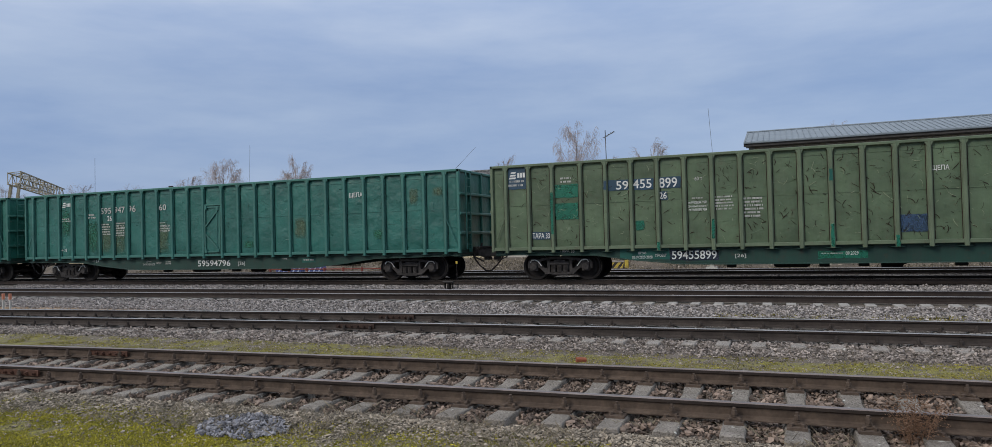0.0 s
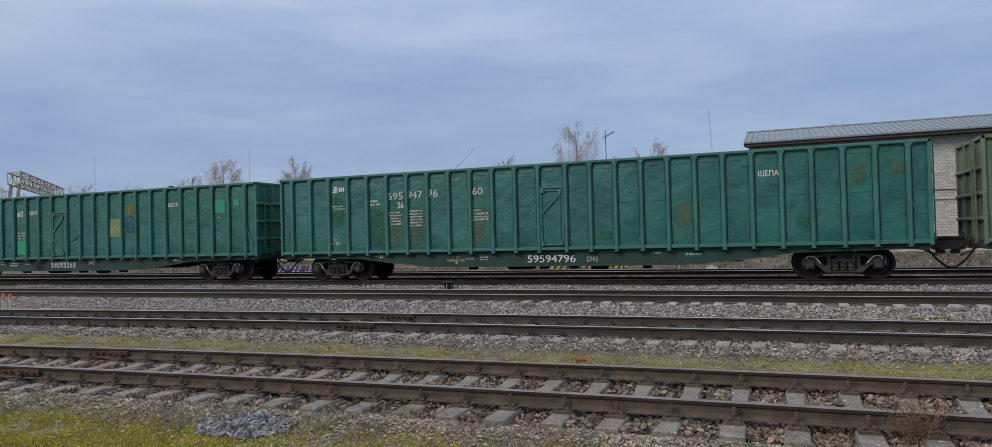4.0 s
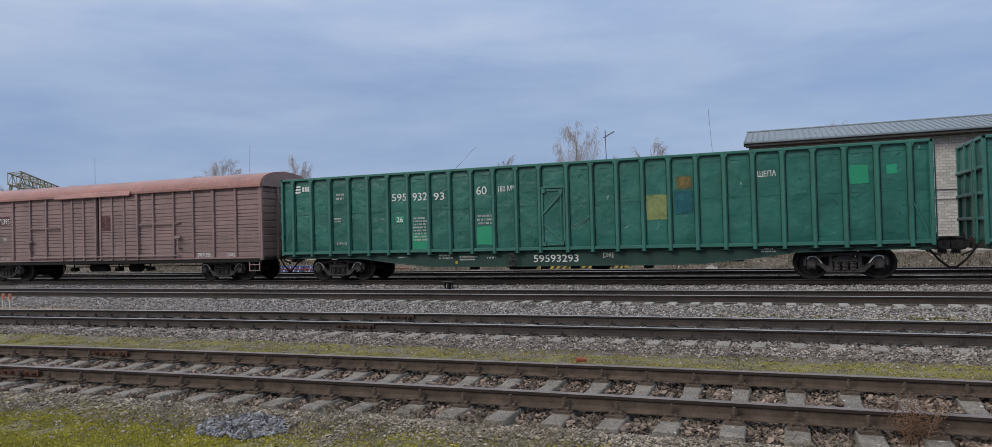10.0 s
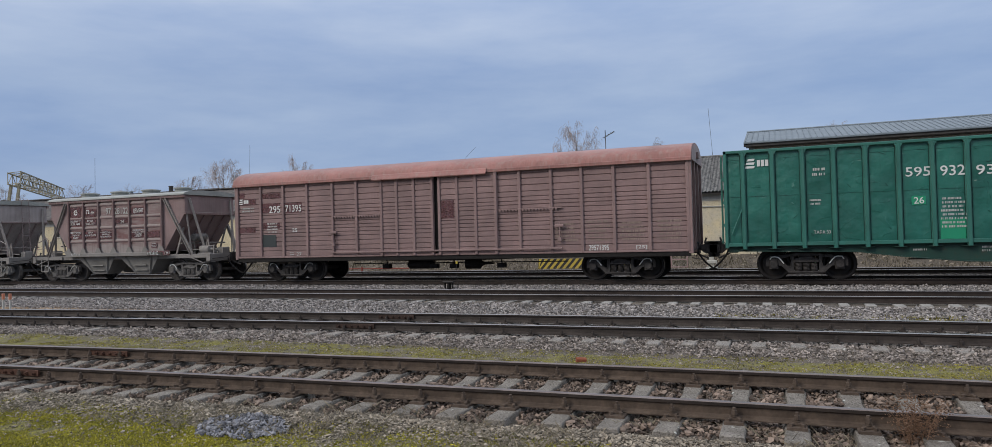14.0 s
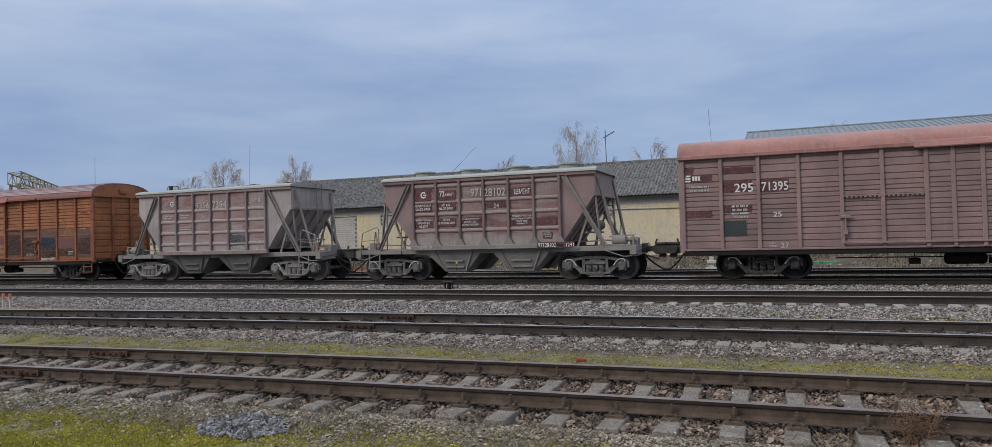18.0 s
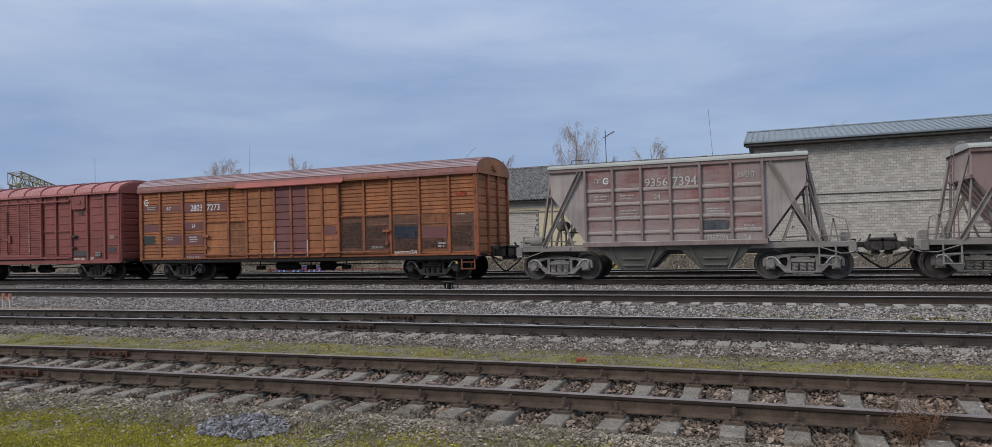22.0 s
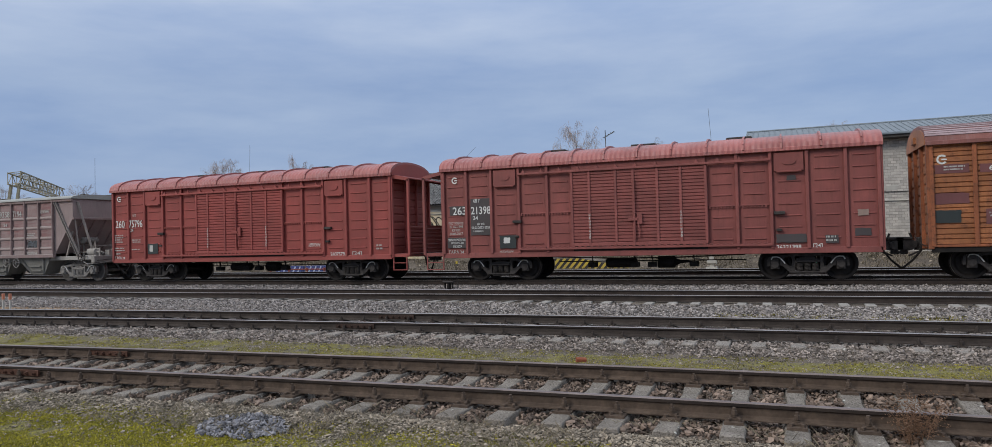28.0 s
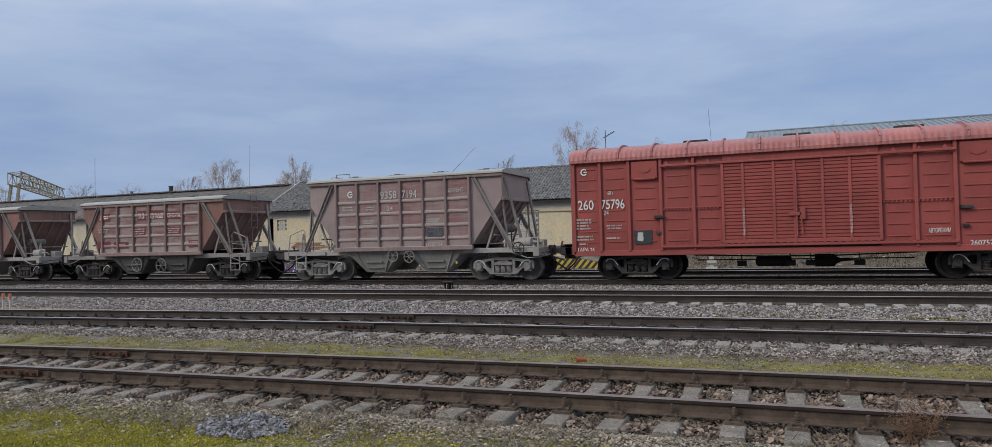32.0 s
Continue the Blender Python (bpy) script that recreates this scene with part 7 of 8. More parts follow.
    tagged(part("crown", twigs, M_TWIG, t, "crown of fine bare twigs"), kind="stuff")


tree("bare birch with hanging twigs behind the shed", -16.2, 60, 11.6, 4.6, 1, 0.9, 0.01)
tree("bare broad tree behind the shed roof", -11.3, 70, 10.7, 6.0, 2, 0.4)
tree("bare low tree behind the shed roof", -14.6, 66, 9.1, 4.0, 3, 0.3)
tree("bare tall birch beyond the store", -63.2, 70, 12.2, 5.6, 4, 1.0)
tree("bare thin birch beyond the store", -73.8, 75, 11.8, 4.2, 5, 0.6)
tree("bare weeping birch beyond the store", -52.6, 70, 11.9, 4.0, 6, 1.2)
tree("bare young birch beyond the store", -55.0, 71, 10.6, 3.2, 7, 0.9)
tree("bare birch behind the shed ridge", -26.5, 70, 10.4, 3.6, 8, 0.5)
tree("bare low trees near the crane", -100.0, 80, 11.8, 6.5, 9, 0.4)
tree("bare low tree near the crane", -94.0, 84, 11.6, 5.5, 10, 0.5)
tree("bare tree far beyond the yard", -120.0, 82, 12.6, 6.0, 11, 0.5)
tree("bare tree behind the metal roof", 3.8, 62, 10.0, 4.6, 12, 0.3)


# ---- small things of the yard ----
M_BLACK = stuff("black_hazard_paint", (0.03, 0.03, 0.03), (0.05, 0.048, 0.045), 4, 0.7, 0.2)
M_HAZ = stuff("worn_yellow_hazard_paint", (0.52, 0.39, 0.06), (0.40, 0.31, 0.08), 3, 0.75, 0.2)


def hazard_kerb():
    k = thing("loading_ramp", "low loading ramp edge with yellow and black hazard stripes", "ramp")
    x0, x1, y, z0, zb, lean = -12.0, -7.4, 36.4, -0.4, -0.18, 0.85
    rim = lambda x: 0.39 if x < -9.7 else 0.16 if x > -8.6 else 0.39 - 0.23 * (x + 9.7) / 1.1
    top = [(x1, 0.16), (-8.6, 0.16), (-9.7, 0.39), (x0, 0.39)]
    part("ramp_body", Geo().prism([(x0, z0), (x1, z0)] + top, "y", y, 39.5), M_SLEEPER, k)
    part("edge_face", Geo().prism([(x0 + 0.02, z0), (x1 - 0.02, z0)] + [(min(max(a, x0 + 0.02), x1 - 0.02), b - 0.02) for a, b in top], "y", y - 0.012, y), M_BLACK, k)

    def rise(x):
        """Where a stripe that starts at x reaches the rim."""
        u = x
        for _ in range(12):
            u = x + lean * (rim(u) - 0.03 - zb)
        return u, rim(u) - 0.03

    x = x0 - 0.4
    while x < x1:
        (a, za), (c, zc) = rise(x), rise(x + 0.17)
        poly = [(min(max(p, x0 + 0.03), x1 - 0.03), z) for p, z in ((x, zb), (x + 0.17, zb), (c, zc), (a, za))]
        if max(p[0] for p in poly) - min(p[0] for p in poly) > 0.12:
            part("hazard_stripe", Geo().prism(poly, "y", y - 0.02, y - 0.012), M_HAZ, k, "worn yellow stripe")
        x += 0.34
    part("end_post", Geo().cbox(x1 + 0.02, x1 + 0.2, y - 0.02, y + 0.16, z0, 0.34, 0.02), M_HAZ, k, "short yellow post at the ramp's foot")


hazard_kerb()


def fence_and_benches():
    m_red = paint("rust_red_posts", (0.22, 0.05, 0.035), 0.2, 0.05, rough=0.7)
    m_blue = paint("blue_bench_slats", (0.035, 0.06, 0.22), 0.25, 0.0, rough=0.5)
    m_lite = paint("pale_blue_slats", (0.38, 0.45, 0.62), 0.2, 0.0, rough=0.5)
    f = thing("low_fence", "low fence of rust-red posts beside the far track", "fence")
    xs = [-26.1, -24.85, -23.7, -22.57, -21.4, -20.25]
    for x in xs:
        part("fence_post", Geo().cbox(x - 0.05, x + 0.05, 32.25, 32.35, -0.5, 0.2, 0.012), m_red, f)
    for z in (0.12,):
        part("fence_rail", Geo().cbox(-26.2, -17.5, 32.28, 32.32, z - 0.03, z + 0.03, 0.008), m_red, f)
    for x0, x1 in ((-26.35, -24.5), (-24.35, -23.1)):
        b = thing("slatted_rack", "slatted blue and white rack beside the fence", "rack", pose(x0, 33.0, -0.35))
        n = int((x1 - x0) / 0.16)
        for i in range(n):
            part("slat", Geo().bar((0.16 * i, 0.0, 0.12), (0.16 * i + 0.2, 0.1, 0.58), 0.07, 0.03, (0, 1, 0)), m_lite if i % 2 else m_blue, b)
        part("back_board", Geo().cbox(-0.05, x1 - x0, 0.16, 0.22, 0.0, 0.62, 0.01), m_blue, b)
        for x in (0.1, x1 - x0 - 0.1):
            part("rack_foot", Geo().cbox(x - 0.04, x + 0.04, 0.0, 0.3, -0.1, 0.1, 0.01), m_red, b)


fence_and_benches()


def dwarf_signal():
    s = thing("dwarf_signal", "low black dwarf signal with a thin post between the tracks", "signal", pose(-10.66, 22.5, -0.2))
    part("cover", Geo().cbox(-0.19, 0.19, -0.12, 0.12, 0.26, 0.32, 0.025), M_IRON, s)
    part("body", Geo().cbox(-0.04, 0.05, -0.08, 0.08, -0.05, 0.27, 0.02), M_BELOW, s)
    for x in (-0.14, 0.14):
        part("leg", Geo().cbox(x - 0.02, x + 0.02, -0.04, 0.04, -0.05, 0.27, 0.008), M_BELOW, s)
    part("marker_post", Geo().tube((0.2, 0.25, -0.1), (0.2, 0.25, 0.92), 0.009, 6), M_IRON, s)
    part("marker_head", Geo().cbox(0.165, 0.235, 0.22, 0.28, 0.9, 0.99, 0.015), M_HAZ, s, "small yellow marker head")


dwarf_signal()


def point_machine():
    p = thing("point_machine", "small pale point machine beyond the far track", "point machine", pose(-3.1, 36.0, -0.25))
    part("housing", Geo().cbox(-0.22, 0.22, -0.15, 0.2, 0.28, 0.45, 0.03), M_PLASTER, p)
    part("column", Geo().cbox(-0.1, 0.1, -0.08, 0.1, 0.1, 0.62, 0.02), M_PLASTER, p)
    part("base", Geo().cbox(-0.25, 0.25, -0.2, 0.25, 0.0, 0.14, 0.02), M_PLASTER, p)
    part("arm", Geo().bar((-0.3, -0.1, 0.48), (-0.9, -0.1, 0.6), 0.05, 0.05), M_IRON, p)


point_machine()


def green_board():
    b = thing("green_board", "narrow green board lying beyond the far track", "board", pose(1.38, 36.85, ground_z(1.38, 36.85) - 0.02))
    part("plank", Geo().cbox(0.0, 1.0, 0, 0.25, 0.0, 0.12, 0.015), paint("flat_green_board", (0.03, 0.30, 0.14), 0.15, 0.0), b)
    part("end_block", Geo().cbox(-0.62, -0.1, 0, 0.2, 0.0, 0.1, 0.03), M_IRON, b, "dark iron end block")


green_board()


def stakes():
    m_or = paint("orange_stake_tip", (0.5, 0.19, 0.11), 0.15, 0.0)
    for x in (-22.45, -22.14):
        s = thing("marker_stake", "white stake with an orange tip beside the track", "stake", pose(x, 15.2, -0.3), group="marker stakes")
        part("shaft", Geo().cbox(-0.025, 0.025, -0.025, 0.025, 0.0, 0.38, 0.006), M_PLASTER, s)
        part("tip", Geo().cbox(-0.035, 0.035, -0.035, 0.035, 0.36, 0.54, 0.012), m_or, s, "orange tip")
    st = thing("kerb_block", "pale concrete block beside the marker stakes", "concrete block", pose(-22.3, 15.1, -0.3))
    part("block", Geo().cbox(-0.4, 0.35, -0.12, 0.12, -0.05, 0.06, 0.02), M_SLEEPER_PALE, st)


stakes()


def dry_weed():
    """A withered reddish-brown weed growing at the siding's rail."""
    rng = random.Random(8)
    w = thing("withered_weed", "withered reddish-brown weed by the rail", "weed", pose(1.02, 6.98, -0.27))
    m = stuff("withered_brown_stalks", (0.2, 0.115, 0.07), (0.34, 0.21, 0.135), 6, 0.95, 0.1, 30)
    stems, heads = Geo(), Geo()
    for i in range(17):
        a, ln = rng.uniform(0, 6.28), rng.uniform(0.26, 0.46)
        p = Vector((rng.uniform(-0.08, 0.08), rng.uniform(-0.06, 0.06), 0))
        d = Vector((math.cos(a) * 0.3 - 0.05, math.sin(a) * 0.25 - 0.1, 1)).normalized()
        e = p + d * ln + Vector((math.cos(a) * 0.05, -0.06, -0.02))
        stems.tube(p, p + d * ln * 0.6, 0.004, 4, 0.003).tube(p + d * ln * 0.6, e, 0.003, 4, 0.002)
        for k in range(64):
            q = p.lerp(e, rng.uniform(0.3, 1.05)) + Vector((rng.gauss(0, 0.03), rng.gauss(0, 0.03), rng.gauss(0, 0.03)))
            r = rng.uniform(0.004, 0.011)
            heads.add([tuple(q + Vector((r, 0, 0))), tuple(q + Vector((-r, 0, r))), tuple(q + Vector((0, r, -r))), tuple(q + Vector((0, -r, 0.3 * r)))], [(0, 1, 2), (0, 2, 3), (0, 3, 1), (1, 3, 2)])
    tagged(part("stalk", stems, m, w), kind="stuff")
    tagged(part("seed_head", heads, m, w, "withered brown seed heads"), kind="stuff")


dry_weed()


def brick_bit():
    b = thing("broken_brick", "broken piece of red brick in the moss", "brick", pose(-2.8, 10.42, ground_z(-2.8, 10.42) + 0.015, 8, 5, 25))
    part("piece", Geo().cbox(-0.08, 0.07, -0.04, 0.05, -0.02, 0.045, 0.012), stuff("red_clay", (0.28, 0.09, 0.045), (0.2, 0.065, 0.04), 9, 0.95, 0.4), b)


brick_bit()


M_WEEDS = stuff("brown_green_weeds", (0.035, 0.031, 0.02), (0.085, 0.072, 0.042), 3.0, 0.95, 0.1, 30, island=0.5)


def verge_place(rng):
    x, y = rng.uniform(-48, 12), rng.uniform(34.0, 39.6)
    if noise.noise((x * 0.5, y * 0.5, 2)) < -0.15:
        return None
    return x, y, ground_z(x, y)


blades("dry_verge", "dry grass and weeds below the sheds", M_DRY, 16000, verge_place, 0.05, 0.24, 0.008, 21, 1.0)
blades("verge_weeds", "dull brown-green weeds among the dry grass", M_WEEDS, 16000, verge_place, 0.05, 0.22, 0.012, 22, 1.1)
stones("verge_rubble", "grey rubble and clods on the bank below the sheds", M_GRAVEL, [(6500, strip_place(-48, 12, 32.2, 39.4), 0.06, 0.22)], 23, CHIPS, 0.6, "rubble")


# ---- scrapes of grab buckets on the olive gondola ----
def scrapes(wagon, x0, x1, n, seed, mat_, broad=1.0):
    """Short curved marks: scratches where the paint is gone, and highlights painted pale."""
    rng, g, bays = random.Random(seed), Geo(), W1P if wagon is w1 else SYM
    for _ in range(n):
        x, z = rng.uniform(x0, x1), rng.uniform(1.3, 3.75)
        if min(abs(x - p) for p in bays) < 0.12:
            continue
        a, ln, wd, cv = rng.choice((-0.7, -0.5, 0.6, 1.0, 2.2)) + rng.gauss(0, 0.25), rng.uniform(0.04, 0.3), broad * rng.uniform(0.006, 0.02), rng.gauss(0, 1.2)
        px, pz = x, z
        for i in range(4):
            b = a + cv * i * 0.25
            qx, qz = px + math.cos(b) * ln / 4, pz + math.sin(b) * ln / 4
            w0, w1_ = wd * (0.4 + 0.6 * math.sin(math.pi * i / 4)), wd * (0.4 + 0.6 * math.sin(math.pi * (i + 1) / 4))
            nx, nz = -math.sin(b), math.cos(b)
            if min(abs(qx - p) for p in bays) > 0.07:
                g.add([(px + nx * w0, 0, pz + nz * w0), (qx + nx * w1_, 0, qz + nz * w1_), (qx - nx * w1_, 0, qz - nz * w1_), (px - nx * w0, 0, pz - nz * w0)], [(0, 1, 2, 3)])
            px, pz = qx, qz
    ob = part("scraped_paint", g, mat_, wagon, "dark scrapes and pale painted glints in the paint", at=(0, -1.537, 0))
    tagged(ob, kind="stuff")


scrapes(w1, -10.9, 10.9, 420, 3, M_SCRAPE_SHADE, 0.65)
scrapes(w1, -3.0, 3.0, 90, 4, M_SCRAPE_SHADE, 0.6)
# pale marks: highlights on the scrapes' raised edges, put into the colour
scrapes(w1, -10.9, 10.9, 260, 7, M_GLINT, 0.5)
scrapes(w2, -10.9, 10.9, 60, 5, M_NICK_SHADE, 0.45)
scrapes(w3, -10.9, 10.9, 30, 6, M_NICK_SHADE, 0.4)


# ---- lettering, repainted fields and hand wheels ----
P_NAVY = paint("navy_field", (0.022, 0.055, 0.088), 0.25, 0.03, dirt=0.3, dirtcol=(0.08, 0.1, 0.12), bump=0.05)
P_NAVYD = paint("dark_navy_field", (0.022, 0.032, 0.055), 0.25, 0.03, dirt=0.3, dirtcol=(0.04, 0.045, 0.05), bump=0.05)
P_BLUE = paint("dull_blue_field", (0.035, 0.07, 0.13), 0.25, 0.05, dirt=0.3, dirtcol=(0.06, 0.09, 0.1), bump=0.05)
P_TEAL = paint("teal_green_field", (0.01, 0.135, 0.083), 0.2, 0.02, dirt=0.2, dirtcol=(0.03, 0.12, 0.07), bump=0.05)
P_TEALD = paint("deep_teal_field", (0.01, 0.09, 0.07), 0.2, 0.02, dirt=0.3, dirtcol=(0.03, 0.07, 0.06), bump=0.05)
P_MINT = paint("mint_green_field", (0.014, 0.24, 0.125), 0.12, 0.0, dirt=0.15, dirtcol=(0.03, 0.2, 0.1), bump=0.05)
P_GREEN2 = paint("second_green_field", (0.018, 0.13, 0.075), 0.2, 0.0, dirt=0.2, dirtcol=(0.03, 0.1, 0.06), bump=0.05)
P_OLIVE = paint("olive_field", (0.088, 0.142, 0.085), 0.12, 0.0, dirt=0.1, dirtcol=(0.06, 0.12, 0.08), bump=0.05)
P_YELLOW = paint("faded_yellow_field", (0.22, 0.27, 0.10), 0.2, 0.0, dirt=0.3, dirtcol=(0.25, 0.28, 0.2), bump=0.05)
P_TAN = paint("tan_field", (0.20, 0.15, 0.05), 0.2, 0.0, dirt=0.3, dirtcol=(0.12, 0.12, 0.05), bump=0.05)
P_PETROL = paint("petrol_field", (0.012, 0.105, 0.125), 0.2, 0.0, dirt=0.3, dirtcol=(0.02, 0.09, 0.08), bump=0.05)
P_MAROON = paint("maroon_field", (0.115, 0.045, 0.048), 0.2, 0.0, dirt=0.6, dirtcol=(0.18, 0.12, 0.115), bump=0.05)
P_CRIMSON = paint("dark_red_field", (0.14, 0.022, 0.025), 0.2, 0.0, dirt=0.3, dirtcol=(0.15, 0.08, 0.075), bump=0.05)
P_SCARLET = paint("scarlet_field", (0.30, 0.045, 0.02), 0.2, 0.05, dirt=0.3, dirtcol=(0.2, 0.07, 0.03), bump=0.05)
P_DARK = paint("black_green_field", (0.028, 0.035, 0.035), 0.2, 0.0, dirt=0.2, dirtcol=(0.05, 0.05, 0.05), bump=0.05)
P_SLATE = paint("slate_blue_field", (0.075, 0.085, 0.095), 0.2, 0.0, dirt=0.5, dirtcol=(0.15, 0.14, 0.135), bump=0.05)
P_SLATEG = paint("dark_grey_field", (0.055, 0.048, 0.048), 0.2, 0.0, dirt=0.3, dirtcol=(0.10, 0.06, 0.055), bump=0.05)
P_UMBER = paint("umber_field", (0.075, 0.04, 0.028), 0.3, 0.06, dirt=0.4, dirtcol=(0.14, 0.06, 0.03), bump=0.1)


def worn(m, low, scale=3.2, high=1.0, soft=0.0):
    """Lets the older paint show through where this coat has worn thin."""
    t = m.node_tree
    c = t.nodes.new("ShaderNodeTexCoord")
    n = t.nodes.new("ShaderNodeTexNoise")
    n.inputs["Scale"].default_value, n.inputs["Detail"].default_value, n.inputs["Roughness"].default_value = scale, 7, 0.72
    r = t.nodes.new("ShaderNodeMapRange")
    r.inputs[1].default_value, r.inputs[2].default_value, r.inputs[3].default_value, r.inputs[4].default_value = 0.34, 0.62, high, low
    t.links.new(c.outputs["Object"], n.inputs["Vector"])
    t.links.new(n.outputs["Fac"], r.inputs[0])
    out = r.outputs[0]
    if soft:
        sep = t.nodes.new("ShaderNodeSeparateXYZ")
        t.links.new(c.outputs["Generated"], sep.inputs[0])
        for axis in ("X", "Z"):
            far = t.nodes.new("ShaderNodeMath")
            far.operation = "PINGPONG"
            t.links.new(sep.outputs[axis], far.inputs[0])
            far.inputs[1].default_value = 0.5
            wide = t.nodes.new("ShaderNodeMapRange")
            wide.inputs[2].default_value = soft
            t.links.new(far.outputs[0], wide.inputs[0])
            both = t.nodes.new("ShaderNodeMath")
            both.operation = "MULTIPLY"
            t.links.new(out, both.inputs[0])
            t.links.new(wide.outputs[0], both.inputs[1])
            out = both.outputs[0]
    t.links.new(out, t.nodes["Principled BSDF"].inputs["Alpha"])
    return m


worn(P_OLIVE, 0.25, 2.6, 0.8, 0.3)
worn(P_GREEN2, 0.3, 2.6, 0.9, 0.3)
worn(P_TAN, 0.35, 3.2, 1.0, 0.2)
worn(P_PETROL, 0.3, 3.2, 1.0, 0.12)
for m_, low_ in ((P_YELLOW, 0.6), (P_NAVYD, 0.45), (P_SCARLET, 0.3), (P_TEAL, 0.6), (P_UMBER, 0.1), (P_MAROON, 0.5), (P_SLATE, 0.4), (P_BLUE, 0.4)):
    worn(m_, low_)
P_FAINT = paint("almost_gone_lettering", (0.27, 0.20, 0.165), 0.2, 0.0, dirt=0.4, dirtcol=(0.17, 0.11, 0.1), bump=0.03)


def hand_wheel(wagon, x, z, r, y):
    """A spoked brake wheel on a short shaft."""
    n, iron = 18, M_GREYIRON if z < 0.95 and wagon is not w3 else M_IRON
    pts = [(x + r * math.cos(2 * math.pi * i / n), y - 0.06, z + r * math.sin(2 * math.pi * i / n)) for i in range(n + 1)]
    wheel = part("hand_wheel", Geo().path(pts, 0.02, 6), iron, wagon, "spoked hand brake wheel")
    for i in range(6):
        a = 2 * math.pi * i / 6
        part("spoke", Geo().tube((x, y - 0.06, z), (x + r * math.cos(a), y - 0.06, z + r * math.sin(a)), 0.013, 5), iron, wheel)
    part("shaft", Geo().tube((x, y - 0.09, z), (x, y + 0.25, z), 0.03, 8), iron, wheel)
    return wheel


# lettering and repainted fields of the olive gondola
patch(w1, -10.60, -9.90, 3.17, 3.92, -1.536, P_NAVY, "navy repainted field")
stripes_emblem(w1, -10.52, 3.65, 0.58, -1.541)
bars(w1, -10.55, -9.88, 3.21, 3.48, 2, -1.540, M_WHITE)
patch(w1, -8.89, -8.05, 2.81, 3.25, -1.536, P_TEAL, "bright green repainted field")
patch(w1, -8.91, -8.07, 2.08, 2.62, -1.536, P_TEAL)
bars(w1, -8.69, -8.28, 3.26, 3.49, 2, -1.540)
patch(w1, -9.75, -9.07, 1.42, 1.68, -1.536, P_NAVY)
text(w1, "ТАРА 33", -9.70, -9.09, 1.45, 1.64, -1.540)
patch(w1, -7.04, -6.35, 2.96, 3.31, -1.536, P_NAVY)
patch(w1, -6.25, -5.56, 2.95, 3.31, -1.536, P_NAVY)
patch(w1, -5.41, -4.70, 2.96, 3.33, -1.536, P_NAVY)
text(w1, "59", -6.77, -6.37, 2.99, 3.27, -1.540)
text(w1, "455", -6.22, -5.62, 3.00, 3.29, -1.540)
text(w1, "899", -5.38, -4.81, 2.98, 3.30, -1.540)
patch(w1, -5.41, -5.12, 2.59, 2.87, -1.536, P_NAVY)
text(w1, "26", -5.38, -5.15, 2.63, 2.84, -1.540)
text(w1, "60 т", -4.27, -4.04, 3.16, 3.28, -1.540, M_PALE)
bars(w1, -4.40, -4.0, 2.55, 2.63, 1, -1.540)
lines(w1, ("ст РАКВЕРЕ ЭВР", "СРОЧНЫЙ ВОЗВРАТ", "ст РАКВЕРЕ ЭВР"), -4.5, -3.9, 2.20, 2.51, -1.540)
bars(w1, -3.72, -3.08, 2.17, 2.64, 5, -1.540, M_WHITE)
bars(w1, -2.87, -2.24, 1.91, 2.56, 6, -1.540, M_WHITE)
patch(w1, -6.16, -5.89, 1.65, 1.95, -1.536, P_TEAL)
text(w1, "ЩЕПА", 2.23, 2.66, 3.08, 3.25, -1.540)
patch(w1, 1.38, 2.09, 1.39, 1.89, -1.536, P_BLUE, "dull blue repainted field")
patch(w1, -6.74, -5.14, 0.68, 1.07, -1.405, P_TEALD)
patch(w1, -5.12, -3.62, 0.64, 0.99, -1.405, P_NAVYD)
text(w1, "59455899", -5.06, -3.68, 0.68, 0.95, -1.412)
text(w1, "[26]", -3.14, -2.81, 0.69, 0.83, -1.409, M_PALE)
patch(w1, -0.78, 0.56, 0.65, 0.87, -1.405, P_TEAL)
text(w1, "09.2029", -0.03, 0.31, 0.75, 0.85, -1.412)
lines(w1, ("ДР 500", "02.09.2023-2028"), -6.34, -5.68, 0.72, 0.94, -1.412)
text(w1, "ПРОБЕГ", -5.58, -5.22, 0.77, 0.86, -1.412)
bars(w1, -0.73, -0.1, 0.75, 0.82, 1, -1.412)
text(w1, "ТАРА 33", -8.81, -8.28, 0.95, 1.07, -1.409)

for x_, z0_, z1_, m_ in ((-5.435, 0.98, 1.25, P_TEAL), (-3.745, 1.33, 1.93, P_TEAL), (-8.96, 1.6, 3.0, P_TEAL), (-0.365, 1.0, 1.68, P_TEAL), (-0.365, 2.95, 3.3, P_TEALD), (1.325, 0.98, 1.3, P_TEAL), (-7.125, 3.0, 3.3, P_NAVY)):
    patch(w1, x_ - 0.045, x_ + 0.045, z0_, z1_, -1.629, m_)

# lettering and repainted fields of the dark green gondola
stripes_emblem(w2, -8.79, 3.50, 0.53, -1.541)
bars(w2, -8.84, -8.22, 2.69, 2.89, 2, -1.540, M_WHITE)
bars(w2, -7.14, -6.68, 2.78, 3.03, 2, -1.540)
patch(w2, -6.34, -5.74, 1.19, 2.67, -1.536, P_OLIVE, "olive repainted field")
patch(w2, -5.53, -4.91, 1.19, 2.72, -1.536, P_OLIVE, "olive repainted field")
patch(w2, -3.06, -2.40, 1.20, 2.63, -1.536, P_OLIVE, "olive repainted field")
patch(w2, -7.19, -6.55, 1.27, 2.75, -1.536, P_GREEN2)
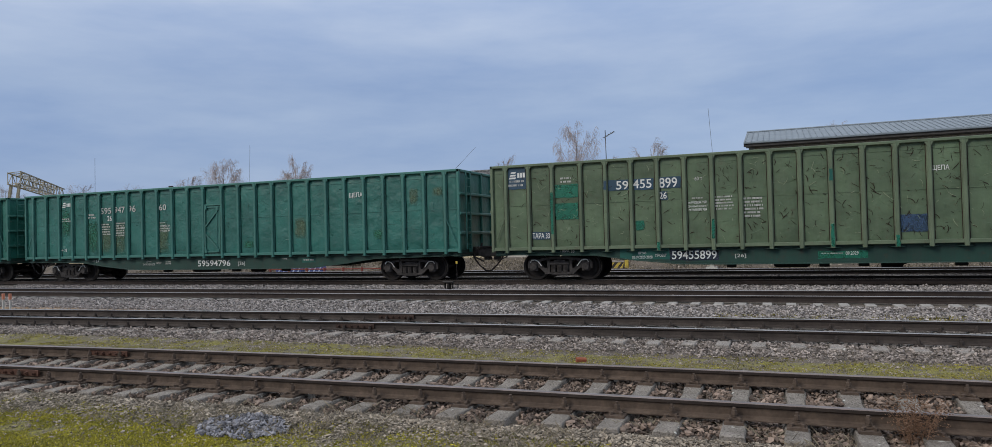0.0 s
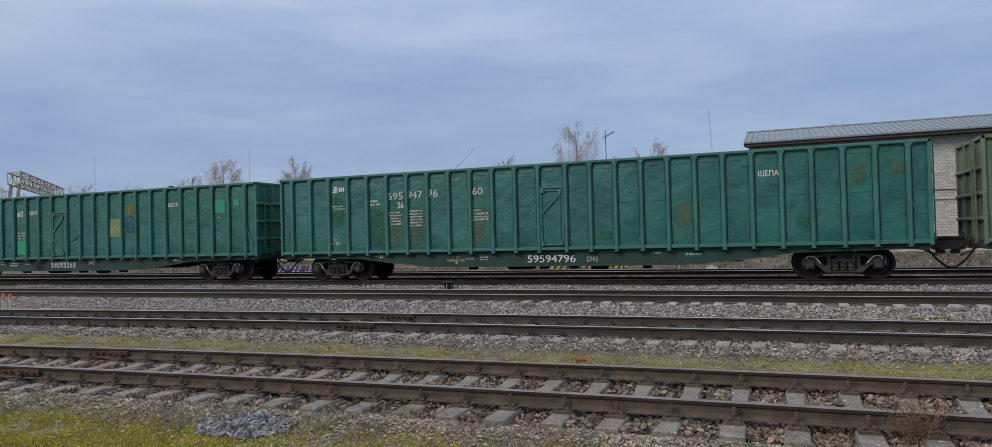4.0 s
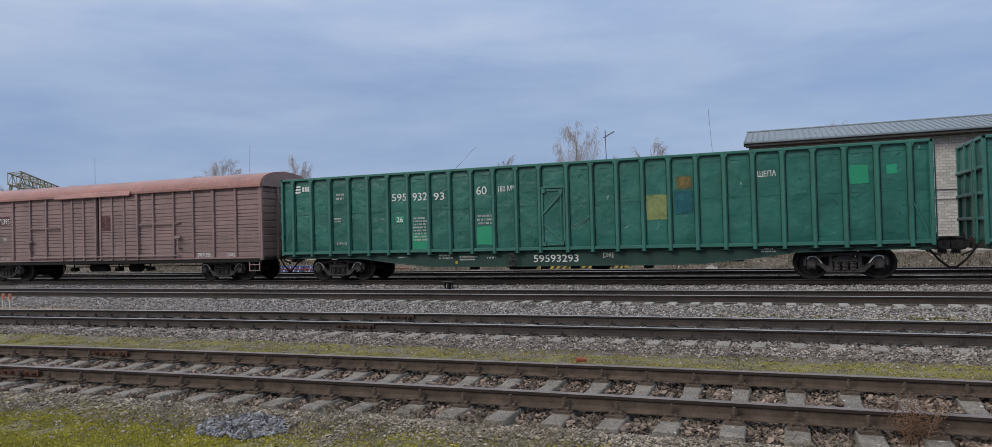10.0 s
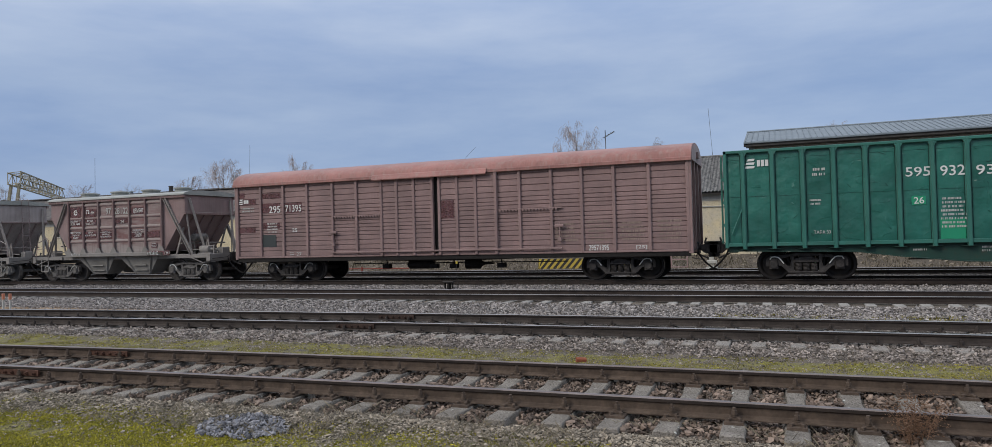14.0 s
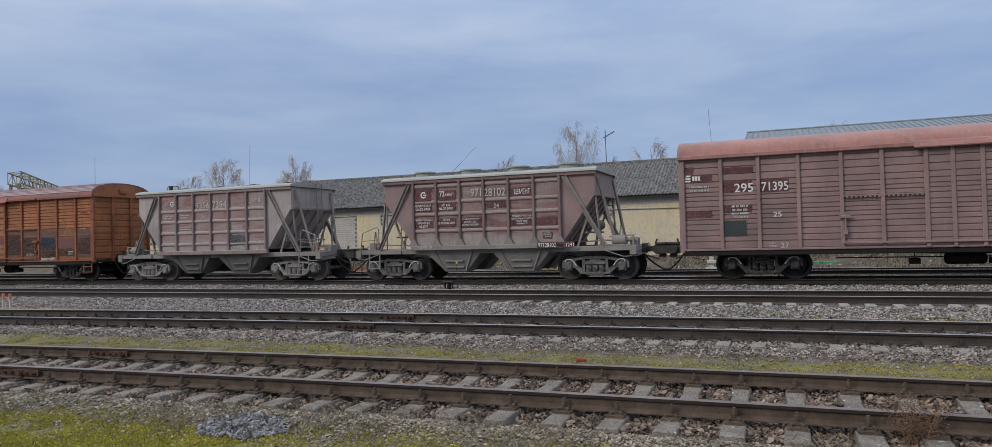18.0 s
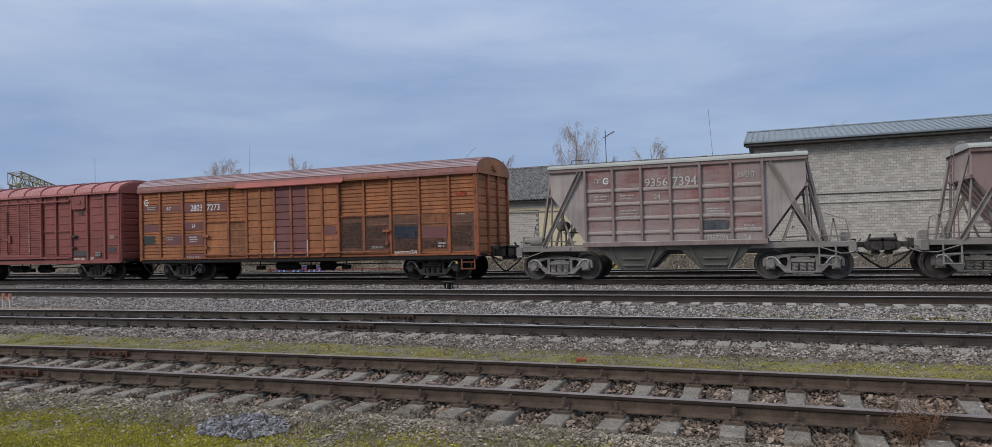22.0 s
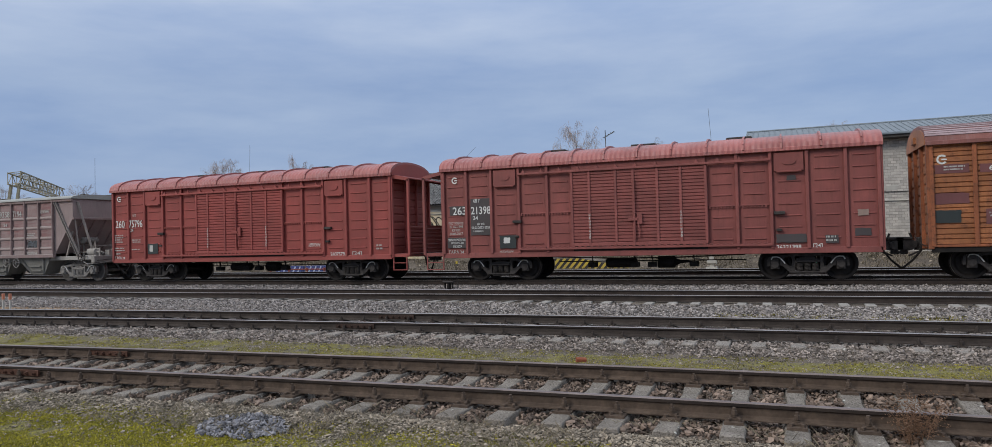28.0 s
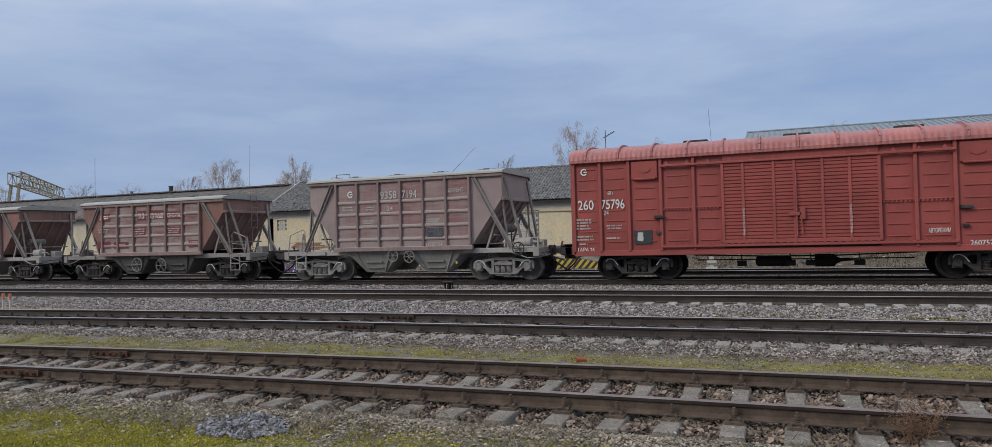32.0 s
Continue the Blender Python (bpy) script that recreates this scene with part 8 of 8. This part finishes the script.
patch(w2, -8.84, -8.31, 2.00, 3.33, -1.536, P_GREEN2)
text(w2, "595", -6.37, -5.73, 3.01, 3.28, -1.540, M_PALE)
text(w2, "947", -5.54, -4.92, 3.03, 3.30, -1.540, M_PALE)
text(w2, "96", -4.73, -4.28, 3.04, 3.33, -1.540, M_PALE)
text(w2, "26", -5.97, -5.70, 2.69, 2.92, -1.540)
text(w2, "60", -2.94, -2.54, 3.05, 3.31, -1.540, M_PALE)
bars(w2, -6.35, -5.75, 2.03, 2.57, 5, -1.544, M_WHITE)
bars(w2, -5.50, -4.92, 1.96, 2.60, 6, -1.544, M_WHITE)
bars(w2, -2.95, -2.55, 2.46, 2.53, 1, -1.540, M_WHITE)
lines(w2, ("ст РАКВЕРЕ ЭВР", "СРОЧНЫЙ ВОЗВРАТ", "ст РАКВЕРЕ ЭВР"), -2.93, -2.33, 2.14, 2.42, -1.540)
text(w2, "33", -8.67, -8.51, 1.38, 1.51, -1.542)
bars(w2, -8.88, -8.71, 1.38, 1.47, 1, -1.540)
text(w2, "33", -6.86, -6.70, 0.86, 0.98, -1.409)
bars(w2, -7.07, -6.89, 0.87, 0.95, 1, -1.409)
text(w2, "ПРОБЕГ", -3.29, -2.99, 0.75, 0.83, -1.409, M_PALE)
text(w2, "59594796", -0.98, 0.73, 0.63, 0.88, -1.409)
text(w2, "[26]", 1.13, 1.48, 0.63, 0.81, -1.409, M_PALE)
lines(w2, ("ДР 500", "24.09.2023-2028"), -4.05, -3.36, 0.70, 0.9, -1.409, M_PALE)
bars(w2, -2.79, -2.41, 0.7, 0.86, 2, -1.409)
bars(w2, 3.35, 3.61, 0.83, 0.92, 1, -1.409)
patch(w2, 4.28, 4.90, 0.74, 0.9, -1.405, P_TEALD)
bars(w2, 4.34, 4.87, 0.76, 0.87, 1, -1.412)
text(w2, "ЩЕПА", 6.59, 7.18, 3.15, 3.36, -1.540)
patch(w2, 4.03, 4.63, 1.65, 2.52, -1.536, P_OLIVE)
patch(w2, 9.14, 9.53, 2.76, 3.41, -1.536, P_OLIVE)
patch(w2, 10.10, 10.53, 3.07, 3.41, -1.536, P_OLIVE)
patch(w2, 7.60, 8.01, 1.55, 1.95, -1.536, P_GREEN2)
patch(w2, 1.54, 2.08, 1.35, 1.65, -1.536, P_GREEN2)

# lettering and repainted fields of the bright green gondola
stripes_emblem(w3, -10.59, 3.59, 0.69, -1.541)
bars(w3, -8.68, -8.24, 3.05, 3.35, 2, -1.540)
text(w3, "595", -6.23, -5.61, 2.96, 3.23, -1.540)
text(w3, "932", -5.37, -4.77, 2.94, 3.23, -1.540)
text(w3, "93", -4.51, -4.08, 2.93, 3.20, -1.540)
patch(w3, -6.10, -5.75, 2.15, 2.40, -1.536, P_MINT, "mint green repainted field")
text(w3, "26", -6.05, -5.79, 2.18, 2.37, -1.543)
patch(w3, -5.42, -4.75, 1.16, 1.74, -1.536, P_MINT)
bars(w3, -5.40, -4.74, 1.43, 2.33, 8, -1.544, M_WHITE)
bars(w3, -8.77, -8.42, 2.21, 2.42, 2, -1.540)
text(w3, "ТАРА 33", -8.68, -8.22, 1.39, 1.49, -1.540, M_PALE)
text(w3, "60", -2.83, -2.43, 3.05, 3.34, -1.540)
text(w3, "180 М³", -2.00, -1.42, 3.12, 3.32, -1.540)
bars(w3, -2.84, -2.22, 1.94, 2.33, 3, -1.540, M_WHITE)
patch(w3, -2.85, -2.23, 1.28, 1.92, -1.536, P_MINT)
text(w3, "59593293", -0.8, 0.79, 0.64, 0.89, -1.409)
text(w3, "[26]", 1.64, 1.97, 0.76, 0.93, -1.409, M_PALE)
bars(w3, -4.48, -3.83, 0.75, 0.95, 2, -1.409)
bars(w3, -3.64, -2.84, 0.69, 0.89, 2, -1.409)
bars(w3, -2.54, -2.19, 0.73, 0.85, 1, -1.409, M_WHITE)
bars(w3, -6.11, -5.73, 0.8, 0.9, 1, -1.409)
bars(w3, 6.54, 6.99, 0.83, 0.98, 2, -1.409)
patch(w3, 3.12, 3.80, 1.97, 2.76, -1.536, P_YELLOW, "faded yellow-green repainted field")
patch(w3, 4.05, 4.58, 2.90, 3.33, -1.536, P_TAN, "tan repainted field")
patch(w3, 3.99, 4.62, 2.10, 2.88, -1.536, P_PETROL, "petrol blue repainted field")
text(w3, "ЩЕПА", 6.53, 7.06, 3.14, 3.35, -1.540)
patch(w3, 9.06, 9.55, 2.83, 3.37, -1.536, P_MINT)
patch(w3, 10.02, 10.30, 3.07, 3.34, -1.536, P_MINT)
hand_wheel(w3, -1.58, 0.74, 0.21, -1.47)

# lettering of the brown covered wagon
patch(b1, -8.97, -8.58, 3.36, 3.58, -1.508, P_MAROON)
patch(b1, -8.94, -8.02, 3.09, 3.33, -1.508, P_MAROON)
patch(b1, -7.70, -6.81, 3.32, 3.51, -1.508, P_MAROON)
patch(b1, -7.73, -6.85, 2.74, 3.11, -1.508, P_MAROON)
patch(b1, -6.66, -5.81, 2.70, 3.10, -1.508, P_MAROON)
patch(b1, 0.25, 0.79, 2.25, 2.90, -1.582, P_MAROON)
patch(b1, -8.97, -8.05, 1.97, 2.18, -1.508, P_MAROON)
patch(b1, -7.69, -6.87, 2.10, 2.34, -1.508, P_MAROON)
patch(b1, -7.71, -7.05, 1.37, 1.86, -1.508, P_DARK, "dark repainted field")
stripes_emblem(b1, -8.90, 3.22, 0.5, -1.513)
text(b1, "295", -7.37, -6.82, 2.73, 3.00, -1.512)
text(b1, "71395", -6.58, -5.82, 2.74, 3.01, -1.512)
text(b1, "25", -6.27, -6.03, 1.94, 2.09, -1.512)
bars(b1, -6.42, -6.15, 0.99, 1.16, 2, -1.512)
text(b1, "27", -6.08, -5.85, 0.99, 1.15, -1.512, M_PALE)
bars(b1, -8.81, -8.04, 2.75, 2.98, 2, -1.512)
bars(b1, -7.48, -6.94, 1.88, 2.33, 4, -1.512)
text(b1, "29571395", 5.66, 6.34, 1.01, 1.20, -1.512)
text(b1, "[25]", 7.24, 7.59, 1.02, 1.16, -1.512)
bars(b1, 4.48, 5.33, 1.27, 1.95, 5, -1.512, P_FAINT)
bars(b1, 5.58, 6.43, 1.25, 2.01, 5, -1.512, P_FAINT)
bars(b1, 6.71, 7.60, 1.27, 1.93, 5, -1.512, P_FAINT)
bars(b1, 7.88, 8.74, 1.27, 1.96, 5, -1.512, P_FAINT)

# lettering of the cement hoppers
patch(h1, -2.70, -2.05, 2.54, 3.36, -1.512, P_MAROON)
patch(h1, -1.76, -1.08, 2.55, 3.27, -1.512, P_MAROON)
patch(h1, 0.99, 1.84, 2.94, 3.25, -1.512, P_MAROON)
patch(h1, -0.88, -0.07, 1.90, 2.28, -1.512, P_MAROON)
patch(h1, -1.83, -1.10, 1.97, 2.27, -1.512, P_MAROON)
patch(h1, 0.99, 1.81, 1.93, 2.29, -1.512, P_MAROON)
patch(h1, -2.75, -2.01, 1.94, 2.28, -1.512, P_MAROON)
patch(h1, 0.05, 0.88, 2.57, 2.79, -1.512, P_MAROON)
patch(h1, 1.93, 2.67, 1.92, 2.18, -1.512, P_MAROON)
patch(h1, 2.15, 2.50, 1.45, 1.67, -1.512, P_MAROON)
patch(h1, 1.98, 3.29, 1.13, 1.33, -1.600, P_MAROON)
emblem(h1, -2.36, 3.13, 0.12, -1.517)
text(h1, "72", -1.71, -1.51, 3.05, 3.24, -1.519)
text(h1, "т.60м³", -1.49, -1.2, 3.06, 3.17, -1.519)
lines(h1, ("ПОСТРОЕН 27", "02.03.1998"), -2.72, -2.07, 2.57, 2.78, -1.519)
lines(h1, ("КР 833", "02.07.2013"), -1.73, -1.2, 2.57, 2.78, -1.519)
text(h1, "971", -0.49, -0.08, 2.99, 3.28, -1.516, M_PALE)
text(h1, "28102", 0.03, 0.83, 2.98, 3.26, -1.516, M_PALE)
text(h1, "24", 0.38, 0.58, 2.57, 2.72, -1.519, M_PALE)
text(h1, "ЦЕМЕНТ", 1.16, 1.74, 2.98, 3.19, -1.519)
lines(h1, ("ТЕРМИН ЭКСПЛУАТ", "ПРОДЛЕН ДО", "03.2027"), -2.74, -2.01, 1.95, 2.26, -1.519)
lines(h1, ("ДР 833", "20.09.2023-2025"), -1.8, -1.12, 2.05, 2.24, -1.519)
lines(h1, ("ПЕРЕД РАЗГРУЗКОЙ", "ОТКРЫТЬ ОБА", "ЗАГРУЗОЧНЫХ ЛЮКА"), -0.85, -0.18, 1.97, 2.24, -1.519)
lines(h1, ("ОСТАВЛЯТЬ ОТКРЫТЫМИ", "ЗАГРУЗОЧНЫЕ И РАЗГРУ-", "ЗОЧНЫЕ ЛЮКИ", "ЗАПРЕЩАЕТСЯ"), 1.03, 1.8, 1.95, 2.28, -1.519)
bars(h1, 2.17, 2.48, 1.46, 1.65, 3, -1.519, M_WHITE)
text(h1, "97128102", 2.01, 2.64, 1.15, 1.30, -1.607)
text(h1, "1241", 3.00, 3.26, 1.17, 1.29, -1.607)
text(h1, "ТАРА 19", -2.59, -2.03, 1.17, 1.29, -1.604, M_PALE)
text(h2, "ПГ", -2.45, -2.23, 3.22, 3.37, -1.516, M_PALE)
emblem(h2, -2.07, 3.29, 0.11, -1.517)
text(h2, "9356", -0.8, -0.07, 3.04, 3.30, -1.516, M_PALE)
text(h2, "7394", 0.09, 0.83, 3.03, 3.32, -1.516, M_PALE)
text(h2, "24", -0.51, -0.32, 2.63, 2.79, -1.516, M_PALE)
text(h2, "ЦЕМЕНТ", 1.98, 2.56, 3.16, 3.36, -1.516, M_PALE)
bars(h2, -2.49, -1.99, 2.62, 2.81, 2, -1.516)
bars(h2, -1.65, -1.14, 2.62, 2.81, 2, -1.516)
bars(h2, -1.67, -0.98, 1.94, 2.31, 4, -1.516)
bars(h2, 1.07, 1.71, 2.04, 2.28, 3, -1.516)
bars(h2, 2.19, 2.55, 1.49, 1.73, 3, -1.516)
patch(h2, 0.99, 1.75, 1.49, 1.90, -1.512, P_SLATE, "slate blue repainted field")
text(h2, "93567394", 0.99, 1.72, 1.29, 1.43, -1.516, M_PALE)
text(h2, "24", 2.18, 2.40, 1.22, 1.43, -1.516, M_PALE)
emblem(h3, -2.15, 3.29, 0.13, -1.517)
text(h3, "9358", -0.84, -0.15, 3.06, 3.35, -1.516, M_PALE)
text(h3, "7194", 0.07, 0.68, 3.06, 3.35, -1.516, M_PALE)
text(h3, "24", -0.57, -0.32, 2.62, 2.79, -1.516, M_PALE)
text(h3, "ЦЕМЕНТ", 1.96, 2.55, 3.17, 3.34, -1.516, M_PALE)
bars(h3, -2.55, -2.02, 2.64, 2.83, 2, -1.516)
bars(h3, -1.51, -1.10, 2.62, 2.80, 2, -1.516)
bars(h3, -1.66, -1.03, 1.96, 2.29, 4, -1.516)
bars(h3, 1.02, 1.65, 2.05, 2.27, 3, -1.516)
patch(h3, 1.05, 1.71, 1.56, 1.94, -1.512, P_SLATE)
text(h3, "93587194", 1.00, 1.68, 1.28, 1.40, -1.516, M_PALE)
hand_wheel(h3, -0.34, 0.94, 0.21, -1.50)
hand_wheel(h3, 0.34, 0.9, 0.21, -1.50)
hand_wheel(h3, 4.58, 1.13, 0.21, -1.45)
patch(h4, -3.04, -2.33, 2.68, 3.02, -1.512, P_CRIMSON, "dark red repainted field")
patch(h4, -0.69, -0.24, 2.69, 3.07, -1.512, P_CRIMSON, "dark red repainted field")
patch(h4, -0.13, 0.79, 2.69, 3.07, -1.512, P_CRIMSON, "dark red repainted field")
patch(h4, 0.97, 1.81, 2.67, 2.98, -1.512, P_CRIMSON, "dark red repainted field")
patch(h4, -1.03, -0.25, 1.98, 2.38, -1.512, P_CRIMSON, "dark red repainted field")
patch(h4, 0.95, 1.76, 1.98, 2.33, -1.512, P_CRIMSON, "dark red repainted field")
patch(h4, -3.11, -2.32, 1.48, 1.78, -1.512, P_CRIMSON, "dark red repainted field")
patch(h4, -2.11, -1.24, 1.46, 1.75, -1.512, P_CRIMSON, "dark red repainted field")
patch(h4, 2.16, 2.77, 1.45, 1.74, -1.512, P_CRIMSON, "dark red repainted field")
text(h4, "93", -0.65, -0.28, 2.73, 2.96, -1.519)
text(h4, "03968", -0.05, 0.78, 2.71, 2.95, -1.519)
text(h4, "CEMENTAS", 1.01, 1.80, 2.74, 2.91, -1.519)
stripes_emblem(h4, -2.96, 2.85, 0.5, -1.517)
bars(h4, -1, -0.26, 2.01, 2.31, 3, -1.519, M_WHITE)
bars(h4, 0.99, 1.73, 2.04, 2.28, 3, -1.519, M_WHITE)
bars(h4, -2.02, -1.31, 1.48, 1.67, 2, -1.519, M_WHITE)
bars(h4, -3.05, -2.39, 2.14, 2.34, 2, -1.519, M_WHITE)
bars(h4, -1.96, -1.39, 2.73, 2.92, 1, -1.519, M_WHITE)
bars(h4, -0, 0.79, 2.39, 2.53, 1, -1.519, M_WHITE)
bars(h4, 2.23, 2.71, 1.48, 1.69, 2, -1.519, M_WHITE)
hand_wheel(h4, -0.71, 0.74, 0.29, -1.50)
hand_wheel(h4, 0.67, 0.7, 0.28, -1.50)

# lettering and repainted fields of the ochre covered wagon
patch(o1, -7.78, -6.94, 3.00, 3.25, -1.508, MAROON)
patch(o1, -6.69, -5.72, 2.98, 3.23, -1.508, MAROON)
patch(o1, -5.55, -4.53, 2.91, 3.31, -1.508, MAROON)
patch(o1, -4.31, -3.26, 2.89, 3.28, -1.508, MAROON)
patch(o1, -5.51, -4.52, 2.15, 2.49, -1.508, MAROON)
patch(o1, -7.80, -6.96, 2.14, 2.44, -1.508, MAROON)
patch(o1, -6.59, -5.69, 1.55, 1.97, -1.508, MAROON)
patch(o1, -5.52, -4.50, 1.54, 1.96, -1.508, MAROON)
patch(o1, 5.72, 6.74, 1.56, 1.99, -1.534, MAROON)
patch(o1, 1.52, 2.08, 1.78, 2.14, -1.582, MAROON)
patch(o1, -5.52, -4.49, 0.96, 1.16, -1.508, MAROON)
patch(o1, 2.30, 3.16, 1.28, 2.23, -1.535, P_UMBER, "dark brown weathered field")
patch(o1, 3.38, 4.28, 1.59, 2.06, -1.535, P_UMBER, "dark brown weathered field")
patch(o1, 6.91, 7.68, 1.27, 2.00, -1.535, P_UMBER, "dark brown weathered field")
patch(o1, 4.59, 5.51, 1.13, 1.56, -1.535, P_UMBER, "dark brown weathered field")
patch(o1, 5.71, 6.71, 1.19, 1.53, -1.535, P_UMBER, "dark brown weathered field")
patch(o1, 3.36, 4.31, 1.24, 1.55, -1.535, P_UMBER, "dark brown weathered field")
patch(o1, 4.59, 5.55, 1.58, 2.04, -1.537, P_NAVYD, "dark blue repainted field")
patch(o1, -7.80, -7.17, 1.61, 1.97, -1.508, P_DARK)
patch(o1, 7.11, 7.55, 3.04, 3.19, -1.508, P_SCARLET)
emblem(o1, -7.59, 3.40, 0.14, -1.513)
bars(o1, -7.57, -7.00, 3.05, 3.21, 2, -1.515)
text(o1, "67", -6.47, -6.21, 3.04, 3.18, -1.515)
text(o1, "2803", -5.14, -4.52, 2.95, 3.22, -1.515)
text(o1, "7273", -4.26, -3.59, 2.95, 3.21, -1.515)
text(o1, "24", -5.10, -4.90, 2.26, 2.40, -1.515)
bars(o1, -6.52, -6.08, 1.72, 1.89, 2, -1.515)
bars(o1, -5.28, -4.71, 1.61, 1.89, 3, -1.515)
text(o1, "ТАРА 26 т", -5.39, -4.72, 0.99, 1.07, -1.515, M_PALE)
text(o1, "АВТОРЕЖИМ", 3.60, 4.09, 1.23, 1.32, -1.541, M_PALE)
text(o1, "28037273", 4.58, 5.21, 0.97, 1.11, -1.541)
text(o1, "[24]", 5.25, 5.5, 0.97, 1.14, -1.541)
bars(o1, 6.36, 6.71, 1.19, 1.40, 2, -1.542, M_WHITE)
bars(o1, 7.15, 7.47, 2.33, 2.43, 1, -1.538, M_WHITE)

# lettering and repainted fields of the red covered wagons
emblem(r1, -6.52, 3.59, 0.12, -1.557)
patch(r1, -6.75, -6.10, 2.35, 2.67, -1.552, P_SLATEG, "dark grey repainted field")
patch(r1, -5.93, -5.16, 1.62, 2.91, -1.552, P_SLATEG, "dark grey repainted field")
patch(r1, -6.85, -6.10, 1.18, 1.56, -1.552, P_SLATEG, "dark grey repainted field")
patch(r1, -4.85, -4.24, 1.14, 1.59, -1.552, P_DARK)
patch(r1, -4.70, -4.47, 1.32, 1.51, -1.556, M_WHITE)
patch(r1, 4.14, 4.98, 1.15, 1.41, -1.552, P_SLATEG)
patch(r1, 6.29, 6.72, 1.31, 1.53, -1.552, P_SLATEG)
patch(r1, 6.38, 6.66, 1.90, 2.08, -1.552, P_FAINT)
patch(r1, 5.50, 5.85, 1.11, 1.35, -1.552, P_SLATEG)
patch(r1, 4.48, 4.74, 3.03, 3.17, -1.552, P_SLATEG)
text(r1, "263", -6.62, -6.10, 2.36, 2.64, -1.560)
text(r1, "21398", -5.91, -5.16, 2.36, 2.63, -1.560)
text(r1, "24", -5.84, -5.65, 2.17, 2.30, -1.560)
text(r1, "68 т", -5.81, -5.57, 2.77, 2.91, -1.560)
lines(r1, ("ДР 833", "09.03.2023-2026"), -5.9, -5.2, 1.85, 2.05, -1.560)
bars(r1, -5.89, -5.36, 1.68, 1.79, 1, -1.560, M_WHITE)
lines(r1, ("ПОСТРОЕН 22", "21.02.1991", "КР 833", "24.05.2017"), -6.79, -6.22, 1.65, 2.11, -1.556, M_PALE)
lines(r1, ("ТЕРМИН ЭКСПЛУАТ", "ПРОДЛЕН ДО", "02.2029"), -6.83, -6.11, 1.20, 1.51, -1.560)
text(r1, "ТАРА 24", -6.82, -6.22, 0.98, 1.10, -1.556, M_PALE)
text(r1, "26321398", 4.14, 4.83, 0.94, 1.08, -1.556)
text(r1, "[24]", 5.16, 5.41, 0.95, 1.11, -1.556)
bars(r1, 5.51, 5.84, 1.12, 1.33, 2, -1.560, M_WHITE)
text(r1, "АВТОРЕЖИМ", -4.86, -4.34, 0.98, 1.06, -1.556, M_PALE)
text(r2, "26075796", 4.32, 5.05, 0.97, 1.12, -1.556)
text(r2, "[24]", 5.30, 5.72, 0.97, 1.14, -1.556, M_PALE)
bars(r2, 6.33, 6.65, 1.14, 1.38, 2, -1.556, M_WHITE)
emblem(r2, -6.61, 3.62, 0.12, -1.557)
text(r2, "260", -6.84, -6.31, 2.36, 2.68, -1.556)
text(r2, "75796", -6.05, -5.28, 2.36, 2.68, -1.556)
text(r2, "24", -5.98, -5.81, 2.17, 2.32, -1.556, M_PALE)
text(r2, "68 т", -5.83, -5.64, 2.82, 2.96, -1.556, M_PALE)
bars(r2, -6.96, -6.38, 1.67, 2.06, 4, -1.556, M_WHITE)
bars(r2, -5.94, -5.28, 1.66, 1.84, 2, -1.556, M_WHITE)
bars(r2, -6.98, -6.26, 1.30, 1.50, 2, -1.556, M_WHITE)
bars(r2, -6.85, -6.53, 1.16, 1.25, 1, -1.556, M_WHITE)
text(r2, "ТАРА 24", -6.91, -6.32, 0.98, 1.11, -1.556)
bars(r2, -5.97, -5.40, 1.33, 1.43, 1, -1.556)
patch(r2, -4.99, -4.42, 1.20, 1.64, -1.552, P_DARK, "dark repainted field")
patch(r2, -4.88, -4.70, 1.29, 1.57, -1.556, M_PALE)
text(r2, "АВТОРЕЖИМ", 3.32, 3.86, 1.35, 1.48, -1.556)


motions()
